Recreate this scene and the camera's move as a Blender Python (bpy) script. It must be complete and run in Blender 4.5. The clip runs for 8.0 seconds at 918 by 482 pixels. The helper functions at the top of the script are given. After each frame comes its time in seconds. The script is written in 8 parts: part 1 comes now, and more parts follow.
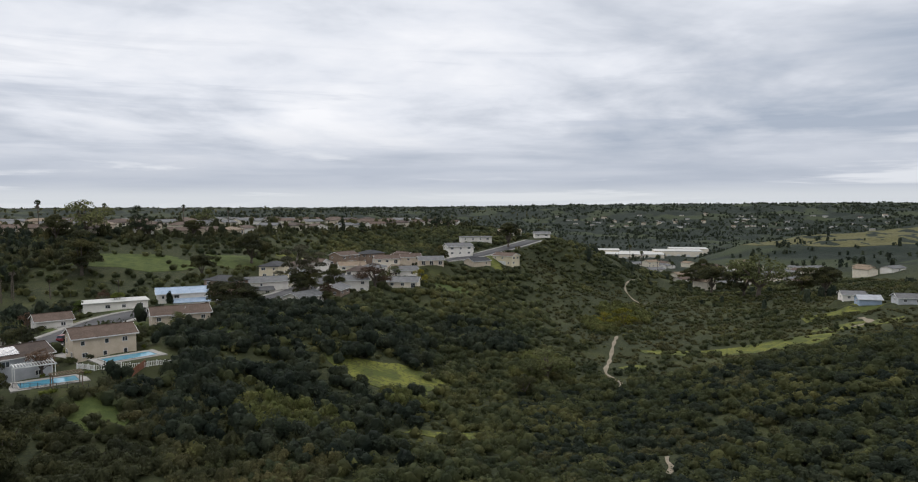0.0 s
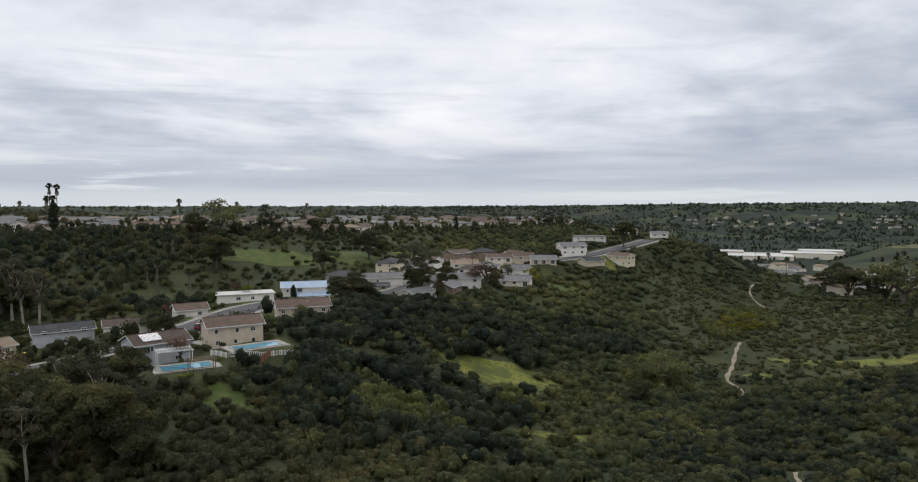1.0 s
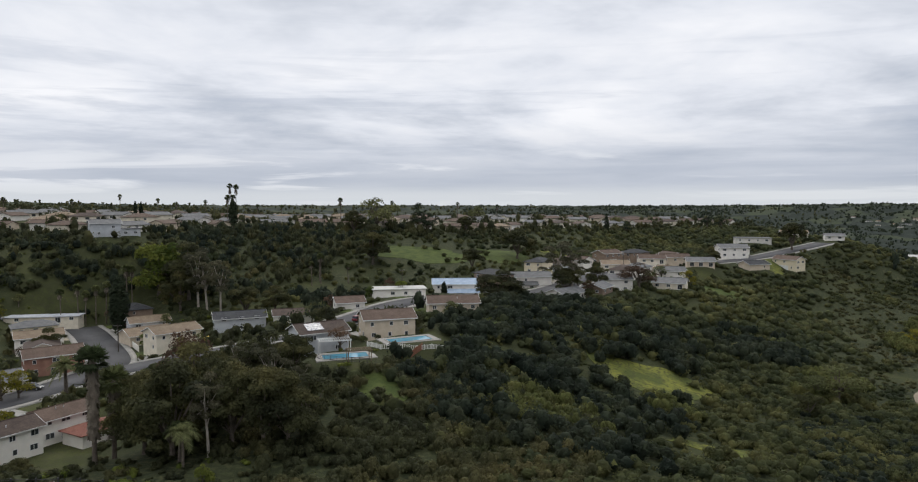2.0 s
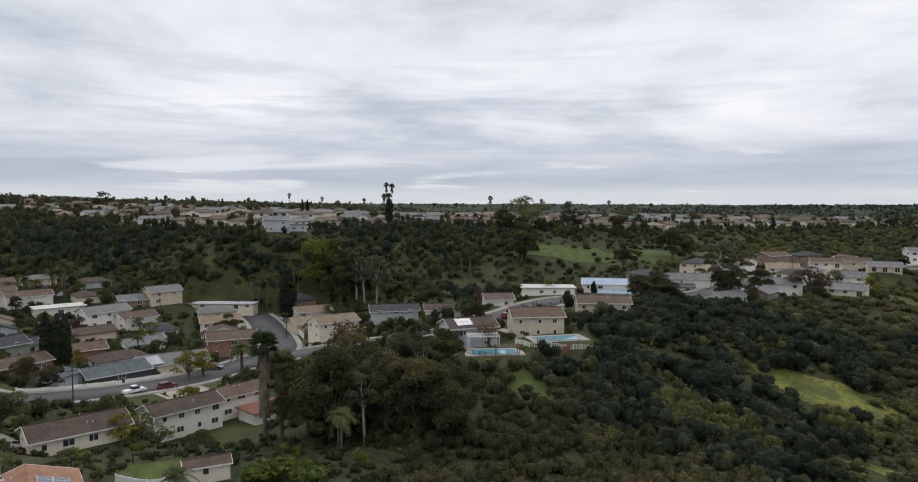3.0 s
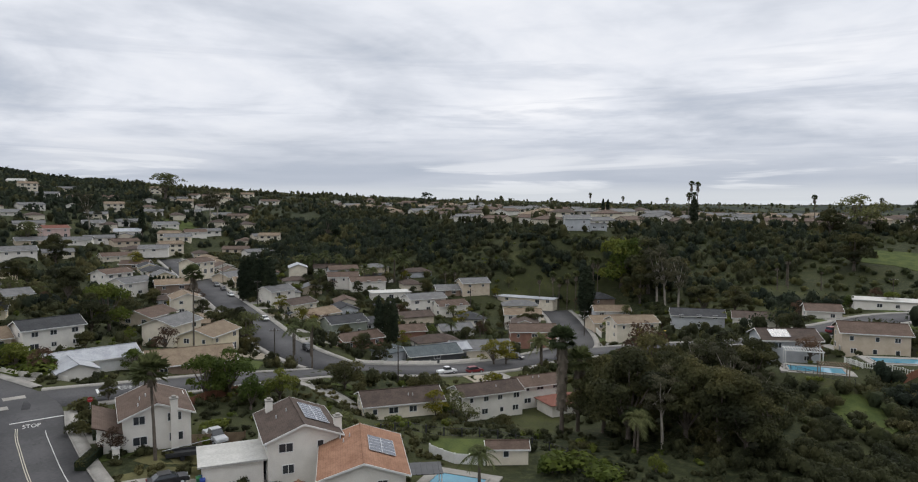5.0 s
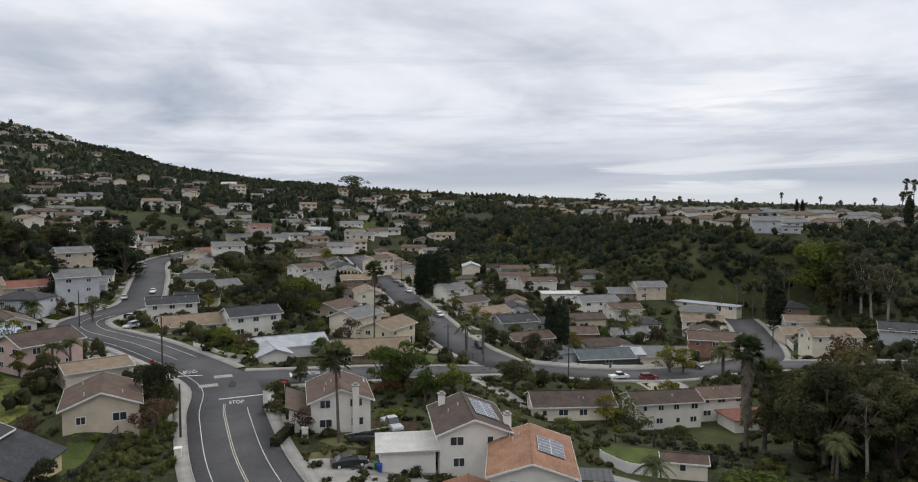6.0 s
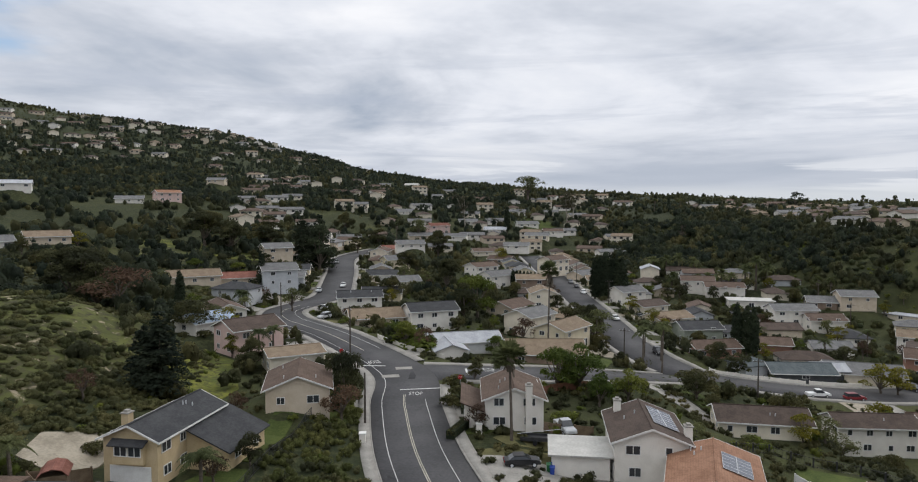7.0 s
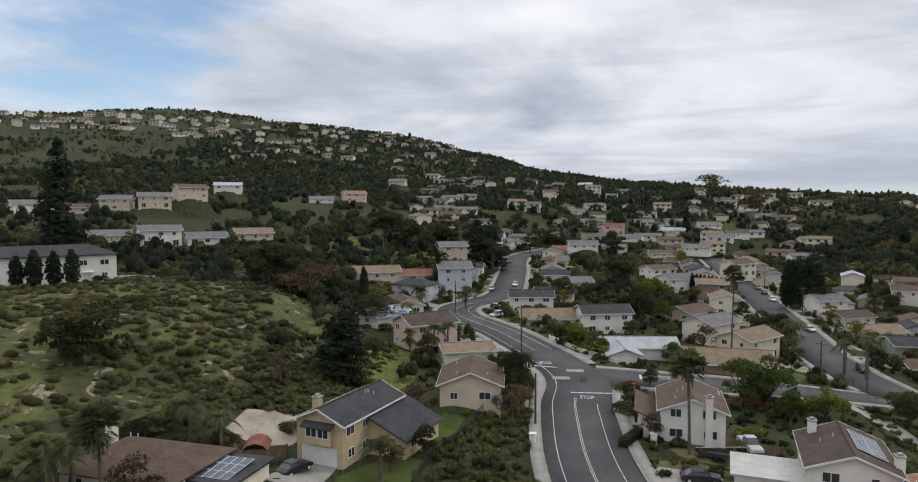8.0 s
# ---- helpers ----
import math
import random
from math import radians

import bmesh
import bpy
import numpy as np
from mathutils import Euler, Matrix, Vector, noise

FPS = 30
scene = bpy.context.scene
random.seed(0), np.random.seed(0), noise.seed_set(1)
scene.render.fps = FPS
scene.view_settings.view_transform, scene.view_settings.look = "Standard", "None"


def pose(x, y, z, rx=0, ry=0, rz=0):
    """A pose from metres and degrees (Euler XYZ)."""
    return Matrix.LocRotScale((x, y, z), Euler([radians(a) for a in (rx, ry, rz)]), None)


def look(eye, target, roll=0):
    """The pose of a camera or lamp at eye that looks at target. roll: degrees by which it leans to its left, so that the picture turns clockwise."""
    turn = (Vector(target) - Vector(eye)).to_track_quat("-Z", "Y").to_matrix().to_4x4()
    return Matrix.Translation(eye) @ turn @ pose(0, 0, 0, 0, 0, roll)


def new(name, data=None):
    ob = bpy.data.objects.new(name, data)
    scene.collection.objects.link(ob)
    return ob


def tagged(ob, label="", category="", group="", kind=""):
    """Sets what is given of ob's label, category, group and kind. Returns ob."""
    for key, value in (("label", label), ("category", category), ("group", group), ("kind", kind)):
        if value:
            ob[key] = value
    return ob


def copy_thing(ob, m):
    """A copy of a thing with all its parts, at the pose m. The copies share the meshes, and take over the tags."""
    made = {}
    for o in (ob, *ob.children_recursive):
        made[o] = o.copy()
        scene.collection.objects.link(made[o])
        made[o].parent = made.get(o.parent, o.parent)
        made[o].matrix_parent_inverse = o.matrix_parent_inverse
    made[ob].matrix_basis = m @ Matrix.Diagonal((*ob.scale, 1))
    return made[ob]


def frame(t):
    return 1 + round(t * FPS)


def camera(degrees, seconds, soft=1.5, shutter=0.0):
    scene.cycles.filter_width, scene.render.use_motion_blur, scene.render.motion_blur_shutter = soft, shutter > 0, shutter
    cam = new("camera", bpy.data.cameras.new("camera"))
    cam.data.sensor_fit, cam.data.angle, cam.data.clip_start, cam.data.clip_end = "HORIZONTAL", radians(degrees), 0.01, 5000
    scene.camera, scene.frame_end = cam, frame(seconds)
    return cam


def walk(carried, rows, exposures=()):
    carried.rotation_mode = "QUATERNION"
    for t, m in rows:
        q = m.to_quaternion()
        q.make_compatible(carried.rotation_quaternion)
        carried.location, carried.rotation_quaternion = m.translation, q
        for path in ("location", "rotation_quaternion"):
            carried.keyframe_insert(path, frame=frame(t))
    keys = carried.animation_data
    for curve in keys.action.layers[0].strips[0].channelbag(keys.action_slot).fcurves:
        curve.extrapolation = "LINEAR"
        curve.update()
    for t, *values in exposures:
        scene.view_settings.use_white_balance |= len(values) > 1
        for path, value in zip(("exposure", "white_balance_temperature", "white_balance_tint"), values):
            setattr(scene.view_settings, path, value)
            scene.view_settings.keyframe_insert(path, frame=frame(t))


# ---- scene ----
cam = camera(67.71, 8.0, soft=1.1)
# seconds, place, then yaw, pitch and roll in degrees
ROWS = [
    (0.0, 0.00, -0.00, 60.00, 0.00, -3.10, 0.15),
    (0.5, -0.01, 0.17, 59.94, 4.80, -3.12, 0.11),
    (1.0, 0.01, 0.39, 59.85, 9.41, -3.17, 0.12),
    (1.5, -0.17, 0.69, 59.78, 15.44, -3.18, 0.09),
    (3.0, -0.94, 1.29, 59.29, 34.20, -3.29, -0.01),
    (3.5, -1.17, 1.58, 59.13, 40.25, -3.31, -0.02),
    (4.0, -1.32, 1.72, 58.96, 46.26, -3.26, -0.05),
    (5.5, -2.28, 2.14, 58.48, 65.88, -3.25, -0.04),
    (6.0, -2.65, 2.26, 58.35, 73.25, -3.19, -0.04),
    (6.5, -3.03, 2.31, 58.29, 80.56, -3.14, 0.00),
    (7.0, -3.22, 2.28, 58.26, 87.84, -3.16, -0.01),
    (7.5, -3.43, 2.17, 58.33, 95.03, -3.17, -0.01),
    (8.0, -3.53, 2.15, 58.42, 102.19, -3.20, 0.02),
]
walk(cam, [(t, pose(x, y, z, 90 + pitch, roll, yaw)) for t, x, y, z, yaw, pitch, roll in ROWS])

# ---- sky and sun: a bright overcast, the sun behind the cloud to the north-west ----
SUN_AZ, SUN_EL = 30.0, 38.0          # degrees anticlockwise from +y, and above the horizon
SUN_DIR = Vector((-math.sin(radians(SUN_AZ)) * math.cos(radians(SUN_EL)), math.cos(radians(SUN_AZ)) * math.cos(radians(SUN_EL)), math.sin(radians(SUN_EL))))


class Nodes:
    """A short way to write node trees."""

    def __init__(self, tree):
        self.tree = tree
        tree.nodes.clear()

    def add(self, kind, **given):
        node = self.tree.nodes.new(kind)
        for key, value in given.items():
            if key == "operation":
                node.operation = value
            elif key == "blend_type":
                node.blend_type = value
            elif key == "data_type":
                node.data_type = value
            elif key == "noise_dimensions":
                node.noise_dimensions = value
        return node

    def put(self, socket, value):
        if isinstance(value, bpy.types.NodeSocket):
            self.tree.links.new(value, socket)
        else:
            socket.default_value = value

    def math(self, operation, a, b=0.0, c=0.0, clamp=False):
        n = self.add("ShaderNodeMath", operation=operation)
        n.use_clamp = clamp
        for s, v in zip(n.inputs, (a, b, c)):
            self.put(s, v)
        return n.outputs[0]

    def mix(self, fac, a, b, blend="MIX"):
        n = self.add("ShaderNodeMix", data_type="RGBA", blend_type=blend)
        self.put(n.inputs[0], fac)
        self.put(n.inputs[6], a if isinstance(a, bpy.types.NodeSocket) else (*a, 1.0))
        self.put(n.inputs[7], b if isinstance(b, bpy.types.NodeSocket) else (*b, 1.0))
        return n.outputs[2]

    def noise(self, vector, scale, detail=3.0, rough=0.55, distortion=0.0):
        n = self.add("ShaderNodeTexNoise")
        if vector is not None:
            self.put(n.inputs["Vector"], vector)
        for key, v in (("Scale", scale), ("Detail", detail), ("Roughness", rough), ("Distortion", distortion)):
            self.put(n.inputs[key], v)
        return n.outputs["Fac"]

    def ramp(self, fac, *stops):
        n = self.add("ShaderNodeValToRGB")
        self.put(n.inputs[0], fac)
        while len(n.color_ramp.elements) < len(stops):
            n.color_ramp.elements.new(0.5)
        for e, (p, c) in zip(n.color_ramp.elements, stops):
            e.position, e.color = p, (*c, 1.0) if not isinstance(c, float) else (c, c, c, 1.0)
        return n.outputs[0]

    def smooth(self, value, lo, hi):
        n = self.add("ShaderNodeMapRange")
        n.interpolation_type = "SMOOTHSTEP"
        for s, v in zip(n.inputs, (value, lo, hi, 0.0, 1.0)):
            self.put(s, v)
        return n.outputs[0]


world = bpy.data.worlds.new("overcast_sky")
scene.world = world
world.use_nodes = True
N = Nodes(world.node_tree)
co = N.add("ShaderNodeTexCoord").outputs["Generated"]
sep = N.add("ShaderNodeSeparateXYZ")
N.put(sep.inputs[0], co)
up = N.math("MAXIMUM", sep.outputs[2], 0.0)
# the cloud deck is a plane far overhead, so its banks run together towards the horizon
deck = N.math("ADD", up, 0.10)
comb = N.add("ShaderNodeCombineXYZ")
N.put(comb.inputs[0], N.math("DIVIDE", sep.outputs[0], deck))
N.put(comb.inputs[1], N.math("DIVIDE", sep.outputs[1], deck))
banks = N.noise(comb.outputs[0], 0.40, 6.0, 0.52, 0.6)
streaks = N.noise(comb.outputs[0], 1.3, 5.0, 0.6, 0.3)
cloud = N.math("MULTIPLY_ADD", N.math("ADD", N.math("MULTIPLY", banks, 0.76), N.math("MULTIPLY", streaks, 0.24)), 1.4, -0.2)
dot = N.add("ShaderNodeVectorMath", operation="DOT_PRODUCT")
N.put(dot.inputs[0], co)
N.put(dot.inputs[1], Vector((-math.sin(radians(30)) * math.cos(radians(13)), math.cos(radians(30)) * math.cos(radians(13)), math.sin(radians(13)))))
glow = N.math("POWER", N.math("MAXIMUM", dot.outputs["Value"], 0.0), 6.0)
dot2 = N.add("ShaderNodeVectorMath", operation="DOT_PRODUCT")
N.put(dot2.inputs[0], co)
N.put(dot2.inputs[1], Vector((-math.sin(radians(122)) * math.cos(radians(18)), math.cos(radians(122)) * math.cos(radians(18)), math.sin(radians(18)))))
glow2 = N.math("POWER", N.math("MAXIMUM", dot2.outputs["Value"], 0.0), 6.0)
shade = N.math("ADD", cloud, N.math("ADD", N.math("MULTIPLY_ADD", glow, 0.125, 0.034), N.math("MULTIPLY", glow2, 0.125)))
# a darker bank hangs to the west
dot3 = N.add("ShaderNodeVectorMath", operation="DOT_PRODUCT")
N.put(dot3.inputs[0], co)
N.put(dot3.inputs[1], Vector((-math.sin(radians(66)) * math.cos(radians(13)), math.cos(radians(66)) * math.cos(radians(13)), math.sin(radians(13)))))
shade = N.math("SUBTRACT", shade, N.math("MULTIPLY", N.math("POWER", N.math("MAXIMUM", dot3.outputs["Value"], 0.0), 22.0), 0.10))
white = N.ramp(shade, (0.40, (0.40, 0.46, 0.56)), (0.51, (0.60, 0.64, 0.72)), (0.61, (0.79, 0.82, 0.89)), (0.73, (0.95, 0.96, 1.0)))
# thin level streaks lie over one another near the horizon
flat_ = N.add("ShaderNodeCombineXYZ")
N.put(flat_.inputs[0], N.math("MULTIPLY", sep.outputs[0], 2.2))
N.put(flat_.inputs[1], N.math("MULTIPLY", sep.outputs[1], 2.2))
N.put(flat_.inputs[2], N.math("MULTIPLY", up, 34.0))
layers = N.noise(flat_.outputs[0], 1.0, 5.0, 0.58, 0.5)
layered = N.math("MULTIPLY", N.math("SUBTRACT", 1.0, N.smooth(up, 0.10, 0.30)), N.smooth(layers, 0.50, 0.66))
white = N.mix(N.math("MULTIPLY", layered, 0.55), white, (0.50, 0.55, 0.65))
# a grey-blue bank lies low along the horizon, with a pale line under it
low = N.math("SUBTRACT", 1.0, N.smooth(up, 0.025, 0.13))
bankline = N.noise(comb.outputs[0], 0.22, 4.0, 0.6, 0.2)
grey = N.mix(N.math("MULTIPLY", low, N.math("MULTIPLY_ADD", glow2, -0.6, 0.86)), white, N.mix(bankline, (0.36, 0.41, 0.50), (0.60, 0.64, 0.72)))
breaks = N.math('MULTIPLY', N.math('SUBTRACT', 1.0, N.smooth(layers, 0.36, 0.46)), low)
grey = N.mix(N.math('MULTIPLY', breaks, 0.7), grey, (0.86, 0.88, 0.92))
pale = N.mix(N.math("MULTIPLY", N.math("SUBTRACT", 1.0, N.smooth(up, 0.008, 0.032)), 0.75), grey, (0.70, 0.73, 0.76))
sky = N.add("ShaderNodeTexSky")
sky.sky_type = "NISHITA"
sky.sun_disc = False
sky.dust_density, sky.ozone_density = 0.3, 3.0
sky.sun_elevation, sky.sun_rotation = radians(SUN_EL), radians(-SUN_AZ)
skybg = N.add("ShaderNodeBackground")
N.put(skybg.inputs[0], sky.outputs[0])
skybg.inputs[1].default_value = 0.15
cloudbg = N.add("ShaderNodeBackground")
# an overcast sky is brightest overhead
zenith = N.smooth(up, 0.27, 0.85)
N.put(cloudbg.inputs[0], N.mix(N.math("MULTIPLY", zenith, 0.8), pale, (0.90, 0.92, 0.95)))
N.put(cloudbg.inputs[1], N.math("MULTIPLY_ADD", zenith, 0.59, 0.99))
# a rent in the cloud to the west lets the blue through
rent = N.add("ShaderNodeVectorMath", operation="DOT_PRODUCT")
N.put(rent.inputs[0], co)
N.put(rent.inputs[1], Vector((-math.sin(radians(129)) * math.cos(radians(18)), math.cos(radians(129)) * math.cos(radians(18)), math.sin(radians(18)))))
gap = N.smooth(N.math("ADD", rent.outputs["Value"], N.math("MULTIPLY", N.noise(comb.outputs[0], 0.9, 5.0, 0.6), 0.10)), 1.018, 1.052)
mixbg = N.add("ShaderNodeMixShader")
N.put(mixbg.inputs[0], N.math("MULTIPLY", gap, 0.9))
N.put(mixbg.inputs[1], cloudbg.outputs[0])
N.put(mixbg.inputs[2], skybg.outputs[0])
N.put(N.add("ShaderNodeOutputWorld").inputs[0], mixbg.outputs[0])

sun = new("sun", bpy.data.lights.new("sun", "SUN"))
sun.data.energy, sun.data.angle, sun.data.color = 0.85, radians(20), (1.0, 0.96, 0.91)
sun.matrix_world = look(SUN_DIR * 500, (0, 0, 0))
scene.view_settings.exposure = 0.0

# ---- materials ----
def material(name, rough=0.8, spec=0.3, metal=0.0):
    m = bpy.data.materials.new(name)
    m.use_nodes = True
    n = Nodes(m.node_tree)
    b = n.add("ShaderNodeBsdfPrincipled")
    b.inputs["Roughness"].default_value = rough
    b.inputs["Metallic"].default_value = metal
    b.inputs["Specular IOR Level"].default_value = spec
    n.put(n.add("ShaderNodeOutputMaterial").inputs[0], b.outputs[0])
    return m, n, b


def bump(n, b, height, strength=0.3, distance=0.05):
    k = n.add("ShaderNodeBump")
    k.inputs["Strength"].default_value, k.inputs["Distance"].default_value = strength, distance
    n.put(k.inputs["Height"], height)
    n.put(b.inputs["Normal"], k.outputs[0])


def world_pos(n):
    return n.add("ShaderNodeNewGeometry").outputs["Position"]


def object_pos(n):
    return n.add("ShaderNodeTexCoord").outputs["Object"]


def mixed(name, dark, light, scale=2.0, fine=14.0, rough=0.85, spec=0.25, relief=0.2, vary=0.0, metal=0.0):
    """Two tones broken up at a coarse and a fine scale, with a little relief; vary: how far single objects differ."""
    m, n, b = material(name, rough, spec, metal)
    p = object_pos(n)
    f = n.math("ADD", n.math("MULTIPLY", n.noise(p, scale, 4.0), 0.6), n.math("MULTIPLY", n.noise(p, fine, 3.0), 0.4))
    c = n.mix(n.smooth(f, 0.35, 0.65), dark, light)
    if vary:
        r = n.add("ShaderNodeObjectInfo").outputs["Random"]
        h = n.add("ShaderNodeHueSaturation")
        n.put(h.inputs["Value"], n.math("MULTIPLY_ADD", r, vary, 1.0 - vary / 2))
        n.put(h.inputs["Color"], c)
        c = h.outputs[0]
    n.put(b.inputs["Base Color"], c)
    if relief:
        bump(n, b, n.noise(p, fine, 3.0), relief, 0.05)
    return m


def shingle(name, dark, light, rows=5.0, vary=0.15, rough=0.85):
    """Roofing: courses across the slope, mottled tabs, weather streaks."""
    m, n, b = material(name, rough, 0.25)
    p = object_pos(n)
    sp = n.add("ShaderNodeSeparateXYZ")
    n.put(sp.inputs[0], p)
    course = n.math("FRACT", n.math("MULTIPLY", sp.outputs[2], rows * 2.2))
    tabs = n.noise(p, 3.2, 2.0, 0.6)
    f = n.math("ADD", n.math("MULTIPLY", n.noise(p, 0.5, 4.0), 0.55), n.math("MULTIPLY", tabs, 0.45))
    c = n.mix(n.smooth(f, 0.36, 0.64), dark, light)
    c = n.mix(n.math("MULTIPLY", n.smooth(course, 0.72, 0.98), 0.35), c, tuple(v * 0.45 for v in dark))
    r = n.add("ShaderNodeObjectInfo").outputs["Random"]
    h = n.add("ShaderNodeHueSaturation")
    n.put(h.inputs["Value"], n.math("MULTIPLY_ADD", r, vary, 1.0 - vary / 2))
    n.put(h.inputs["Color"], c)
    n.put(b.inputs["Base Color"], h.outputs[0])
    bump(n, b, n.math("ADD", course, n.noise(p, 9.0, 2.0)), 0.35, 0.05)
    return m


def foliage(name, dark, mid, light, scale=0.12, rough=0.75, clump=0.0, relief=False):
    """Leaves: tone drifts over metres and from leaf to leaf; a little light passes through them."""
    m, n, b = material(name, rough, 0.12)
    g = n.add("ShaderNodeNewGeometry")
    r = n.add("ShaderNodeObjectInfo").outputs["Random"]
    f = n.math("ADD", n.math("MULTIPLY", n.noise(g.outputs["Position"], scale, 3.0), 0.75), n.math("MULTIPLY_ADD", r, 0.3, -0.03))
    if clump:  # neighbouring bushes differ
        f = n.math("ADD", n.math("MULTIPLY", n.noise(g.outputs["Position"], scale, 3.0), 0.55), n.math("MULTIPLY", n.noise(g.outputs["Position"], clump, 1.0, 0.4), 0.45))
        c = n.ramp(f, (0.36, dark), (0.52, mid), (0.70, light))
    else:
        c = n.ramp(f, (0.30, dark), (0.52, mid), (0.74, light))
    h = n.add("ShaderNodeHueSaturation")
    n.put(h.inputs["Value"], n.math("MULTIPLY_ADD", g.outputs["Random Per Island"], 0.7, 0.65))
    n.put(h.inputs["Color"], c)
    n.put(b.inputs["Base Color"], h.outputs[0])
    if relief:
        bump(n, b, n.noise(g.outputs["Position"], 2.6, 3.0, 0.7), 1.0, 0.45)
    t = n.add("ShaderNodeBsdfTranslucent")
    n.put(t.inputs[0], h.outputs[0])
    x = n.add("ShaderNodeMixShader")
    x.inputs[0].default_value = 0.45
    n.put(x.inputs[1], b.outputs[0])
    n.put(x.inputs[2], t.outputs[0])
    n.put(m.node_tree.nodes["Material Output"].inputs[0], x.outputs[0])
    return m


M = {}
# ground: grass, dry earth and low scrub, mixed by slope and by drifting noise
m, n, b = material("hillside", 0.95, 0.1)
p = world_pos(n)
big, mid_, fine_ = n.noise(p, 0.018, 4.0), n.noise(p, 0.09, 5.0, 0.6), n.noise(p, 0.9, 4.0, 0.65)
grass = n.mix(n.smooth(mid_, 0.40, 0.66), (0.038, 0.043, 0.018), (0.068, 0.074, 0.027))
grass = n.mix(n.smooth(fine_, 0.42, 0.70), grass, (0.040, 0.042, 0.022))
scrub = n.mix(n.smooth(fine_, 0.4, 0.65), (0.026, 0.032, 0.016), (0.054, 0.058, 0.026))
earth = n.mix(fine_, (0.062, 0.056, 0.034), (0.115, 0.104, 0.062))
c = n.mix(n.smooth(big, 0.46, 0.64), scrub, grass)
c = n.mix(n.math("MULTIPLY", n.smooth(n.math("ADD", n.math("MULTIPLY", mid_, 0.5), n.math("MULTIPLY", fine_, 0.5)), 0.54, 0.66), 0.4), c, earth)
# beyond the near canyon: unbroken dark cover, with distance haze greyed into its colour
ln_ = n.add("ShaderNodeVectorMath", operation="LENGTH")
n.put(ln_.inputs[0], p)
hazed_cover = n.mix(n.smooth(n.math("ADD", n.math("MULTIPLY", n.noise(p, 0.012, 5.0, 0.65), 0.6), n.math("MULTIPLY", n.noise(p, 0.09, 4.0, 0.7), 0.4)), 0.46, 0.70), (0.017, 0.024, 0.021), (0.037, 0.044, 0.033))
hazed_cover = n.mix(n.math("MULTIPLY", n.smooth(n.noise(p, 0.0045, 3.0, 0.5), 0.52, 0.60), 0.8), hazed_cover, (0.050, 0.060, 0.032))
# dry scrub clothes the mountain's flank
alt_ = n.add("ShaderNodeSeparateXYZ")
n.put(alt_.inputs[0], p)
flank = n.mix(n.smooth(n.math("ADD", n.math("MULTIPLY", n.noise(p, 0.02, 5.0, 0.65), 0.5), n.math("MULTIPLY", fine_, 0.5)), 0.40, 0.62), (0.030, 0.036, 0.022), (0.062, 0.070, 0.037))
hazed_cover = n.mix(n.smooth(alt_.outputs[2], 50.0, 78.0), hazed_cover, flank)
c = n.mix(n.math("MULTIPLY", n.smooth(ln_.outputs["Value"], 450.0, 800.0), 0.85), c, hazed_cover)
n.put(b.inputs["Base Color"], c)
bump(n, b, n.math("ADD", fine_, n.noise(p, 4.0, 3.0)), 0.6, 0.3)
M["hillside"] = m

m, n, b = material("asphalt", 0.9, 0.3)
p = world_pos(n)
f = n.math("ADD", n.math("MULTIPLY", n.noise(p, 0.12, 4.0), 0.6), n.math("MULTIPLY", n.noise(p, 2.5, 4.0), 0.4))
c = n.mix(n.smooth(f, 0.36, 0.66), (0.048, 0.047, 0.049), (0.079, 0.077, 0.079))
c = n.mix(n.smooth(n.noise(p, 0.35, 6.0, 0.75, 1.5), 0.60, 0.66), c, (0.043, 0.042, 0.043))
n.put(b.inputs["Base Color"], c)
bump(n, b, n.noise(p, 30.0, 2.0), 0.2, 0.02)
M["asphalt"] = m

M["concrete"] = mixed("concrete", (0.210, 0.199, 0.180), (0.302, 0.286, 0.258), 0.5, 5.0)
M["paint_white"] = mixed("road_paint", (0.410, 0.410, 0.394), (0.607, 0.607, 0.582), 1.2, 9.0)
M["paint_yellow"] = mixed("yellow_road_paint", (0.46, 0.43, 0.34), (0.56, 0.53, 0.44), 1.2, 9.0)
M["soil"] = mixed("bare_soil", (0.21, 0.182, 0.138), (0.34, 0.30, 0.235), 0.4, 3.0, relief=0.5)
M["path"] = mixed("dirt_path", (0.16, 0.132, 0.092), (0.25, 0.21, 0.15), 0.4, 3.0, relief=0.5)
M["lawn"] = mixed("lawn", (0.042, 0.058, 0.018), (0.082, 0.100, 0.030), 0.3, 4.0, 0.95, 0.1, 0.5)
M["dry_lawn"] = mixed("dry_lawn", (0.075, 0.072, 0.035), (0.13, 0.12, 0.055), 0.3, 4.0, 0.95, 0.1, 0.5)
m, n, b = material("meadow_grass", 0.95, 0.1)
p = world_pos(n)
f1, f2 = n.noise(p, 0.16, 4.0, 0.6), n.noise(p, 1.1, 4.0, 0.65)
c = n.mix(n.smooth(f1, 0.38, 0.62), (0.072, 0.086, 0.024), (0.155, 0.158, 0.034))
c = n.mix(n.smooth(f2, 0.45, 0.66), c, (0.060, 0.062, 0.026))
n.put(b.inputs["Base Color"], c)
bump(n, b, f2, 0.6, 0.2)
M["meadow"] = m
m, n, b = material("bank_grass", 0.95, 0.1)
p = world_pos(n)
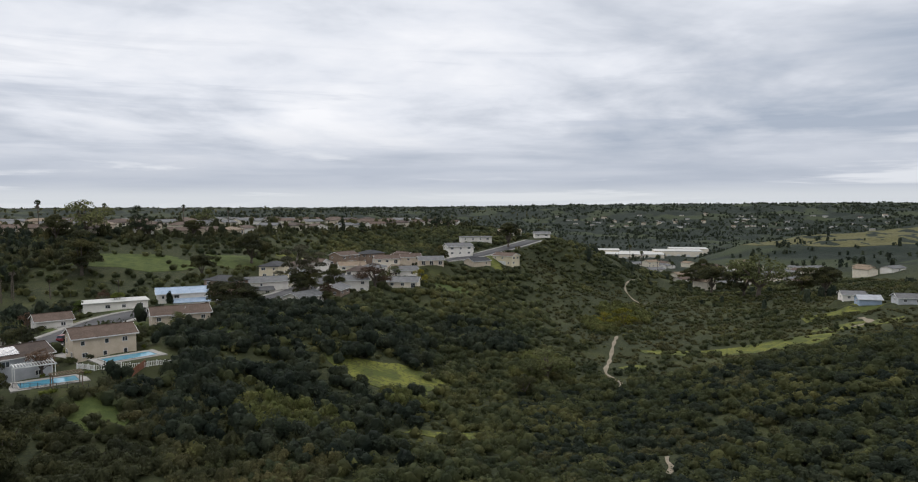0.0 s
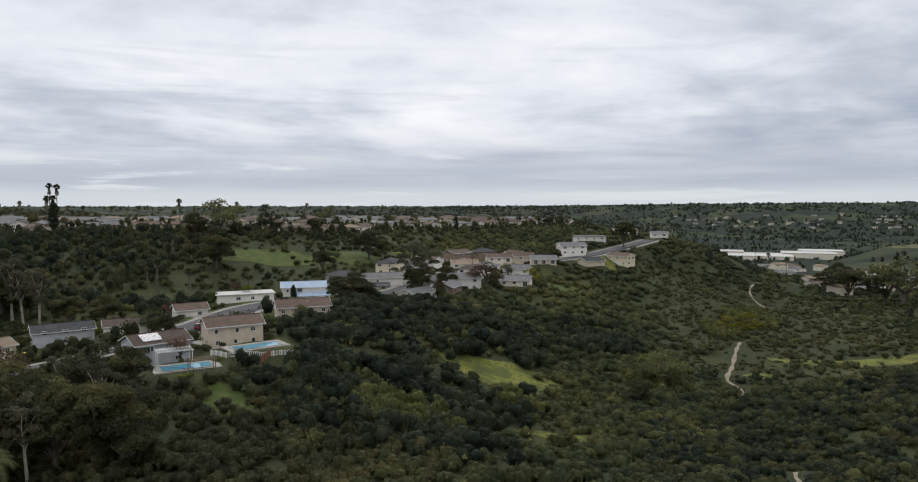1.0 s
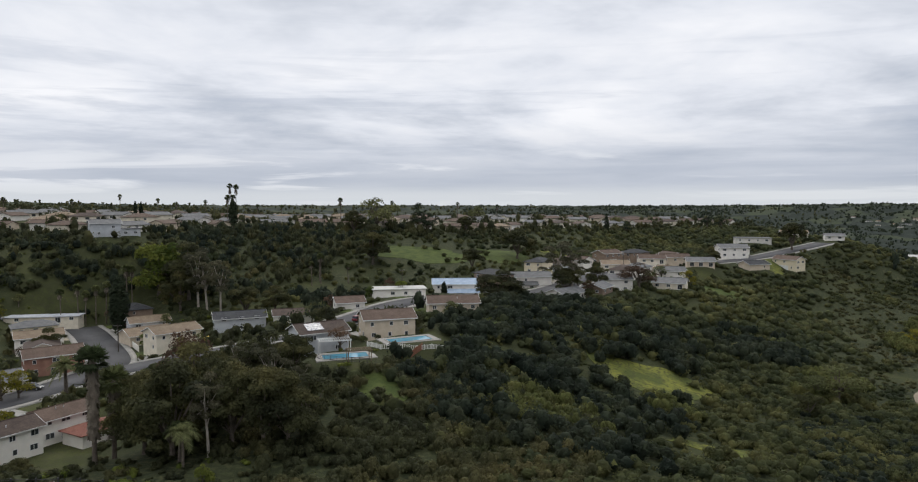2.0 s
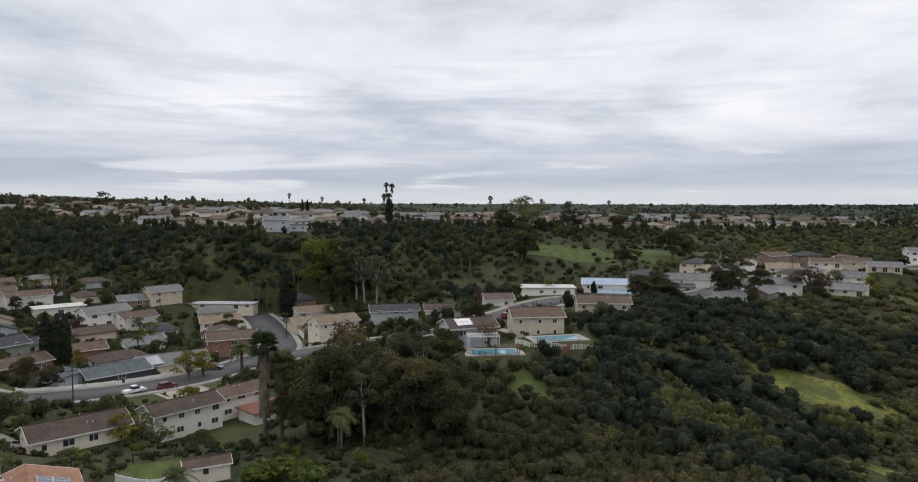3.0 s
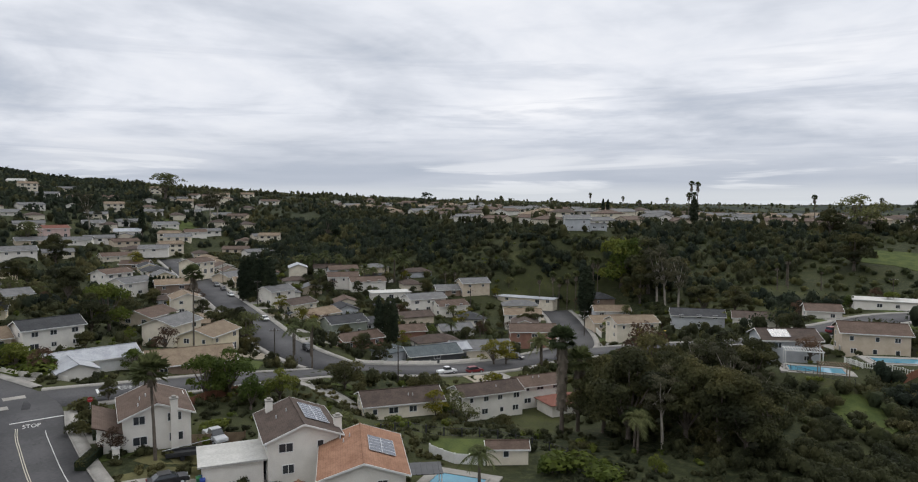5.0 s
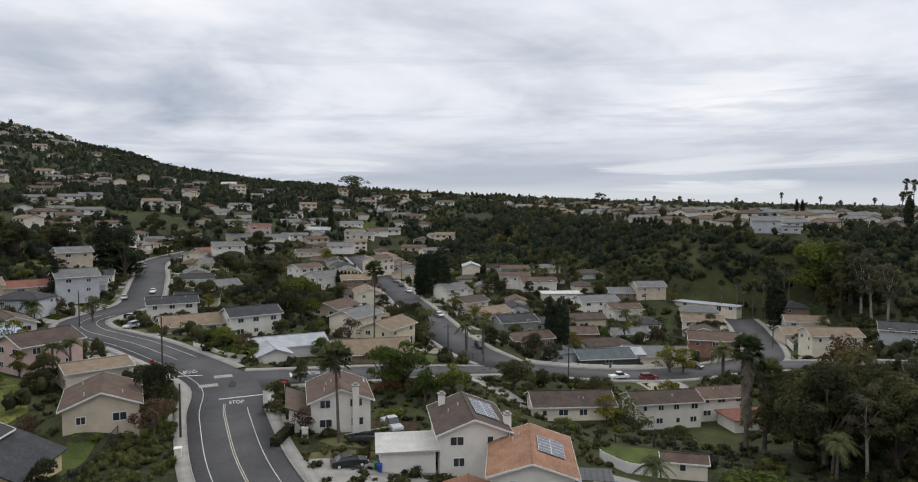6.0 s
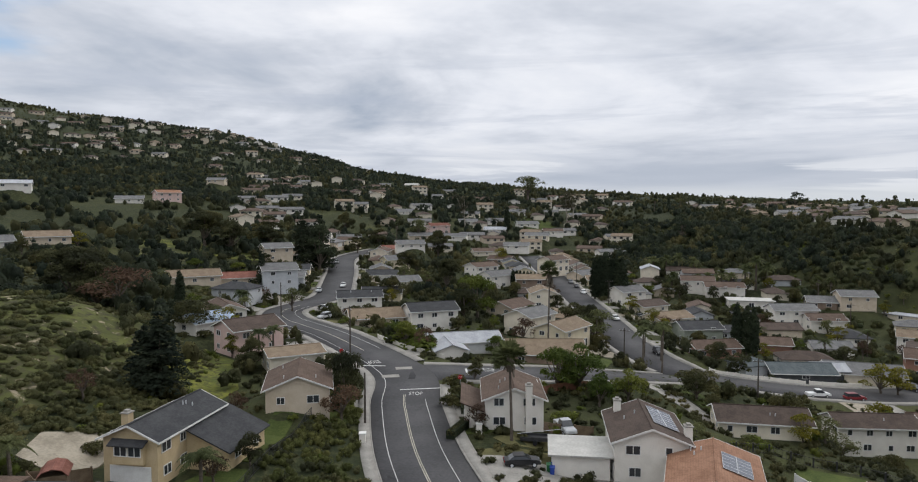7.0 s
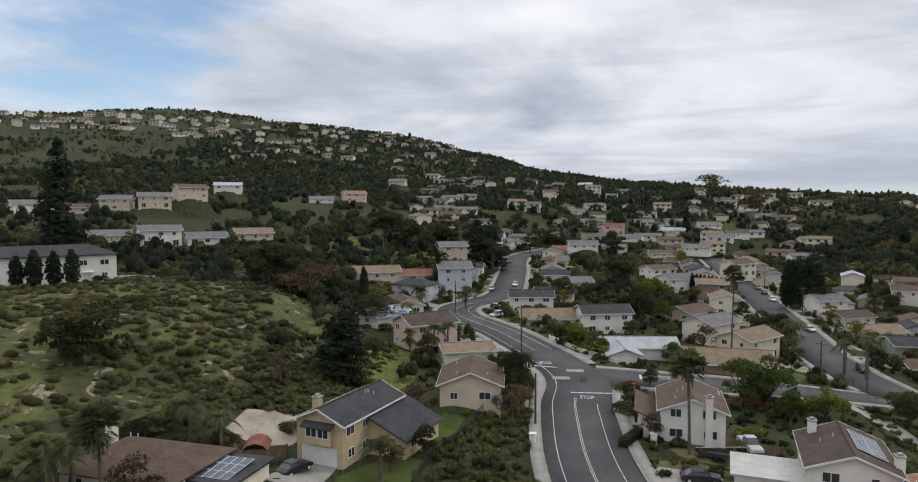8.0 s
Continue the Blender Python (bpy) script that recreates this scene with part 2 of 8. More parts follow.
f1, f2, f3 = n.noise(p, 0.06, 5.0, 0.6), n.noise(p, 0.5, 5.0, 0.65), n.noise(p, 0.22, 6.0, 0.7, 1.0)
c = n.mix(n.smooth(f1, 0.40, 0.60), (0.056, 0.062, 0.024), (0.096, 0.104, 0.034))
c = n.mix(n.smooth(f2, 0.46, 0.66), c, (0.050, 0.046, 0.028))
c = n.mix(n.math("MULTIPLY", n.smooth(f3, 0.57, 0.64), 0.8), c, (0.30, 0.25, 0.18))
n.put(b.inputs["Base Color"], c)
bump(n, b, n.math("ADD", f2, f3), 0.7, 0.3)
M["bank"] = m

WALLS = {
    "white": ((0.662, 0.624, 0.563), (0.754, 0.715, 0.651)),
    "cream": ((0.610, 0.549, 0.439), (0.732, 0.659, 0.537)),
    "tan": ((0.488, 0.403, 0.305), (0.586, 0.500, 0.390)),
    "gold": ((0.44, 0.34, 0.20), (0.52, 0.41, 0.26)),
    "grey": ((0.390, 0.403, 0.415), (0.488, 0.500, 0.512)),
    "blue": ((0.268, 0.342, 0.439), (0.342, 0.415, 0.525)),
    "sage": ((0.244, 0.268, 0.220), (0.329, 0.354, 0.293)),
    "pink": ((0.530, 0.385, 0.345), (0.620, 0.465, 0.420)),
    "brick": ((0.220, 0.115, 0.085), (0.320, 0.180, 0.132)),
    "yellow": ((0.600, 0.520, 0.370), (0.690, 0.605, 0.440)),
    "dark": ((0.055, 0.059, 0.061), (0.091, 0.095, 0.098)),
    "brown": ((0.195, 0.140, 0.104), (0.268, 0.201, 0.152)),
}
for key, (a, c) in WALLS.items():
    M["wall_" + key] = mixed(key + "_stucco", a, c, 0.6, 8.0, 0.9, 0.2, 0.25, 0.10)
ROOFS = {
    "brown": ((0.074, 0.049, 0.036), (0.120, 0.083, 0.063)),
    "darkbrown": ((0.049, 0.035, 0.028), (0.086, 0.062, 0.050)),
    "grey": ((0.105, 0.105, 0.105), (0.165, 0.163, 0.160)),
    "slate": ((0.029, 0.030, 0.033), (0.052, 0.053, 0.055)),
    "teal": ((0.060, 0.075, 0.080), (0.105, 0.120, 0.125)),
    "tan": ((0.155, 0.114, 0.077), (0.230, 0.176, 0.122)),
    "terra": ((0.184, 0.092, 0.054), (0.276, 0.151, 0.096)),
    "red": ((0.14, 0.055, 0.040), (0.21, 0.09, 0.065)),
    "white": ((0.39, 0.38, 0.355), (0.50, 0.49, 0.46)),
    "pale": ((0.30, 0.31, 0.33), (0.42, 0.43, 0.45)),
    "blue": ((0.26, 0.33, 0.42), (0.38, 0.45, 0.54)),
}
for key, (a, c) in ROOFS.items():
    M["roof_" + key] = shingle(key + "_roofing", a, c)
M["trim"] = mixed("white_trim", (0.60, 0.59, 0.56), (0.72, 0.71, 0.69), 1.0, 9.0, 0.6, 0.4, 0.0)
M["garage"] = mixed("garage_door_paint", (0.56, 0.55, 0.53), (0.66, 0.66, 0.64), 0.8, 9.0, 0.6, 0.4, 0.0)
m, n, b = material("window_glass", 0.08, 0.6)
n.put(b.inputs["Base Color"], n.mix(n.noise(object_pos(n), 1.2, 2.0), (0.015, 0.018, 0.022), (0.06, 0.065, 0.07)))
M["glass"] = m
m, n, b = material("solar_cell", 0.15, 0.6)
n.put(b.inputs["Base Color"], n.mix(n.noise(object_pos(n), 2.0, 2.0), (0.030, 0.037, 0.055), (0.066, 0.077, 0.104)))
M["solar"] = m
M["alu"] = mixed("aluminium", (0.45, 0.46, 0.47), (0.58, 0.59, 0.60), 1.0, 9.0, 0.45, 0.5, 0.0)
m, n, b = material("pool_water", 0.06, 0.5)
n.put(b.inputs["Base Color"], n.mix(n.noise(object_pos(n), 0.6, 3.0), (0.05, 0.19, 0.28), (0.10, 0.29, 0.37)))
bump(n, b, n.noise(object_pos(n), 2.0, 2.0), 0.1, 0.05)
M["water"] = m
M["wood"] = mixed("weathered_wood", (0.12, 0.085, 0.055), (0.20, 0.15, 0.10), 1.0, 9.0, vary=0.15)
M["redwood"] = mixed("stained_fence_wood", (0.17, 0.075, 0.045), (0.25, 0.12, 0.075), 1.0, 9.0, vary=0.15)
M["pole"] = mixed("creosoted_pole", (0.045, 0.038, 0.032), (0.085, 0.072, 0.06), 1.0, 9.0)
M["metal_dark"] = mixed("dark_metal", (0.02, 0.02, 0.022), (0.045, 0.045, 0.048), 1.0, 9.0, 0.5, 0.5, 0.0)
M["bark"] = mixed("bark", (0.075, 0.06, 0.048), (0.15, 0.125, 0.10), 1.0, 9.0, relief=0.6)
M["pale_bark"] = mixed("eucalyptus_bark", (0.24, 0.21, 0.17), (0.40, 0.36, 0.31), 0.6, 5.0, relief=0.4)
M["thatch"] = mixed("dead_palm_fronds", (0.10, 0.082, 0.062), (0.19, 0.16, 0.125), 0.8, 9.0, relief=0.6)
M["leaf_scrub"] = foliage("chaparral_leaves", (0.045, 0.057, 0.029), (0.085, 0.094, 0.039), (0.176, 0.165, 0.060), 0.035, clump=0.22, relief=True)
M["leaf_tree"] = foliage("tree_leaves", (0.030, 0.034, 0.019), (0.066, 0.068, 0.030), (0.136, 0.120, 0.046), 0.06, clump=0.16)
M["leaf_bright"] = foliage("bright_leaves", (0.054, 0.078, 0.017), (0.096, 0.120, 0.024), (0.156, 0.162, 0.034))
M["leaf_oak"] = foliage("live_oak_leaves", (0.024, 0.034, 0.024), (0.042, 0.053, 0.033), (0.069, 0.078, 0.043), 0.05, clump=0.2, relief=True)
M["leaf_wood"] = foliage("woodland_leaves", (0.038, 0.044, 0.024), (0.072, 0.076, 0.036), (0.144, 0.128, 0.054), 0.03, clump=0.12, relief=True)
M["leaf_sage"] = foliage("sagebrush_leaves", (0.065, 0.069, 0.032), (0.099, 0.097, 0.043), (0.139, 0.127, 0.055), 0.05, clump=0.2, relief=True)
M["leaf_willow"] = foliage("willow_leaves", (0.088, 0.099, 0.034), (0.123, 0.132, 0.044), (0.176, 0.162, 0.056), 0.08, clump=0.2, relief=True)
M["leaf_olive"] = foliage("olive_leaves", (0.069, 0.080, 0.035), (0.106, 0.115, 0.048), (0.150, 0.150, 0.062))
M["leaf_euc"] = foliage("eucalyptus_leaves", (0.052, 0.054, 0.034), (0.082, 0.081, 0.050), (0.120, 0.112, 0.068))
M["leaf_cypress"] = foliage("cypress_leaves", (0.024, 0.034, 0.020), (0.038, 0.050, 0.029), (0.060, 0.072, 0.038))
M["leaf_palm"] = foliage("palm_fronds", (0.050, 0.066, 0.030), (0.092, 0.106, 0.044), (0.150, 0.156, 0.066))
M["leaf_yellow"] = foliage("yellowing_leaves", (0.10, 0.10, 0.014), (0.16, 0.145, 0.020), (0.22, 0.19, 0.03))
M["leaf_red"] = foliage("russet_leaves", (0.058, 0.039, 0.026), (0.098, 0.062, 0.042), (0.143, 0.091, 0.058))
M["leaf_bank"] = foliage("bank_brush_leaves", (0.067, 0.073, 0.034), (0.113, 0.115, 0.049), (0.189, 0.171, 0.073), 0.09, clump=0.25, relief=True)

# ---- the lie of the land: spines of streets, mesa rims, feet of slopes, canyon floors (x, y, z) ----
STREETS = {
    "main": [(-30, 22, 25), (-60, 8, 25.5), (-86, 1, 26), (-109, -2, 26.5), (-131, -4, 26.5), (-162, -20, 27), (-178, -30, 26.8), (-191, -38, 26.6), (-205, -41.5, 26.6), (-220, -36, 26.9), (-236, -32, 27.3), (-286, -36, 29), (-346, -41, 31), (-395, -28, 32)],
    "link": [(-131, -2, 26.5), (-131, 13, 26), (-137, 34, 24), (-152, 58, 19)],
    "long": [(-419, 61, 26), (-308, 60, 22), (-221, 57, 20.5), (-185, 56, 19.5), (-162, 62, 18), (-157, 80, 15.5), (-156, 104, 13.6), (-158, 124, 13.4)],
    "close": [(-158, 124, 13.4), (-167, 145, 13.2), (-205, 172, 12.8), (-226, 184, 13)],
    "ridge": [(-159, 130, 13.4), (-136, 152, 17.5), (-112, 160, 23), (-103, 176, 25.5), (-100, 214, 26), (-70, 255, 25), (-58, 324, 26), (-30, 369, 27), (2, 390, 29), (24, 419, 31.5), (52, 470, 35)],
}
LANDFORMS = [
    # mesa rim and the flat behind it
    [(-700, 250, 60), (-570, 215, 54), (-440, 215, 49), (-360, 205, 47.5), (-300, 222, 46.5), (-252, 213, 45.5), (-250, 290, 46), (-200, 345, 44.5), (-140, 370, 43.5), (-108, 462, 43), (-30, 525, 42.5), (10, 605, 41)],
    [(-800, 500, 52), (-450, 420, 48), (-300, 420, 46.5), (-200, 560, 45), (-80, 640, 43)],
    [(-3000, 800, 62), (-2600, 2600, 40), (-900, 1500, 44), (-500, 3200, 26)],
    # foot of the mesa slope
    [(-460, 110, 31), (-302, 150, 24), (-242, 178, 19), (-212, 200, 20), (-160, 238, 22), (-128, 255, 25), (-108, 272, 29), (-96, 322, 33), (-72, 398, 29), (-30, 445, 30)],
    # the canyon floor, falling to the north-east, and the broad valley beyond
    [(-62, 94, 22), (-52, 119, 19), (-36, 125, 17), (-18, 159, 12), (14, 192, 8), (54, 236, 5), (104, 407, 0), (168, 534, -2), (303, 848, -12), (420, 1150, -24)],
    [(200, 1500, -28), (500, 1900, -31), (1200, 1500, -25), (1500, 900, -10), (900, 900, -18)],
    [(-300, 3000, 26), (0, 2500, -20), (300, 3000, 38), (900, 2900, 46), (1700, 2500, 48), (2300, 1900, 50)],
    [(150, 4400, 36), (1500, 3900, 44), (2600, 2900, 55), (3300, 1500, 56)],
    # the spur under the ridge road, down to the canyon
    [(-54, 184, 26), (-40, 222, 25), (-18, 292, 24.5), (12, 372, 26)],
    [(66, 466, 35), (92, 490, 29), (116, 507, 19), (141, 455, 2)],
    [(-10, 250, 13), (20, 330, 12), (70, 420, 12)],
    # the near slope on the far side of the canyon
    [(40, 133, 10), (66, 123, 20), (95, 140, 26), (120, 170, 28)],
    [(106, 246, 6), (158, 255, 14), (200, 310, 15), (230, 330, 20)],
    [(240, 230, 35), (330, 330, 32), (420, 500, 24), (700, 600, 40), (620, 760, 14)],
    # the grass hill over the valley
    [(370, 900, 6), (474, 900, 18), (603, 900, 27), (760, 880, 34)],
    [(330, 660, -4), (420, 650, 4), (520, 700, 12)],
    [(0, 20, 22), (-25, 55, 22), (10, 80, 19), (60, 40, 30), (0, -60, 31), (-40, -60, 31), (120, -40, 40)],
    [(-86, 46, 23), (-76, 62, 20.5), (-60, 74, 20), (-108, 30, 25), (-122, 76, 15), (-120, 98, 12.5), (-100, 86, 15)],
    # shelf of the pool houses above the canyon
    [(-84, 128, 25), (-66, 146, 26), (-58, 168, 26)],
    # the bank and the shelf with the white house
    [(-69, -22, 26.5), (-82, -36, 26.5), (-98, -34, 27), (-106, -41, 27.5), (-120, -42, 27.5), (-142, -45, 27.5)],
    [(-52, -40, 29), (-66, -50, 32), (-82, -60, 33.5), (-100, -56, 35), (-120, -59, 36.5), (-144, -66, 38)],
    [(-60, -84, 40), (-95, -100, 41.5), (-124, -113, 42), (-128, -82, 41.5), (-130, -70, 41)],
    [(-160, -78, 34), (-165, -100, 37), (-219, -78, 36), (-180, -66, 31), (-180, -136, 43), (-292, -213, 53), (-421, -167, 58), (-340, -110, 46)],
    [(-520, -57, 57), (-563, 31, 52), (-615, 105, 57), (-460, 20, 37), (-420, -30, 34)],
    # the mountain
    [(-700, -980, 160), (-840, -858, 165), (-1039, -699, 180), (-1177, -428, 183), (-1090, -300, 160), (-985, -187, 129), (-898, -100, 98), (-853, 11, 81), (-697, 97, 66)],
    [(-634, -302, 92), (-488, -385, 82), (-380, -480, 84)],
    [(-1500, -900, 130), (-1700, -300, 110), (-1300, 200, 80), (-900, -1500, 120)],
    [(600, -600, 60), (0, -800, 70), (1500, -200, 60), (2500, -1500, 60), (0, -2500, 60), (-2500, -2500, 60), (-3500, -500, 60)],
]


def dense(line, step):
    """Points along a polyline at most step apart."""
    out = [line[0]]
    for a, b in zip(line, line[1:]):
        k = max(1, int(math.dist(a[:2], b[:2]) / step))
        out += [tuple(p + (q - p) * i / k for p, q in zip(a, b)) for i in range(1, k + 1)]
    return out


def glide(line, step=3.0):
    """A Catmull-Rom curve through a polyline."""
    q = [np.array(v, float) for v in (line[0], *line, line[-1])]
    out = []
    for a, b, c, d in zip(q, q[1:], q[2:], q[3:]):
        k = max(2, int(np.linalg.norm((c - b)[:2]) / step))
        for i in range(k):
            t = i / k
            out.append(0.5 * (2 * b + (c - a) * t + (2 * a - 5 * b + 4 * c - d) * t * t + (3 * b - a - 3 * c + d) * t ** 3))
    out.append(q[-1])
    return np.array(out)


ROADS = {k: glide(v) for k, v in STREETS.items()}
SPINES = np.array(sorted({tuple(np.round(p, 1)) for line in LANDFORMS for p in dense(line, 60)} | {tuple(np.round(p, 1)) for r in STREETS.values() for p in dense(r, 40)}))
_r = np.hypot(SPINES[:, None, 0] - SPINES[None, :, 0], SPINES[:, None, 1] - SPINES[None, :, 1])
_n = len(SPINES)
_a = np.zeros((_n + 1, _n + 1))
_a[:_n, :_n] = -_r + np.eye(_n) * 2.0
_a[:_n, _n] = _a[_n, :_n] = 1.0
_w = np.linalg.solve(_a, np.append(SPINES[:, 2], 0.0))
_road_pts = np.concatenate(list(ROADS.values()))
HALF = 5.6    # half the carriageway, kerb to kerb


def lay(x, y):
    """Height of the land from its spines alone."""
    x, y = np.atleast_1d(np.asarray(x, float)), np.atleast_1d(np.asarray(y, float))
    out = np.empty(len(x))
    for i in range(0, len(x), 20000):
        s = slice(i, i + 20000)
        r = np.hypot(x[s, None] - SPINES[None, :, 0], y[s, None] - SPINES[None, :, 1])
        out[s] = -np.sqrt(r * r + 16.0) @ _w[:_n] + _w[_n]
    return out


def road_near(x, y):
    """Distance to the nearest street's middle, and the street's height there."""
    x, y = np.atleast_1d(np.asarray(x, float)), np.atleast_1d(np.asarray(y, float))
    far, z = np.full(len(x), 1e3), np.zeros(len(x))
    close = np.flatnonzero((x > -470) & (x < 120) & (y > -110) & (y < 540))
    for i in range(0, len(close), 20000):
        s = close[i:i + 20000]
        d = np.hypot(x[s, None] - _road_pts[None, :, 0], y[s, None] - _road_pts[None, :, 1])
        k = d.argmin(1)
        far[s], z[s] = d[np.arange(len(s)), k], _road_pts[k, 2]
    return far, z


def ease(v, lo, hi):
    t = np.clip((v - lo) / (hi - lo), 0, 1)
    return t * t * (3 - 2 * t)


PADS = []     # levelled house plots: x, y, z, radius


def ground(x, y):
    """Height of the finished ground: land, street beds and levelled plots."""
    z = lay(x, y)
    d, rz = road_near(x, y)
    if PADS:
        x, y = np.atleast_1d(np.asarray(x, float)), np.atleast_1d(np.asarray(y, float))
        for px, py, pz, pr in PADS:
            s = np.flatnonzero((abs(x - px) < pr + 7) & (abs(y - py) < pr + 7))
            if len(s):
                k = 1 - ease(np.hypot(x[s] - px, y[s] - py), pr, pr + 6.5)
                z[s] = z[s] * (1 - k) + pz * k
    k = 1 - ease(d, HALF + 3.2, HALF + 13)
    return z * (1 - k) + (rz - 0.03) * k

# ---- mesh tools ----
def mesh_of(name, verts, faces, mat):
    me = bpy.data.meshes.new(name)
    me.from_pydata([tuple(v) for v in verts], [], faces)
    me.materials.append(mat)
    return me


def quick_mesh(name, co, quads, mats, slot=None):
    """A large mesh from numpy arrays of places and of quads."""
    me = bpy.data.meshes.new(name)
    me.vertices.add(len(co))
    me.vertices.foreach_set("co", np.asarray(co, np.float32).ravel())
    k = quads.shape[1]
    me.loops.add(quads.size)
    me.loops.foreach_set("vertex_index", quads.astype(np.int32).ravel())
    me.polygons.add(len(quads))
    me.polygons.foreach_set("loop_start", np.arange(0, quads.size, k, dtype=np.int32))
    for m_ in mats:
        me.materials.append(m_)
    if slot is not None:
        me.polygons.foreach_set("material_index", slot.astype(np.int32))
    me.update(calc_edges=True)
    me.validate()
    return me


def part(name, data, parent, label="", m=None):
    """Links a mesh as one object under a thing or a part."""
    ob = new(name, data)
    ob.parent = parent
    if m is not None:
        ob.matrix_basis = m
    if label:
        ob["label"] = label
    return ob


def thing(name, x, y, z, yaw=0.0, label="", category="", group="", kind="", tilt=0.0):
    ob = new(name)
    ob.empty_display_size = 0.3
    ob.matrix_basis = pose(x, y, z, tilt, 0, yaw)
    return tagged(ob, label, category, group, kind)


class Builder:
    """Collects boxes, prisms and tubes into one mesh."""

    def __init__(self):
        self.v, self.f = [], []

    def hull(self, pts, faces):
        k = len(self.v)
        self.v += [tuple(p) for p in pts]
        self.f += [tuple(k + i for i in f) for f in faces]
        return self

    def box(self, x0, y0, z0, x1, y1, z1):
        return self.hull([(x, y, z) for z in (z0, z1) for y in (y0, y1) for x in (x0, x1)],
                         [(0, 2, 3, 1), (4, 5, 7, 6), (0, 1, 5, 4), (2, 6, 7, 3), (0, 4, 6, 2), (1, 3, 7, 5)])

    def slab(self, poly, thick):
        """A flat polygon (counter-clockwise from above) with thickness downwards."""
        k = len(poly)
        low = [(x, y, z - thick) for x, y, z in poly]
        return self.hull(list(poly) + low, [tuple(range(k)), tuple(range(2 * k - 1, k - 1, -1))] + [(i, k + i, k + (i + 1) % k, (i + 1) % k) for i in range(k)])

    def tube(self, path, radii, sides=7):
        rings = []
        path = [Vector(p) for p in path]
        for i, (p, r) in enumerate(zip(path, radii)):
            d = (path[min(i + 1, len(path) - 1)] - path[max(i - 1, 0)]).normalized()
            a = d.orthogonal().normalized()
            c = d.cross(a)
            rings.append([p + (a * math.cos(t) + c * math.sin(t)) * r for t in (2 * math.pi * j / sides for j in range(sides))])
        k = len(self.v)
        for ring in rings:
            self.v += [tuple(q) for q in ring]
        for i in range(len(rings) - 1):
            for j in range(sides):
                a, b2 = k + i * sides + j, k + i * sides + (j + 1) % sides
                self.f.append((a, b2, b2 + sides, a + sides))
        self.f.append(tuple(k + j for j in range(sides))[::-1])
        self.f.append(tuple(k + (len(rings) - 1) * sides + j for j in range(sides)))
        return self

    def mesh(self, name, mat):
        return mesh_of(name, self.v, self.f, mat)


# ---- houses ----
WINDOW_MESH = {}


def window_meshes(w, h, frame_mat):
    key = (round(w, 1), round(h, 1), frame_mat)
    if key not in WINDOW_MESH:
        t, d = 0.09, 0.07
        xs = [-w / 2, -w / 2 + t] + ([-0.04, 0.04] if w > 1.0 else []) + [w / 2 - t, w / 2]
        zs = [0, t, h - t, h]
        fr = Builder()
        fr.v = [(x, y, z) for y in (-d, 0.02) for z in zs for x in xs]
        nx, nz = len(xs), len(zs)
        solid = {(i, k) for i in range(nx - 1) for k in range(nz - 1) if k != 1 or i % 2 == 0}
        at = lambda i, k, b: b * nx * nz + k * nx + i
        for i, k in solid:
            fr.f.append((at(i, k, 0), at(i + 1, k, 0), at(i + 1, k + 1, 0), at(i, k + 1, 0)))
            for di, dk, e0, e1 in ((-1, 0, (0, 1), (0, 0)), (1, 0, (1, 0), (1, 1)), (0, -1, (0, 0), (1, 0)), (0, 1, (1, 1), (0, 1))):
                if (i + di, k + dk) not in solid:
                    fr.f.append((at(i + e0[0], k + e0[1], 0), at(i + e1[0], k + e1[1], 0), at(i + e1[0], k + e1[1], 1), at(i + e0[0], k + e0[1], 1))[::-1])
        pane = Builder().box(-w / 2 + t, -0.03, t, w / 2 - t, 0.015, h - t)
        WINDOW_MESH[key] = (fr.mesh("window_frame", M[frame_mat]), pane.mesh("window_pane", M["glass"]))
    return WINDOW_MESH[key]


JOINED = {}


def add_window(house_ob, x, y, z, w, h, face, frame_mat="trim", fine=True):
    fr, pane = window_meshes(w, h, frame_mat)
    if not fine:
        # far houses: frame and pane are one mesh of two materials
        key = (round(w, 1), round(h, 1))
        if key not in JOINED:
            bm = bmesh.new()
            bm.from_mesh(fr)
            k = len(bm.faces)
            bm.from_mesh(pane)
            for i, f in enumerate(bm.faces):
                f.material_index = 0 if i < k else 1
            me = bpy.data.meshes.new("window")
            bm.to_mesh(me)
            bm.free()
            me.materials.append(M[frame_mat])
            me.materials.append(M["glass"])
            JOINED[key] = me
        return part("window", JOINED[key], house_ob, m=pose(x, y, z, 0, 0, face))
    win = part("window", fr, house_ob, m=pose(x, y, z, 0, 0, face))
    part("pane", pane, win)
    return win


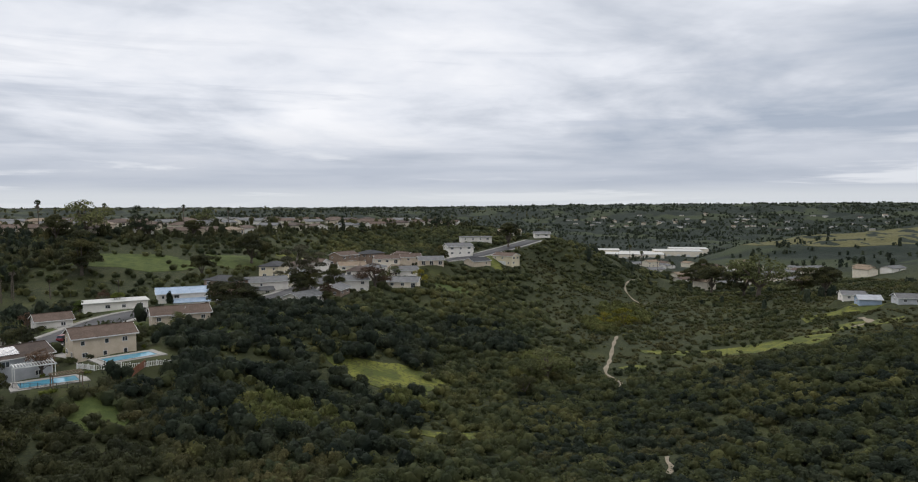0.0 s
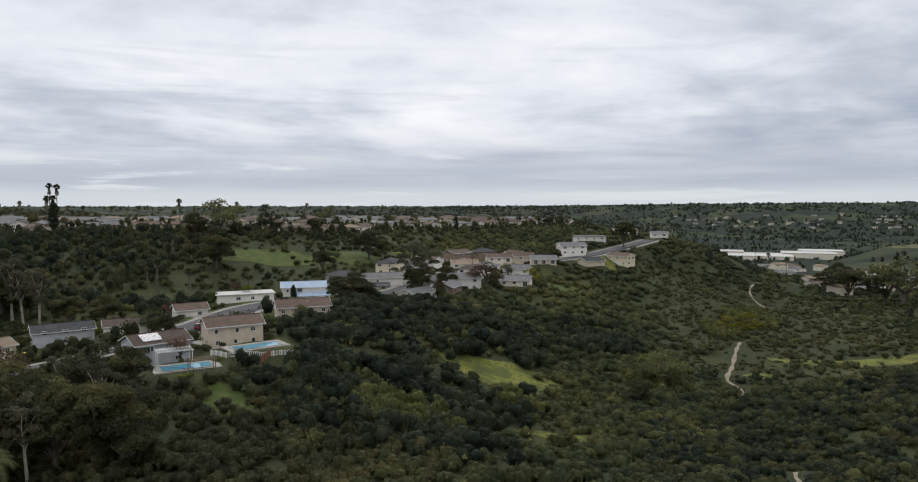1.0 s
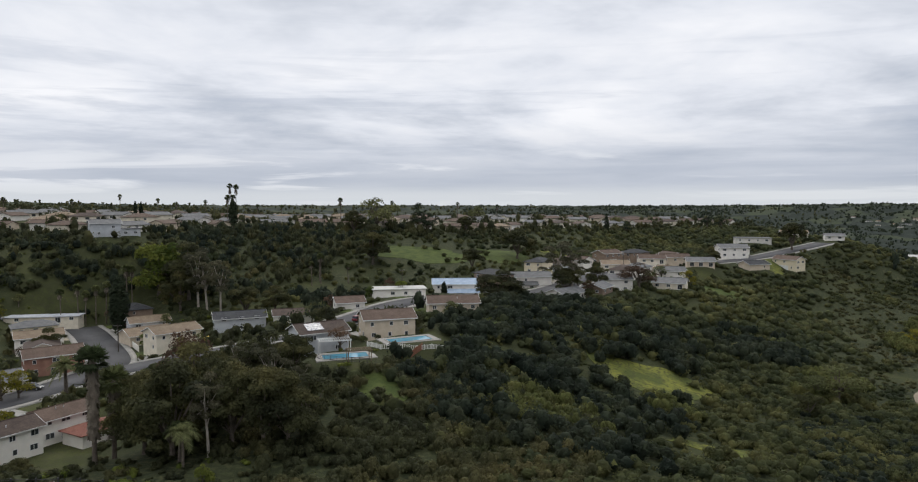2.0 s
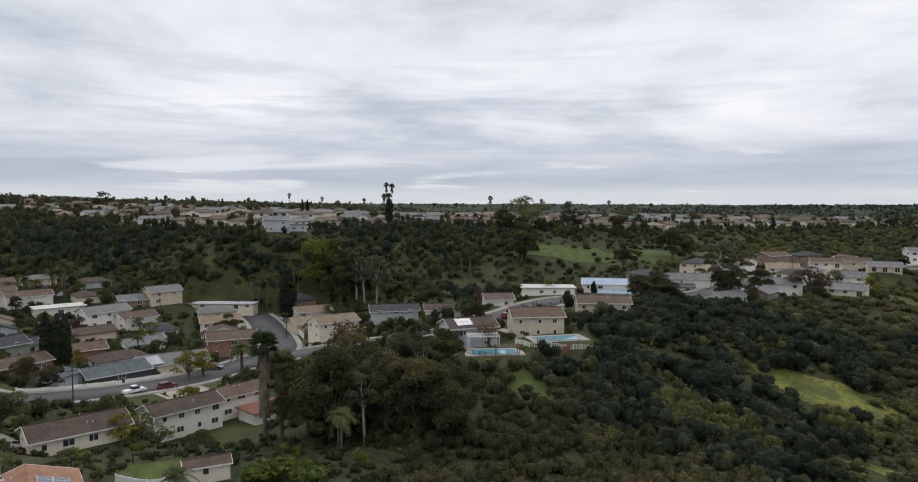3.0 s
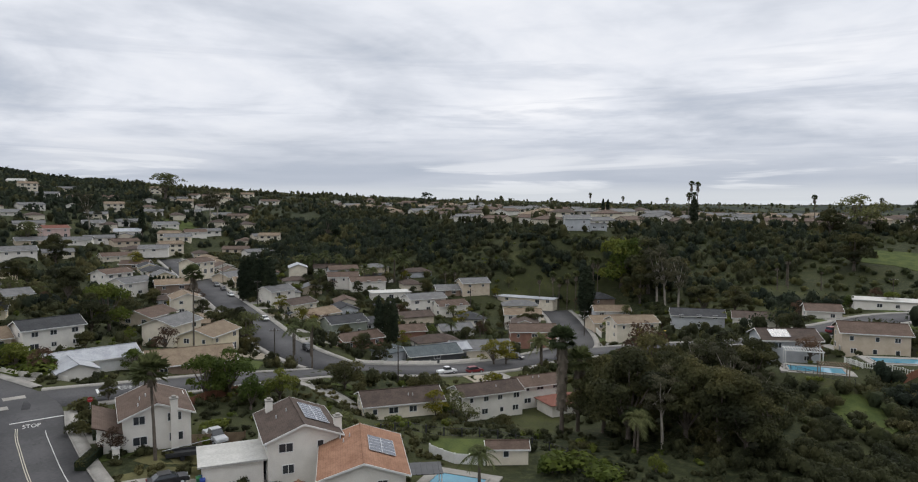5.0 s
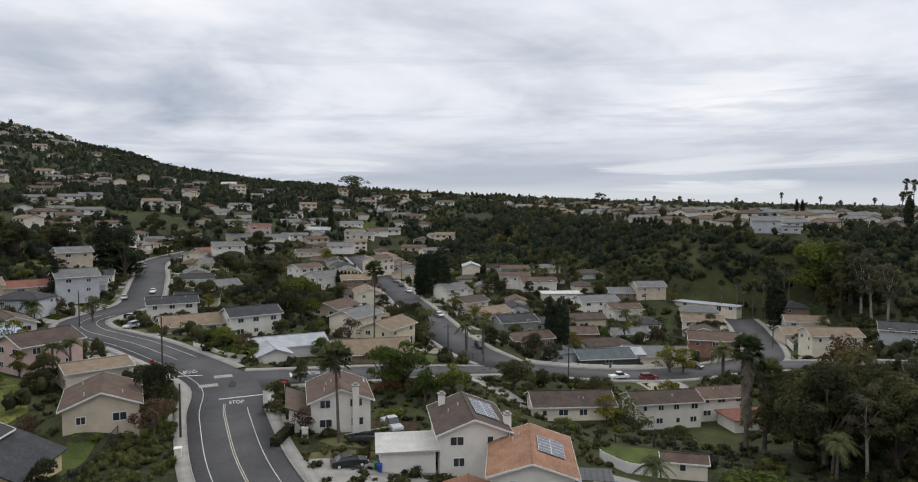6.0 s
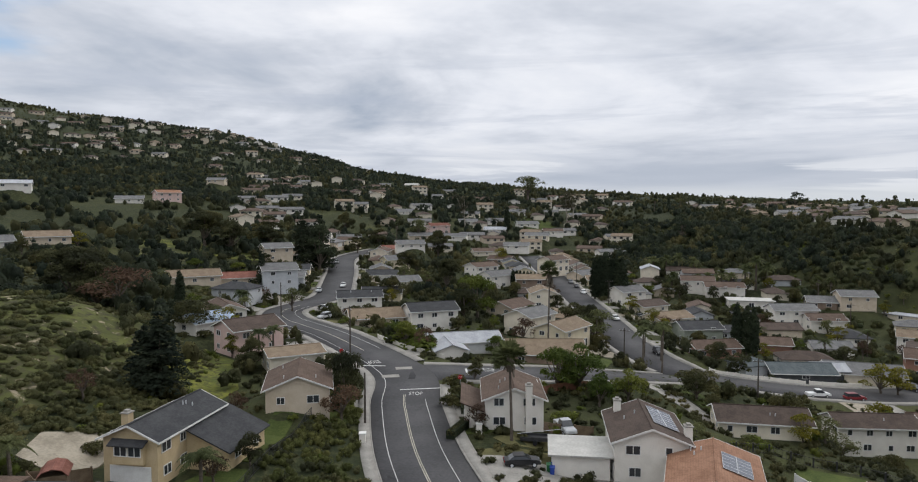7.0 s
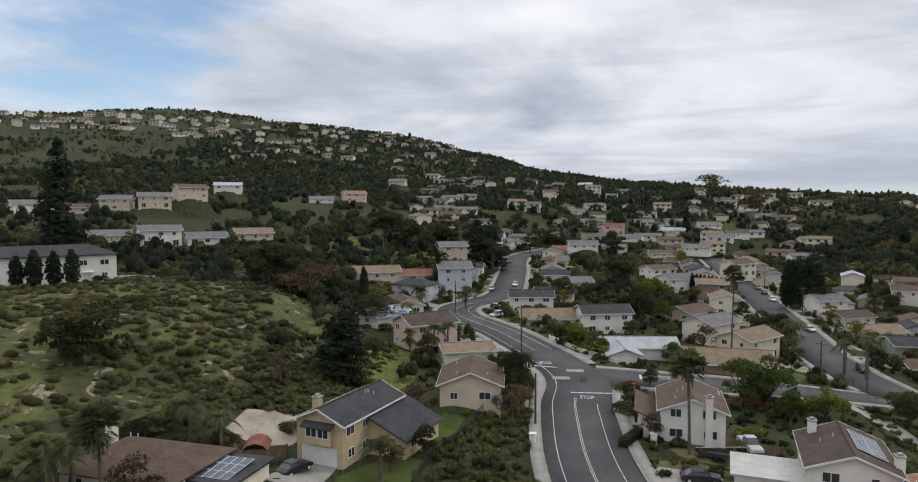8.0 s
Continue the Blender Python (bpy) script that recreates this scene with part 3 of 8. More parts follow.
def roof_mesh(kind, l, w, z, pitch, over, mat, thick=0.16):
    """Gable or hip roof over an l x w plan whose eaves stand at z; the ridge runs along x."""
    hl, hw = l / 2 + over, w / 2 + over
    t = math.tan(radians(pitch))
    e, r = z - over * t, z + w / 2 * t
    if kind == "hip":
        q = hw * 0.95
        b_ = Builder()
        rx = max(hl - q, 0.3)
        b_.slab([(-hl, -hw, e), (hl, -hw, e), (rx, 0, r), (-rx, 0, r)], thick)
        b_.slab([(hl, hw, e), (-hl, hw, e), (-rx, 0, r), (rx, 0, r)], thick)
        b_.slab([(hl, -hw, e), (hl, hw, e), (rx, 0, r)], thick)
        b_.slab([(-hl, hw, e), (-hl, -hw, e), (-rx, 0, r)], thick)
        return b_.mesh("roof", mat)
    if kind == "flat":
        return Builder().box(-hl, -hw, z, hl, hw, z + 0.22).mesh("roof", mat)
    if kind == "shed":
        return Builder().slab([(-hl, -hw, e), (hl, -hw, e), (hl, hw, z + (w + over) * t), (-hl, hw, z + (w + over) * t)], thick).mesh("roof", mat)
    b_ = Builder()
    b_.slab([(-hl, -hw, e), (hl, -hw, e), (hl, 0, r), (-hl, 0, r)], thick)
    b_.slab([(hl, hw, e), (-hl, hw, e), (-hl, 0, r), (hl, 0, r)], thick)
    b_.tube([(-hl, 0, r + 0.02), (hl, 0, r + 0.02)], [0.11, 0.11], 6)
    return b_.mesh("roof", mat)


def wall_mesh(kind, l, w, h, pitch, mat, deep=2.5):
    """Outer walls from below ground to the eaves, with gables."""
    b_ = Builder().box(-l / 2, -w / 2, -deep, l / 2, w / 2, h)
    if kind == "gable":
        r = h + w / 2 * math.tan(radians(pitch)) - 0.12
        for s in (-1, 1):
            x0, x1 = sorted((s * l / 2, s * (l / 2 - 0.25)))
            b_.hull([(x0, -w / 2, h), (x1, -w / 2, h), (x0, w / 2, h), (x1, w / 2, h), (x0, 0, r), (x1, 0, r)], [(0, 1, 5, 4), (1, 3, 5), (3, 2, 4, 5), (2, 0, 4), (0, 2, 3, 1)])
    if kind == "shed":
        r = h + w * math.tan(radians(pitch)) - 0.1
        b_.hull([(-l / 2, -w / 2, h), (l / 2, -w / 2, h), (-l / 2, w / 2, h), (l / 2, w / 2, h), (-l / 2, w / 2, r), (l / 2, w / 2, r)], [(0, 1, 5, 4), (1, 3, 5), (3, 2, 4, 5), (2, 0, 4), (0, 2, 3, 1)])
    return b_.mesh("wall", mat)


def fascia_mesh(l, w, z, pitch, over):
    """White boards along eaves and verges."""
    hl, hw = l / 2 + over + 0.03, w / 2 + over + 0.03
    t = math.tan(radians(pitch))
    e, r = z - over * t, z + w / 2 * t
    b_ = Builder().box(-hl, -hw - 0.03, e - 0.2, hl, -hw, e + 0.02).box(-hl, hw, e - 0.2, hl, hw + 0.03, e + 0.02)
    for x in (-hl, hl - 0.05):
        for s in (-1, 1):
            b_.hull([(x, s * hw, e - 0.2), (x + 0.05, s * hw, e - 0.2), (x, s * hw, e + 0.03), (x + 0.05, s * hw, e + 0.03), (x, 0, r - 0.2), (x + 0.05, 0, r - 0.2), (x, 0, r + 0.03), (x + 0.05, 0, r + 0.03)],
                    [(0, 1, 5, 4), (2, 6, 7, 3), (0, 4, 6, 2), (1, 3, 7, 5), (0, 2, 3, 1), (4, 5, 7, 6)])
    return b_.mesh("fascia", M["trim"])


CHIMNEY = {}


def chimney(house_ob, x, y, z0, z1, wall_mat):
    key = (round(z1 - z0, 1), wall_mat)
    if key not in CHIMNEY:
        h = z1 - z0
        CHIMNEY[key] = (Builder().box(-0.5, -0.45, 0, 0.5, 0.45, h).mesh("chimney", M[wall_mat]),
                        Builder().box(-0.6, -0.55, h, 0.6, 0.55, h + 0.14).box(-0.3, -0.25, h + 0.14, 0.3, 0.25, h + 0.4).mesh("cap", M["concrete"]))
    ch = part("chimney", CHIMNEY[key][0], house_ob, m=pose(x, y, z0))
    part("cap", CHIMNEY[key][1], ch)


SOLAR = {}


def solar_panels(house_ob, x, y, z, pitch, nx, ny, facing=0):
    """A rack of panels lying on a roof slope: each panel a part with its frame."""
    if not SOLAR:
        SOLAR["cell"] = Builder().box(-0.47, -0.78, 0.02, 0.47, 0.78, 0.05).mesh("solar_panel", M["solar"])
        SOLAR["rim"] = Builder().box(-0.5, -0.81, 0, 0.5, -0.78, 0.06).box(-0.5, 0.78, 0, 0.5, 0.81, 0.06).box(-0.5, -0.78, 0, -0.47, 0.78, 0.06).box(0.47, -0.78, 0, 0.5, 0.78, 0.06).mesh("panel_frame", M["alu"])
    base = pose(x, y, z, 0, 0, facing) @ pose(0, 0, 0.1, pitch, 0, 0)
    for i in range(nx):
        for j in range(ny):
            q = part("solar_panel", SOLAR["cell"], house_ob, "dark blue solar panel", base @ pose((i - (nx - 1) / 2) * 1.02, (j - (ny - 1) / 2) * 1.65, 0))
            part("panel_frame", SOLAR["rim"], q)


DOORS = {}


def door(house_ob, x, y, z, w, h, face, kind="door"):
    """A sectional garage door or a front door, in its frame."""
    key = (kind, round(w, 1), round(h, 1))
    if key not in DOORS:
        b_ = Builder()
        if kind == "garage_door":
            k = 4
            for i in range(k):
                b_.box(-w / 2, -0.05, i * h / k + 0.02, w / 2, 0.02, (i + 1) * h / k - 0.02)
            b_.box(-w / 2, -0.02, 0, w / 2, 0.02, h)
            mat = M["garage"]
        else:
            b_.box(-w / 2, -0.04, 0, w / 2, 0.02, h).box(-w / 2 + 0.12, -0.06, 0.2, w / 2 - 0.12, -0.04, h * 0.45).box(-w / 2 + 0.12, -0.06, h * 0.52, w / 2 - 0.12, -0.04, h - 0.15)
            mat = M["wood"]
        fr = Builder().box(-w / 2 - 0.12, -0.08, 0, -w / 2, 0.02, h + 0.12).box(w / 2, -0.08, 0, w / 2 + 0.12, 0.02, h + 0.12).box(-w / 2, -0.08, h, w / 2, 0.02, h + 0.12)
        DOORS[key] = (b_.mesh(kind, mat), fr.mesh("door_frame", M["trim"]))
    d = part(kind, DOORS[key][0], house_ob, m=pose(x, y, z, 0, 0, face))
    part("door_frame", DOORS[key][1], d)


WALL_WORDS = {"white": "white stucco", "cream": "cream stucco", "tan": "tan stucco", "gold": "golden tan stucco", "grey": "grey stucco", "blue": "blue-grey sided", "sage": "sage green", "pink": "dusty pink stucco", "brick": "red brick", "yellow": "pale yellow stucco", "dark": "dark-painted", "brown": "brown-painted"}
ROOF_WORDS = {"brown": "brown shingle roof", "darkbrown": "dark brown shingle roof", "grey": "grey shingle roof", "slate": "charcoal shingle roof", "teal": "blue-grey shingle roof", "tan": "tan shingle roof", "terra": "terracotta tile roof", "red": "weathered red tile roof", "white": "white coated roof", "pale": "pale grey roof", "blue": "pale blue metal roof"}
HOUSES = []
VENT = Builder().tube([(0, 0, -0.1), (0, 0, 0.42)], [0.08, 0.08], 6).mesh("vent_pipe", M["alu"])


def plot(x, y, yaw, l, w, storeys=1, wall="cream", roof="brown", kind="gable", pitch=20, **extra):
    """Claims a plot for a house and levels it; yaw turns the ridge from the x axis."""
    z = extra.pop("z", None)
    if z is None:
        z = float(lay(x, y)[0])
        d, rz = road_near(x, y)
        k = 1 - float(ease(d[0], HALF + 3.2, HALF + 13))
        z = z * (1 - k) + float(rz[0]) * k
    if extra.get("clear") and any(math.dist((x, y), (q["x"], q["y"])) < 14.5 for q in HOUSES):
        return None
    HOUSES.append(dict(x=x, y=y, z=z, yaw=yaw, l=l, w=w, st=storeys, wall=wall, roof=roof, kind=kind, pitch=pitch, **extra))
    PADS.append((x, y, z, 0.45 * (l + w) / 2 + 1.5))
    if extra.get("wing"):
        wx, wy, wl, ww = extra["wing"][:4]
        c_, s_ = math.cos(radians(yaw)), math.sin(radians(yaw))
        PADS.append((x + wx * c_ - wy * s_, y + wx * s_ + wy * c_, z, 0.45 * (wl + ww) / 2 + 0.8))
    return HOUSES[-1]


def build_house(s, rng):
    two = s["st"] >= 2
    words = ("two-storey " if two else "single-storey ") + WALL_WORDS[s["wall"]] + " house with " + ROOF_WORDS[s["roof"]]
    ob = thing("house", s["x"], s["y"], s["z"], s["yaw"], s.get("label", words), "house", s.get("group", ""))
    l, w, kind, pitch = s["l"], s["w"], s["kind"], s["pitch"]
    h = s.get("h", 2.7 * s["st"] + 0.15)
    over = s.get("over", 0.55)
    wall, roof = M["wall_" + s["wall"]], M["roof_" + s["roof"]]
    part("wall", wall_mesh(kind, l, w, h, pitch, wall), ob)
    part("roof", roof_mesh(kind, l, w, h, pitch, over, roof), ob)
    if kind == "gable" and s.get("detail", 1) > 0:
        part("fascia", fascia_mesh(l, w, h, pitch, over), ob)
    det = s.get("detail", 1)
    # windows on each storey of the four sides
    for k in range(max(1, int(s["st"]))):
        z0 = 0.95 + 2.7 * k
        for side, run, off, face in (("front", l, -w / 2, 0), ("back", l, w / 2, 180), ("left", w, -l / 2, -90), ("right", w, l / 2, 90)):
            if side in s.get("blind", ()):
                continue
            n_ = max(1, int(run / (3.4 if det > 1 else 4.2)))
            for i in range(n_):
                if rng.random() < (0.08, 0.22, 0.62)[2 - min(det, 2)]:
                    continue
                u = (i + 0.5) / n_ * run - run / 2 + rng.uniform(-0.3, 0.3)
                ww, hh = rng.choice(((1.2, 1.1), (1.8, 1.2), (0.9, 1.1), (1.5, 1.2)))
                zz = z0
                if k == 0 and side in ("front", "back") and rng.random() < 0.22:
                    ww, hh, zz = 1.9, 2.05, 0.1
                if side in ("front", "back"):
                    if s.get("garage") == side and k == 0 and abs(u - s.get("gx", 0)) < 3.6:
                        continue
                    add_window(ob, u, off, zz, ww, hh, face, fine=det > 0)
                else:
                    if s.get("garage") == side and k == 0 and abs(u) < 3.6:
                        continue
                    add_window(ob, off, u, zz, ww, hh, face, fine=det > 0)
    g = s.get("garage")
    if g:
        gx = s.get("gx", 0)
        x, y, face = {"front": (gx, -w / 2, 0), "back": (gx, w / 2, 180), "left": (-l / 2, 0, -90), "right": (l / 2, 0, 90)}[g]
        door(ob, x, y, 0.05, 4.8, 2.15, face, "garage_door")
    if s.get("chim"):
        cx, cy = s["chim"]
        r = h + (w / 2 - abs(cy)) * math.tan(radians(pitch))
        chimney(ob, cx, cy, 0.0 if abs(cx) > l / 2 or abs(cy) > w / 2 else h, max(r, h) + 1.1, "wall_" + s.get("chim_wall", s["wall"]))
    if s.get("chim2"):
        cx, cy = s["chim2"]
        chimney(ob, cx, cy, h, h + (w / 2 - abs(cy)) * math.tan(radians(pitch)) + 1.4, "wall_" + s["wall"])
    if s.get("style") == "porch_window":
        # window bay under its own small roof, above the garage
        part("bay", Builder().box(-l / 2 - 0.5, -1.9, 2.65, -l / 2, 1.9, 4.9).mesh("bay", wall), ob, "bay over the garage")
        part("bay_roof", Builder().slab([(-l / 2 - 1.0, -2.2, 4.85), (-l / 2 + 0.1, -2.2, 5.4), (-l / 2 + 0.1, 2.2, 5.4), (-l / 2 - 1.0, 2.2, 4.85)][::-1], 0.14).mesh("bay_roof", roof), ob)
        for yy in (-0.85, 0.85):
            add_window(ob, -l / 2 - 0.5, yy, 3.5, 1.6, 1.2, -90)
    if s.get("wing_solar"):
        sx, sy, nx, ny = s["wing_solar"]
        solar_panels(ob, sx, sy, 2.2, 4, nx, ny, 0)
    if s.get("wing"):
        # a lower wing: x, y, length, width, height, roof kind, turn
        wx, wy, wl, ww, wh, wk, wt = s["wing"]
        m_ = pose(wx, wy, 0, 0, 0, wt)
        part("wing_wall", wall_mesh(wk, wl, ww, wh, pitch, wall), ob, m=m_)
        part("wing_roof", roof_mesh(wk, wl, ww, wh, pitch, over, M["roof_" + s.get("wing_roof", s["roof"])]), ob, m=m_)
        for i in range(max(1, int(wl / 4))):
            u = (i + 0.5) / max(1, int(wl / 4)) * wl - wl / 2
            for sy, fc in ((-ww / 2, 0), (ww / 2, 180)):
                q = add_window(ob, 0, 0, 0, 1.5, 1.1, 0, fine=det > 0)
                q.matrix_basis = m_ @ pose(u, sy, 0.95, 0, 0, fc)
    if s.get("solar"):
        sx, sside, nx, ny = s["solar"]
        t = math.tan(radians(pitch))
        yy = sside * w * 0.25
        solar_panels(ob, sx, yy, h + (w / 2 - abs(yy)) * t + 0.03, pitch, nx, ny, 0 if sside < 0 else 180)
    if det > 1 and kind != "flat":
        for i in range(3):
            vx, vy = rng.uniform(-l * 0.35, l * 0.35), rng.choice((-1, 1)) * rng.uniform(0.12, 0.3) * w
            vz = h + (w / 2 - abs(vy)) * math.tan(radians(pitch))
            part("vent_pipe", VENT, ob, "galvanised vent pipe", pose(vx, vy, vz))
    return ob

# ---- house plots, street by street ----
# near the crossing
plot(-85.6, -29.8, 168, 13.9, 6.6, 2, 'gold', 'slate', 'gable', 24, z=26.9, garage='left', chim=(-2.2, 3.7), wing=(3.4, -5.9, 9.4, 5.3, 2.7, 'shed', 0), detail=2, style='porch_window', label='golden tan two-storey house with charcoal shingle roof and white garage door')
plot(-66.5, -45.5, 86, 13.5, 10, 1, 'cream', 'brown', 'hip', 22, z=28.5, chim=(-6.9, 2.5), wing=(8.8, 1.5, 5.6, 7, 1.9, 'flat', 0), wing_solar=(8.8, 1.0, 4, 3), wing_roof='slate', detail=2)
plot(-107, -18.2, 9, 11.5, 9.0, 1, 'tan', 'brown', 'gable', 22, z=28.4, h=3.3, detail=2)
plot(-135.3, -25.0, 114, 10, 9, 1, 'cream', 'tan', 'gable', h=3.6, pitch=10)
plot(-147.3, -36.5, 133, 11, 9, 2, 'pink', 'darkbrown', 'gable')
plot(-157.1, -48.8, 143, 10, 8, 1, 'white', 'blue', 'gable')
plot(-218.6, -72.6, 117, 15, 9, 1, 'tan', 'tan', 'gable', z=33.2)
plot(-229.0, -62.9, 111, 14, 8, 1, 'tan', 'red', 'gable', z=31.5)
plot(-229.5, -48.8, 113, 11, 10, 2, 'grey', 'grey', 'gable', z=31.4)
plot(-281.1, -61.0, 118, 11, 9, 2, 'tan', 'grey', 'gable', z=35.2)
plot(-188.8, -13.7, 105, 14, 10, 1, 'tan', 'tan', 'gable')
plot(-205.5, -19.6, 100, 12.5, 8, 2, 'white', 'slate', 'gable', 20, z=25.9, h=5.3, detail=2, wing=(0, 4.9, 8, 1.8, 2.6, 'flat', 0), label='two-storey white house with charcoal roof and a balcony')
plot(-188.9, 1.4, 108, 13, 9, 2, 'white', 'slate', 'gable')
plot(-156.2, 8.8, 100, 16, 8, 1, 'white', 'pale', 'gable', wing=(-4.5, -6, 9, 6.5, 2.6, 'gable', 90), garage='front', gx=3.0)
plot(-103.6, 14.0, 177, 11.2, 8.2, 2, 'white', 'brown', 'gable', 21, z=26.0, h=4.8, chim=(-5.9, -2.0), wing=(0, 5.6, 10, 3, 2.8, 'shed', 0), detail=2)
plot(-88.8, 29.4, 171, 11.8, 8.7, 2, 'white', 'darkbrown', 'gable', 21, z=24.3, h=5.4, chim=(-3.0, -4.8), chim2=(4.6, 3.0), solar=(0.3, -1, 7, 2), wing=(-1.8, 8.3, 6.5, 7.0, 2.9, 'flat', 0), wing_roof='white', detail=2, blind=('front',), label='two-storey white stucco house with brown roof, solar panels and flat-roofed garage')
plot(-76.9, 33.6, 159, 12.8, 9.3, 2, 'white', 'terra', 'gable', 18, z=23.0, h=5.4, solar=(0.2, -1, 5, 2), wing=(-5.6, 7.4, 7, 5, 2.6, 'gable', 0), detail=2, label='white house with terracotta tile roof and solar panels')
plot(-117.0, 58.2, 77, 14.5, 8.5, 1, 'cream', 'darkbrown', 'gable', detail=2)
plot(-125.5, 83.4, 83, 14.2, 7.2, 2, 'white', 'darkbrown', 'gable', 22, z=12.5, h=5.4, detail=2)
plot(-127.0, 97.4, 83, 11.0, 7.2, 2, 'white', 'brown', 'gable', 20, z=12.5, h=4.9, detail=2)
plot(-118.5, 99.0, 83, 9.0, 6.5, 1, 'white', 'red', 'hip', 20, z=12.3, detail=1, blind=('front', 'left', 'right'))
plot(-83.3, 59.3, 60, 6.0, 3.4, 1, 'cream', 'brown', 'gable', z=20.6, h=2.3, over=0.3, label='small cream garden house with a brown shingle roof')
# along the long street
plot(-148.8, 26.2, 87, 16, 11, 1, 'brown', 'tan', 'gable')
plot(-178.1, 35.7, 139, 13, 9, 2, 'yellow', 'tan', 'gable', z=21.1)
plot(-191.9, 29.2, 137, 12, 9, 2, 'cream', 'grey', 'gable')
plot(-223.8, 27.4, 139, 13, 10, 1, 'tan', 'brown', 'gable', z=22.5)
plot(-288.0, 28.8, 125, 13, 9, 2, 'white', 'grey', 'gable')
plot(-317.9, 24.5, 126, 13, 9, 2, 'white', 'brown', 'gable')
plot(-269.1, -9.2, 112, 11, 9, 1, 'cream', 'grey', 'gable')
plot(-318.2, -15.3, 118, 11, 9, 2, 'yellow', 'grey', 'gable')
plot(-361.6, -19.8, 119, 11, 9, 2, 'tan', 'red', 'gable')
plot(-353.0, -9.7, 102, 14, 9, 1, 'white', 'grey', 'gable', z=35.1)
plot(-333.1, 60.6, 130, 13, 9, 2, 'cream', 'brown', 'gable', z=25.7)
plot(-323.9, 73.3, 128, 13, 9, 1, 'tan', 'grey', 'gable')
plot(-260.5, 76.1, 114, 11, 9, 2, 'white', 'grey', 'gable')
plot(-247.6, 79.9, 117, 12, 9, 1, 'cream', 'darkbrown', 'gable')
plot(-225.9, 80.0, 111, 14, 9, 1, 'cream', 'tan', 'gable')
plot(-204.5, 81.5, 94, 12, 9, 2, 'sage', 'slate', 'gable', h=4.4)
plot(-186.4, 78.5, 98, 13, 8, 1, 'brick', 'brown', 'gable')
plot(-198.8, 100.3, 74, 12, 8, 1, 'brick', 'brown', 'gable')
plot(-172.4, 82.6, 105, 8, 7, 1, 'grey', 'teal', 'hip', h=2.4)
plot(-169.3, 93.5, 82, 15, 9, 1, 'dark', 'teal', 'gable', h=2.4, wing=(8, 3, 8, 7, 2.3, 'gable', 0), wing_roof='pale')
plot(-289.4, 114.5, 74, 13, 9, 2, 'white', 'brown', 'gable')
plot(-280.5, 122.2, 79, 15, 9, 2, 'white', 'brown', 'gable', h=4.4)
plot(-262.6, 124.9, 75, 16, 9, 1, 'white', 'white', 'flat')
plot(-239.8, 129.1, 87, 15, 9, 2, 'white', 'grey', 'gable')
plot(-232.2, 136.4, 85, 12, 9, 2, 'white', 'brown', 'gable', h=4.2)
plot(-251.2, 159.2, 78, 12, 9, 2, 'tan', 'grey', 'gable')
plot(-256.3, 149.2, 70, 10, 9, 1, 'brown', 'grey', 'gable')
plot(-238.1, 177.0, 32, 28, 6, 1, 'cream', 'pale', 'flat', h=2.3)
plot(-170.1, 110.4, 67, 17, 10, 1, 'cream', 'grey', 'gable')
plot(-173.6, 132.5, 59, 14, 9, 2, 'brick', 'brown', 'gable')
# round the close
plot(-160.4, 162.5, 70, 14, 9, 2, 'cream', 'tan', 'gable')
plot(-183.0, 173.8, 68, 14, 10, 1, 'tan', 'tan', 'gable')
plot(-151.3, 182.4, 45, 16, 9, 2, 'grey', 'slate', 'gable', h=4.6, z=17.9)
plot(-132.0, 188.3, 38, 16, 8, 1, 'white', 'darkbrown', 'gable', z=20.9)
plot(-115.4, 192.2, 41, 9, 8, 1, 'white', 'brown', 'gable')
plot(-93.7, 141.8, 54, 12, 9, 2, 'grey', 'darkbrown', 'gable', solar=(-2, -1, 4, 2), z=23.5)
plot(-83.2, 157.3, 40, 13, 9, 2, 'tan', 'brown', 'gable', detail=2, z=25.0)
plot(-78.8, 191.3, 30, 15, 9, 2, 'tan', 'brown', 'gable', detail=2, z=24.6)
plot(-114.7, 226.5, 32, 19, 9, 1, 'white', 'white', 'flat', z=25.3)
plot(-101.9, 249.9, 25, 17, 9, 2, 'white', 'blue', 'gable', wing=(3, -5.5, 12, 3.5, 2.6, 'shed', 0), label='two-storey white house with pale blue roof and porch', z=22.7)
plot(-79.6, 278.7, 28, 17, 9, 2, 'white', 'grey', 'gable', wing=(-3, -5.5, 10, 3.5, 2.6, 'shed', 0), z=23.5)
plot(-45.3, 288.2, 24, 12, 9, 2, 'white', 'grey', 'gable', z=22.9)
# up the ridge road
plot(-24.2, 299.0, -5, 13, 9, 1, 'cream', 'grey', 'gable', z=23.8)
plot(-53.9, 340.8, 19, 13, 9, 1, 'cream', 'tan', 'gable', z=27.0)
plot(-38.7, 362.9, 14, 13, 9, 1, 'cream', 'brown', 'gable', z=28.6)
plot(-28.2, 368.9, 12, 14, 9, 1, 'tan', 'brown', 'gable', z=29.0)
plot(-15.2, 359.7, 10, 13, 9, 1, 'tan', 'grey', 'gable', z=28.2)
plot(-26.6, 328.9, 15, 12, 9, 1, 'white', 'grey', 'gable', z=25.8)
plot(-0.7, 400.0, 20, 15, 9, 2, 'white', 'grey', 'gable', z=30.1)
plot(10.8, 449.9, 9, 20, 9, 1, 'white', 'grey', 'flat', z=35.6)
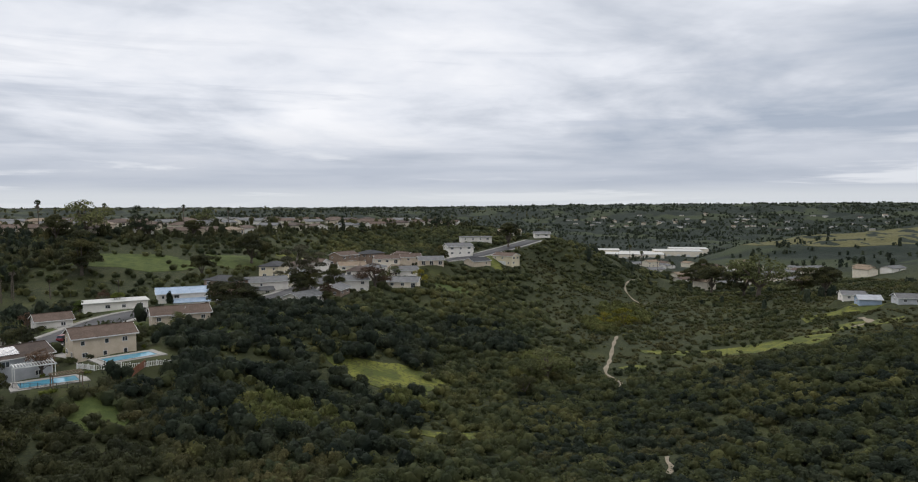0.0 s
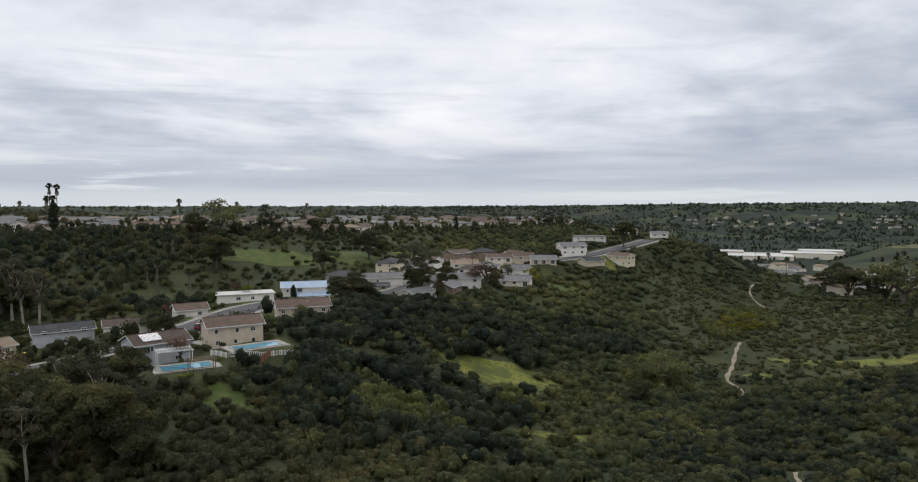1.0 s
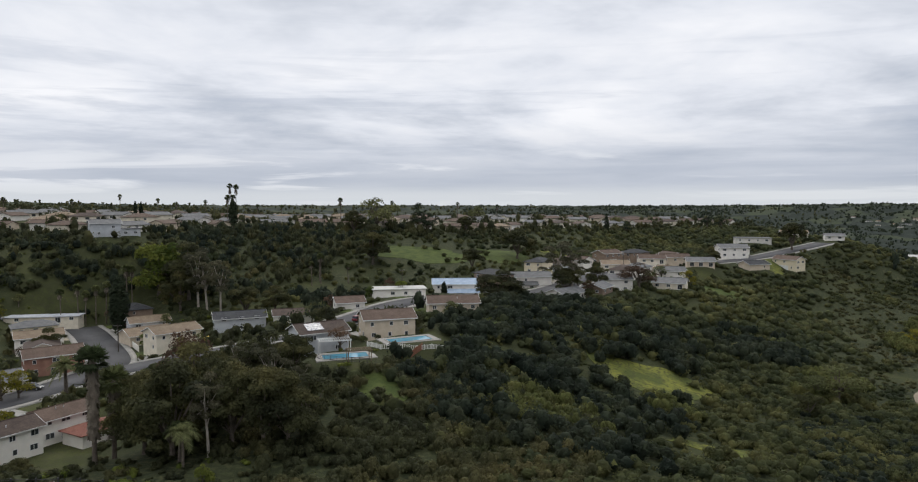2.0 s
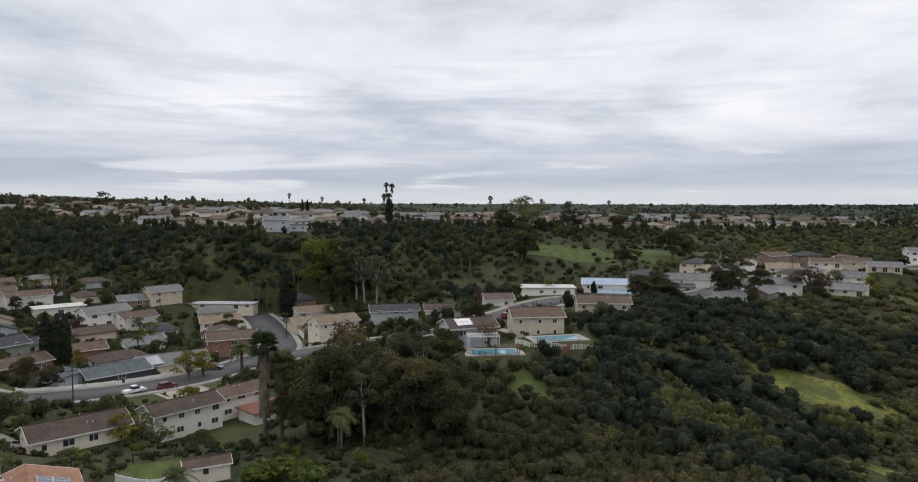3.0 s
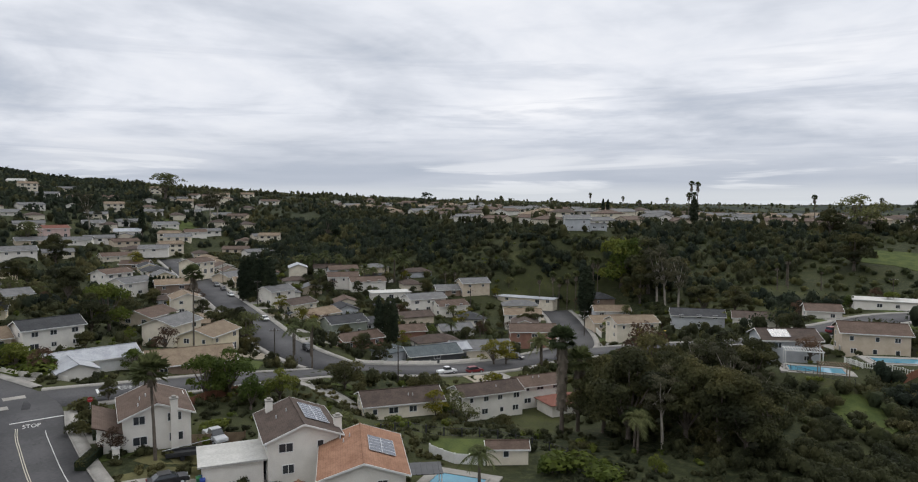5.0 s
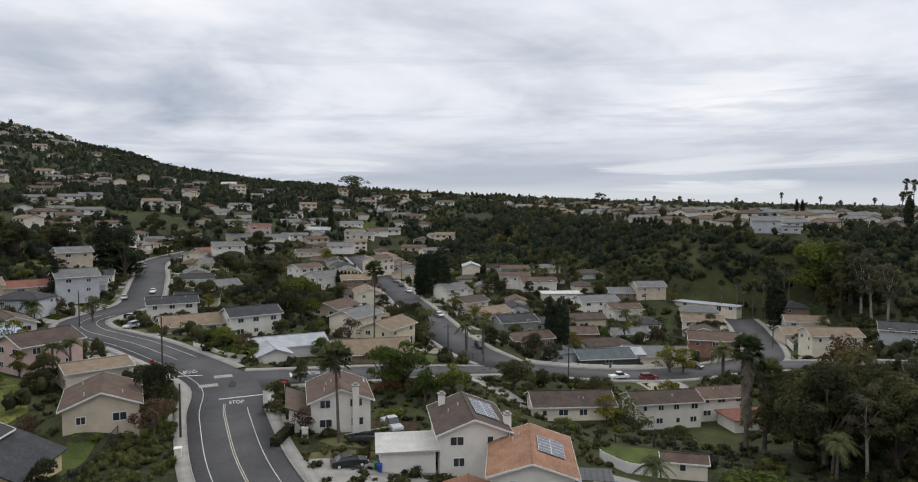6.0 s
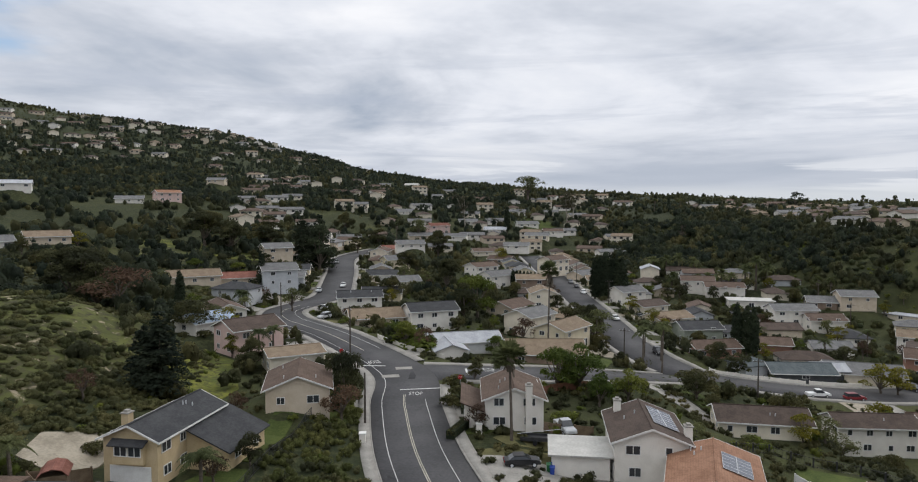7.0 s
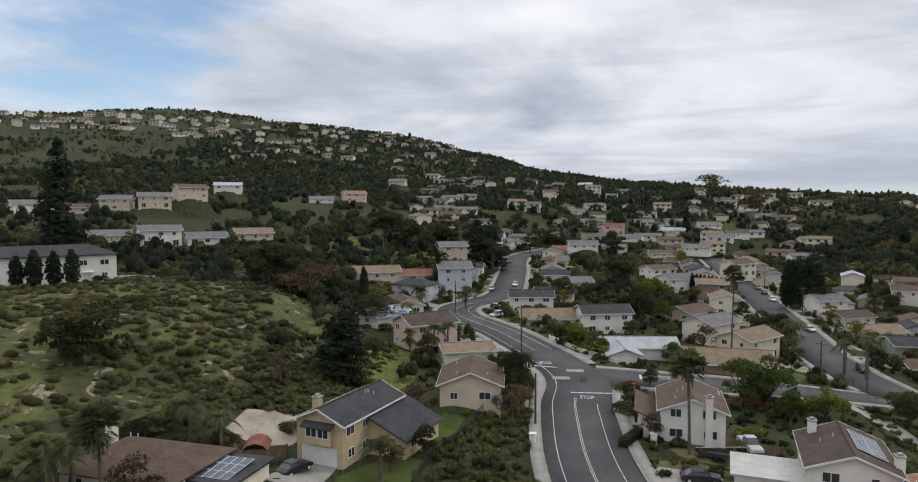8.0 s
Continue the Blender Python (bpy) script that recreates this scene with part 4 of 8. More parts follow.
plot(36.7, 498.6, 6, 16, 9, 1, 'cream', 'tan', 'gable', z=37.1)
plot(58.8, 486.5, 3, 11, 7, 1, 'white', 'grey', 'gable', z=36.2)
# valley houses
plot(185.0, 320.4, -15, 10, 8, 1, 'white', 'grey', 'gable', z=14.5)
plot(182.9, 304.3, -16, 9, 8, 1, 'blue', 'pale', 'gable', z=14.7)
plot(192.7, 292.2, -13, 10, 8, 1, 'grey', 'grey', 'gable', z=16.9)
# the white house on the shelf
plot(-124.1, -117.6, 139, 34, 10, 2, 'white', 'slate', 'hip', h=6.2, label='large white two-storey house with charcoal hip roof on the shelf', z=41.4)
# blue house on the mesa rim
plot(-256.3, 221.8, 57, 12, 8, 2, 'grey', 'grey', 'gable', h=6.0, wing=(10, 0, 8, 6, 3.2, 'flat', 0), label='three-level blue-grey house with white trim on the rim')
# houses under the mountain
plot(-208.4, -165.9, 129, 14, 9, 1, 'cream', 'grey', 'gable', detail=1, z=44.7)
plot(-210.1, -147.3, 135, 13, 9, 2, 'white', 'grey', 'gable', detail=1, z=43.8)
plot(-218.6, -134.9, 131, 13, 9, 1, 'white', 'grey', 'gable', detail=1, z=43.9)
plot(-235.4, -126.2, 128, 13, 9, 1, 'tan', 'tan', 'gable', detail=1, z=44.7)
plot(-254.7, -241.6, 144, 16, 9, 2, 'white', 'grey', 'gable', detail=1, z=52.6)
plot(-267.6, -227.6, 136, 13, 9, 1, 'tan', 'brown', 'gable', detail=1, z=53.7)
plot(-280.5, -219.9, 114, 13, 9, 2, 'tan', 'grey', 'gable', detail=1, z=54.9)
plot(-286.3, -204.1, 126, 14, 9, 2, 'tan', 'grey', 'gable', detail=1, z=56.2)
plot(-303.4, -197.0, 144, 14, 9, 2, 'tan', 'brown', 'gable', detail=1, z=60.4)
plot(-364.4, -212.7, 116, 15, 9, 1, 'white', 'pale', 'gable', detail=1, z=65.8)
plot(-416.2, -177.3, 109, 15, 9, 1, 'white', 'grey', 'gable', detail=1, z=58.3)
plot(-424.0, -158.3, 131, 14, 9, 2, 'pink', 'terra', 'gable', detail=1, z=59.1)
plot(-538.3, -164.0, 92, 13, 9, 1, 'tan', 'grey', 'gable', detail=1, z=73.5)
plot(-501.4, -44.1, 115, 14, 9, 1, 'white', 'grey', 'gable', detail=1, z=41.7)
plot(-703.2, -19.2, 77, 13, 9, 1, 'cream', 'white', 'gable', detail=1, z=74.0)
plot(-721.7, -49.7, 89, 15, 9, 1, 'cream', 'grey', 'gable', detail=1, z=74.5)
plot(-523.1, -20.0, 92, 14, 9, 1, 'white', 'grey', 'gable', detail=1, z=49.5)
plot(-443.5, -5.5, 101, 16, 9, 1, 'tan', 'grey', 'gable', detail=1, z=35.0)
plot(-463.5, 5.4, 110, 14, 9, 2, 'pink', 'red', 'gable', detail=1, z=37.9)
plot(-443.3, 16.1, 78, 16, 9, 1, 'white', 'grey', 'gable', detail=1, z=34.5)
plot(-502.9, 27.8, 92, 13, 9, 1, 'white', 'grey', 'gable', detail=1, z=42.5)
plot(-402.4, 32.5, 101, 15, 9, 1, 'cream', 'brown', 'gable', detail=1, z=27.7)
plot(-381.6, 39.9, 69, 13, 9, 1, 'brown', 'brown', 'gable', detail=1, z=24.8)
plot(-420.4, 53.4, 78, 15, 9, 1, 'white', 'grey', 'gable', detail=1, z=30.0)
plot(-448.3, 70.4, 76, 15, 9, 1, 'cream', 'grey', 'gable', detail=1, z=34.8)
plot(-466.4, 83.7, 85, 13, 9, 1, 'white', 'brown', 'gable', detail=1, z=36.6)
plot(-498.8, 70.4, 97, 15, 9, 1, 'white', 'grey', 'gable', detail=1, z=40.9)
plot(-481.5, 45.8, 80, 15, 9, 1, 'white', 'pale', 'gable', detail=1, z=37.4)

# garden pools on levelled terraces: x, y, turn, length, width, height
POOLS = [(-80.4, 132.2, 40, 10.0, 4.6, 25.4), (-72.2, 148.0, 48, 10.5, 4.4, 26.8), (-80.0, 48.8, 37, 7.0, 4.2, 20.6)]
for px_, py_, pt_, pl_, pw_, pz_ in POOLS:
    PADS.append((px_, py_, pz_ - 0.1, 6.0))
PADS += [(-83.0, 57.5, 20.5, 6.5), (-78.5, 58.0, 20.4, 5.0), (-91.0, 57.0, 20.3, 4.5), (-117.5, 79.0, 12.3, 6.5), (-118.5, 89.0, 12.2, 6.0), (-112.0, 84.0, 12.4, 6.0)]
# further houses on both sides of the streets, wherever a plot is free
fill_rng = random.Random(4)
OPEN_PLOTS = [(-203, -16), (-170, -2), (-173, -43), (-197, -50), (18, 382), (33, 401), (0, 368), (-61, 236), (-51, 259), (-222, -16)]
for street, lo, hi in (("long", -420, -170), ("main", -400, -160), ("close", -222, -170), ("ridge", -75, 20)):
    line_ = ROADS[street]
    tang = np.gradient(line_[:, :2], axis=0)
    tang /= np.linalg.norm(tang, axis=1)[:, None]
    last_ = {}
    for q_, t_ in zip(line_, tang):
        for side_ in (-1, 1):
            if lo < q_[0] < hi and math.dist(q_[:2], last_.get(side_, (9e3, 0))) > 17.5:
                hx, hy = q_[0] - t_[1] * side_ * 17, q_[1] + t_[0] * side_ * 17
                if road_near(hx, hy)[0][0] < 14 or any(math.dist((hx, hy), q) < 9 for q in OPEN_PLOTS):
                    continue
                if plot(round(hx, 1), round(hy, 1), round(math.degrees(math.atan2(t_[1], t_[0]))) + fill_rng.choice((0, 0, 90)), fill_rng.choice((12, 13, 14)), 8.5, fill_rng.choice((1, 1, 2)),
                        fill_rng.choice(("cream", "tan", "white", "yellow", "grey", "brown")), fill_rng.choice(("brown", "grey", "tan", "darkbrown", "slate")), fill_rng.choice(("gable", "gable", "hip")), clear=True, garage="front" if side_ > 0 else "back"):
                    last_[side_] = tuple(q_[:2])

# the block between the long street and the mesa slope is closely built
for i in range(260):
    hx, hy = fill_rng.uniform(-330, -176), fill_rng.uniform(72, 168)
    if hy > 168 - (hx + 330) * -0.05 or road_near(hx, hy)[0][0] < 15 or float(lay(hx, hy)[0]) > 24.5 or len(HOUSES) > 185:
        continue
    plot(round(hx, 1), round(hy, 1), fill_rng.choice((75, 80, 85, 165, 172)), fill_rng.choice((11, 12, 13)), 8.0, fill_rng.choice((1, 1, 1, 2)),
         fill_rng.choice(("white", "cream", "white", "grey", "tan")), fill_rng.choice(("grey", "brown", "darkbrown", "slate", "pale")), fill_rng.choice(("gable", "hip")), clear=True, detail=0)

# ---- the ground: one sheet out to the horizon, finer where the camera passes ----
def far_rings():
    r = [0.0, 6.0, 12.0]
    while r[-1] < 4800:
        r.append(r[-1] + max(1.9, r[-1] * 0.017))
    return np.array(r)


rings = far_rings()
spokes = 760
ang = np.linspace(0, 2 * math.pi, spokes, endpoint=False)
gx = (rings[:, None] * np.cos(ang)[None, :]).ravel()
gy = (rings[:, None] * np.sin(ang)[None, :]).ravel()
gz = ground(gx, gy)
# gullies and hummocks, away from streets and plots
road_d, _ = road_near(gx, gy)
wild = ease(road_d, 14, 40)
for px_, py_, pz_, pr_ in PADS:
    wild *= ease(np.hypot(gx - px_, gy - py_), pr_ + 2, pr_ + 14)
rough_ = np.array([noise.fractal(Vector((a / 60, c / 60, 3.0)), 0.9, 2.0, 4) for a, c in zip(gx, gy)])
dist_ = np.hypot(gx, gy)
gz = gz + wild * rough_ * np.where(dist_ < 600, 1.6, np.clip(dist_ / 600 * 3.0, 0, 14))
nr = len(rings)
i_, j_ = np.meshgrid(np.arange(nr - 1), np.arange(spokes), indexing="ij")
quads = np.stack([i_ * spokes + j_, (i_ + 1) * spokes + j_, (i_ + 1) * spokes + (j_ + 1) % spokes, i_ * spokes + (j_ + 1) % spokes], -1).reshape(-1, 4)
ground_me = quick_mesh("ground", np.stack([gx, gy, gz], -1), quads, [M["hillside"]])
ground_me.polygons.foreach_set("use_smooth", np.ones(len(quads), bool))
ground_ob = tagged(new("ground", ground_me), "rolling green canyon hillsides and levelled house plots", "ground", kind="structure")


def sheet_z(x, y):
    """Height of the ground sheet as built, for things that stand on it."""
    x, y = np.atleast_1d(np.asarray(x, float)), np.atleast_1d(np.asarray(y, float))
    d = np.hypot(x, y)
    a = (np.arctan2(y, x) % (2 * math.pi)) / (2 * math.pi) * spokes
    i = np.clip(np.searchsorted(rings, d) - 1, 0, nr - 2)
    t = (d - rings[i]) / (rings[i + 1] - rings[i])
    j = np.floor(a).astype(int) % spokes
    u = a - np.floor(a)
    z = gz.reshape(nr, spokes)
    k = (j + 1) % spokes
    return (z[i, j] * (1 - u) + z[i, k] * u) * (1 - t) + (z[i + 1, j] * (1 - u) + z[i + 1, k] * u) * t


# ---- streets: carriageway, kerbs, pavements ----
def ribbon(line, lo, hi, lift, thick=0.0):
    """A strip between two offsets from a street's middle, lift above its bed."""
    p = np.asarray(line)
    d = np.gradient(p[:, :2], axis=0)
    d /= np.linalg.norm(d, axis=1)[:, None]
    nrm = np.stack([-d[:, 1], d[:, 0]], -1)
    rows = []
    for off, dz in ((lo, lift - thick), (lo, lift), (hi, lift), (hi, lift - thick)):
        rows.append(np.concatenate([p[:, :2] + nrm * off, p[:, 2:3] + dz], 1))
    k = len(p)
    co_ = np.concatenate(rows)
    q = []
    for r in range(3):
        for i in range(k - 1):
            q.append((r * k + i, r * k + i + 1, (r + 1) * k + i + 1, (r + 1) * k + i))
    return co_, np.array(q)[:, ::-1]


def clear_of_streets(pts, own, need):
    """Which points keep off the carriageways of the other streets."""
    keep = np.ones(len(pts), bool)
    for key, r in ROADS.items():
        if key != own:
            keep &= np.hypot(pts[:, None, 0] - r[None, :, 0], pts[:, None, 1] - r[None, :, 1]).min(1) > need
    return keep


for order, (key, line) in enumerate(ROADS.items()):
    co_, q = ribbon(line, -HALF, HALF, 0.10 + 0.006 * order, 0.35)
    road = tagged(new("road", quick_mesh("road", co_, q, [M["asphalt"]])), "worn grey asphalt street", "road", kind="structure")
    for side in (-1, 1):
        edge = line.copy()
        dd = np.gradient(edge[:, :2], axis=0)
        dd /= np.linalg.norm(dd, axis=1)[:, None]
        mid = edge[:, :2] + np.stack([-dd[:, 1], dd[:, 0]], -1) * side * (HALF + 1.0)
        ok_ = clear_of_streets(mid, key, HALF + 0.6)
        # runs of pavement between the street mouths
        runs, start = [], None
        for i, v in enumerate(list(ok_) + [False]):
            if v and start is None:
                start = i
            if not v and start is not None:
                if i - start > 3:
                    runs.append((start, i))
                start = None
        for s0, s1 in runs:
            a, c = sorted((side * (HALF - 0.02), side * (HALF + 0.16)))
            co_, q = ribbon(line[s0:s1], a, c, 0.26, 0.5)
            tagged(new("kerb", quick_mesh("kerb", co_, q, [M["concrete"]])), "pale concrete kerb along the street", "kerb", kind="structure")
            a, c = sorted((side * (HALF + 0.165), side * (HALF + 1.75)))
            co_, q = ribbon(line[s0:s1], a, c, 0.25, 0.5)
            tagged(new("pavement", quick_mesh("pavement", co_, q, [M["concrete"]])), "pale concrete pavement along the street", "pavement", kind="structure")

# ---- houses ----
house_rng = random.Random(11)
for spec in HOUSES:
    build_house(spec, house_rng)

# ---- plants ----
def leaf_cloud(rng, blobs, count, size, droop=0.0, flat=0.0):
    """Small leaf sprays scattered through the outer shells of blobs (x, y, z, rx, ry, rz): triangles as (n, 3, 3)."""
    blobs = np.asarray(blobs, float)
    vol = (blobs[:, 3] * blobs[:, 4] * blobs[:, 5]) ** (2 / 3)
    pick = rng.choice(len(blobs), count, p=vol / vol.sum())
    d = rng.normal(size=(count, 3))
    d /= np.linalg.norm(d, axis=1)[:, None]
    d[:, 2] = np.where(d[:, 2] < -0.35, -d[:, 2] * 0.7, d[:, 2])
    rad = rng.uniform(0.68, 1.06, count) ** 0.8
    c = blobs[pick, :3] + d * blobs[pick, 3:] * rad[:, None]
    nrm = d + rng.normal(size=(count, 3)) * 0.55
    nrm[:, 2] += 0.35 - flat
    nrm /= np.linalg.norm(nrm, axis=1)[:, None]
    a = np.cross(nrm, rng.normal(size=(count, 3)))
    a /= np.linalg.norm(a, axis=1)[:, None]
    b_ = np.cross(nrm, a)
    s = size * rng.uniform(0.55, 1.35, count)[:, None]
    e = s * rng.uniform(0.55, 0.9, count)[:, None]
    down = np.zeros((count, 3))
    down[:, 2] = -droop * s[:, 0]
    return np.stack([c - a * s - b_ * e * 0.6 + down, c + a * s - b_ * e * 0.6 + down, c + b_ * e * 1.5], 1)


def cloud_mesh(name, sprays, mat):
    n_ = len(sprays)
    k = sprays.shape[1]
    return quick_mesh(name, sprays.reshape(-1, 3), np.arange(n_ * k).reshape(-1, k), [mat])


PLANTS = {}


def broad_tree(seed, h, r, mat, leaves=520, trunk_mat="bark", open_=0.0):
    """A tapered trunk with limbs, and a crown of many clumps with gaps."""
    rng = np.random.default_rng(seed)
    b_ = Builder()
    fork = h * (0.16 + open_ * 0.3)
    b_.tube([(0, 0, -0.6), (0.1, 0, fork * 0.5), (0, 0.1, fork)], [r * 0.085, r * 0.07, r * 0.055])
    blobs = []
    for i in range(9):
        a = i * 2.4 + rng.uniform(-0.4, 0.4)
        q = r * rng.uniform(0.25, 0.72) if i < 8 else 0.0
        z = h * rng.uniform(0.34 + open_ * 0.2, 0.84) if i < 8 else h * 0.86
        z -= q * 0.15
        s = r * rng.uniform(0.34, 0.5)
        p = (q * math.cos(a), q * math.sin(a), z)
        blobs.append((*p, s, s * rng.uniform(0.8, 1.1), s * rng.uniform(0.6, 0.85)))
        b_.tube([(0, 0.1, fork * 0.95), (p[0] * 0.5, p[1] * 0.5, (fork + p[2]) * 0.52), (p[0], p[1], p[2])], [r * 0.04, r * 0.028, r * 0.01], 5)
    for i in range(7):
        a, q = rng.uniform(0, 6.28), r * rng.uniform(0.7, 0.95)
        s = r * rng.uniform(0.14, 0.24)
        blobs.append((q * math.cos(a), q * math.sin(a), h * rng.uniform(0.2 + open_ * 0.5, 0.75), s, s, s * 0.8))
    sp = leaf_cloud(rng, blobs, leaves, 0.022 * r + 0.10)
    return b_.mesh("trunk", M[trunk_mat]), cloud_mesh("crown", sp, M[mat])


def column_tree(seed, h, r, mat, leaves=360, cone=0.0):
    """Cypress or conifer: foliage down to the ground round a straight stem."""
    rng = np.random.default_rng(seed)
    b_ = Builder().tube([(0, 0, -0.5), (0, 0, h * 0.5), (0, 0, h * 0.9)], [0.16 + h * 0.008, 0.12, 0.04])
    blobs = []
    k = 11
    for i in range(k):
        t = (i + 0.6) / k
        rr = r * ((1 - t) ** 0.55 * (0.7 + 0.3 * math.sin(2.2 * t + 0.6)) + 0.05 if cone else math.sin(math.pi * (0.12 + 0.86 * t)) ** 0.55)
        for j in range(5 if cone else 1):
            a = rng.uniform(0, 6.28)
            off = rr * (0.52 if cone else 0.12)
            blobs.append((off * math.cos(a), off * math.sin(a), h * (0.04 + 0.93 * t), rr * (0.62 if cone else 1), rr * (0.62 if cone else 1), h / k * (0.75 if cone else 1.0)))
    sp = leaf_cloud(rng, blobs, leaves, 0.05 * r + 0.14, droop=0.15 if cone else -0.5)
    return b_.mesh("trunk", M["bark"]), cloud_mesh("crown", sp, M[mat])


def eucalyptus(seed, h, r, leaves=460, mat="leaf_euc"):
    """Tall pale trunks that fork high, with separate airy tufts."""
    rng = np.random.default_rng(seed)
    b_ = Builder()
    lean = rng.uniform(-0.06, 0.06, 2) * h
    b_.tube([(0, 0, -0.6), (lean[0] * 0.4, lean[1] * 0.4, h * 0.3), (lean[0], lean[1], h * 0.62)], [h * 0.02, h * 0.016, h * 0.010])
    blobs = []
    for i in range(11):
        a = i * 2.4 + rng.uniform(-0.5, 0.5)
        q = r * rng.uniform(0.2, 0.95)
        z = h * (0.48 + 0.5 * (i / 11)) - q * 0.1
        p = (lean[0] + q * math.cos(a), lean[1] + q * math.sin(a), z)
        s = r * rng.uniform(0.26, 0.42)
        blobs.append((*p, s, s, s * rng.uniform(0.55, 0.9)))
        base = h * rng.uniform(0.34, 0.6)
        b_.tube([(lean[0] * base / h / 0.62, lean[1] * base / h / 0.62, base), ((p[0] + lean[0]) * 0.5, (p[1] + lean[1]) * 0.5, (base + z) * 0.5), p], [h * 0.008, h * 0.006, h * 0.002], 5)
    sp = leaf_cloud(rng, blobs, leaves, 0.022 * r + 0.12, droop=0.5)
    return b_.mesh("trunk", M["pale_bark"]), cloud_mesh("crown", sp, M[mat])


def frond(rng, a, rise, length, width, drop=1.1, pairs=13):
    """One feathered leaf: thin leaflets in pairs along an arching rib."""
    out = []
    ca, sa = math.cos(a), math.sin(a)
    side = np.array((-sa, ca, 0.0))
    def rib(t):
        q = length * t * math.cos(rise) * (1 - 0.12 * t)
        return np.array((q * ca, q * sa, length * (math.sin(rise) * t - drop * 0.5 * t * t)))
    for i in range(pairs):
        t = (i + 0.6) / pairs
        p, q = rib(t - 0.5 / pairs), rib(t + 0.5 / pairs)
        wd = width * math.sin(math.pi * min(0.95, 0.2 + 0.75 * t)) ** 0.7 * rng.uniform(0.85, 1.1)
        for s_ in (-1, 1):
            out.append((p, q, (p + q) / 2 + side * s_ * wd + (q - p) * 1.4 + np.array((0, 0, -0.45 * wd))))
    out.append((rib(0), rib(0) + side * 0.07, rib(0.6)))
    return out


def fan_leaf(rng, a, rise, length, spread_):
    """A fan leaf: a stalk with stiff blades spreading from its end."""
    ca, sa = math.cos(a), math.sin(a)
    fwd = np.array((ca * math.cos(rise), sa * math.cos(rise), math.sin(rise)))
    side = np.array((-sa, ca, 0.0))
    hub = fwd * length * 0.5 + np.array((0, 0, -0.12 * length))
    out = [(np.zeros(3), side * 0.06, hub)]
    for i in range(9):
        b_ = (i - 4) / 4 * 1.25
        d_ = fwd * math.cos(b_) + side * math.sin(b_)
        e_ = np.cross(d_, np.cross(fwd, side)) * 0.13 * length
        out.append((hub, hub + d_ * spread_ * 0.62 + e_, hub + d_ * spread_ * rng.uniform(0.85, 1.1) - np.array((0, 0, 0.22 * spread_ * abs(b_)))))
    return out


def palm(seed, h, kind="fan"):
    """fan: tall and thin with a round head; date: stout with long arching leaves; queen: slim and feathery; skirt: a hanging thatch."""
    rng = np.random.default_rng(seed)
    lean = rng.uniform(-0.03, 0.03, 2) * h
    r0 = {"fan": 0.19, "skirt": 0.34, "date": 0.42, "queen": 0.2}[kind]
    trunk = Builder().tube([(0, 0, -0.5), (lean[0] * 0.3, lean[1] * 0.3, h * 0.4), (lean[0], lean[1], h)], [r0 * 1.25, r0, r0 * 0.8], 8)
    quads_ = []
    n_, ln, wd = {"fan": (46, 2.1, 1.5), "skirt": (46, 1.9, 1.3), "date": (46, 4.0, 0.7), "queen": (24, 3.0, 0.75)}[kind]
    for i in range(n_):
        a = i * 2.39996 + rng.uniform(-0.15, 0.15)
        rise = {"fan": rng.uniform(-0.7, 1.35), "skirt": rng.uniform(-0.6, 1.3), "date": rng.uniform(-0.35, 1.35), "queen": rng.uniform(0.1, 1.3)}[kind]
        quads_ += fan_leaf(rng, a, rise, ln, wd) if kind in ("fan", "skirt") else frond(rng, a, rise, ln * rng.uniform(0.85, 1.1), wd, {"date": 1.0, "queen": 1.35}[kind])
    q = np.array(quads_)
    crown = cloud_mesh("crown", q, M["leaf_palm"])
    skirt = None
    if kind in ("skirt", "fan"):
        low = h * 0.36 if kind == "skirt" else h - 1.5
        dead = []
        k = 620 if kind == "skirt" else 40
        for i in range(k):
            z = low + (h - low) * (i + rng.uniform(0, 1)) / k
            a = rng.uniform(0, 6.28)
            o = np.array((math.cos(a), math.sin(a), 0.0))
            s_ = np.array((-math.sin(a), math.cos(a), 0.0)) * rng.uniform(0.10, 0.26)
            base = np.array((lean[0] * z / h, lean[1] * z / h, z)) + o * r0 * 0.8
            tip = base + o * rng.uniform(0.35, 0.95) + np.array((0, 0, -rng.uniform(0.9, 2.0)))
            dead.append((base - s_ * 0.3, tip - s_, tip + s_, base + s_ * 0.3))
        skirt = cloud_mesh("dead_fronds", np.array(dead), M["thatch"])
    return trunk.mesh("trunk", M["bark"]), crown, skirt, (lean[0], lean[1], h)


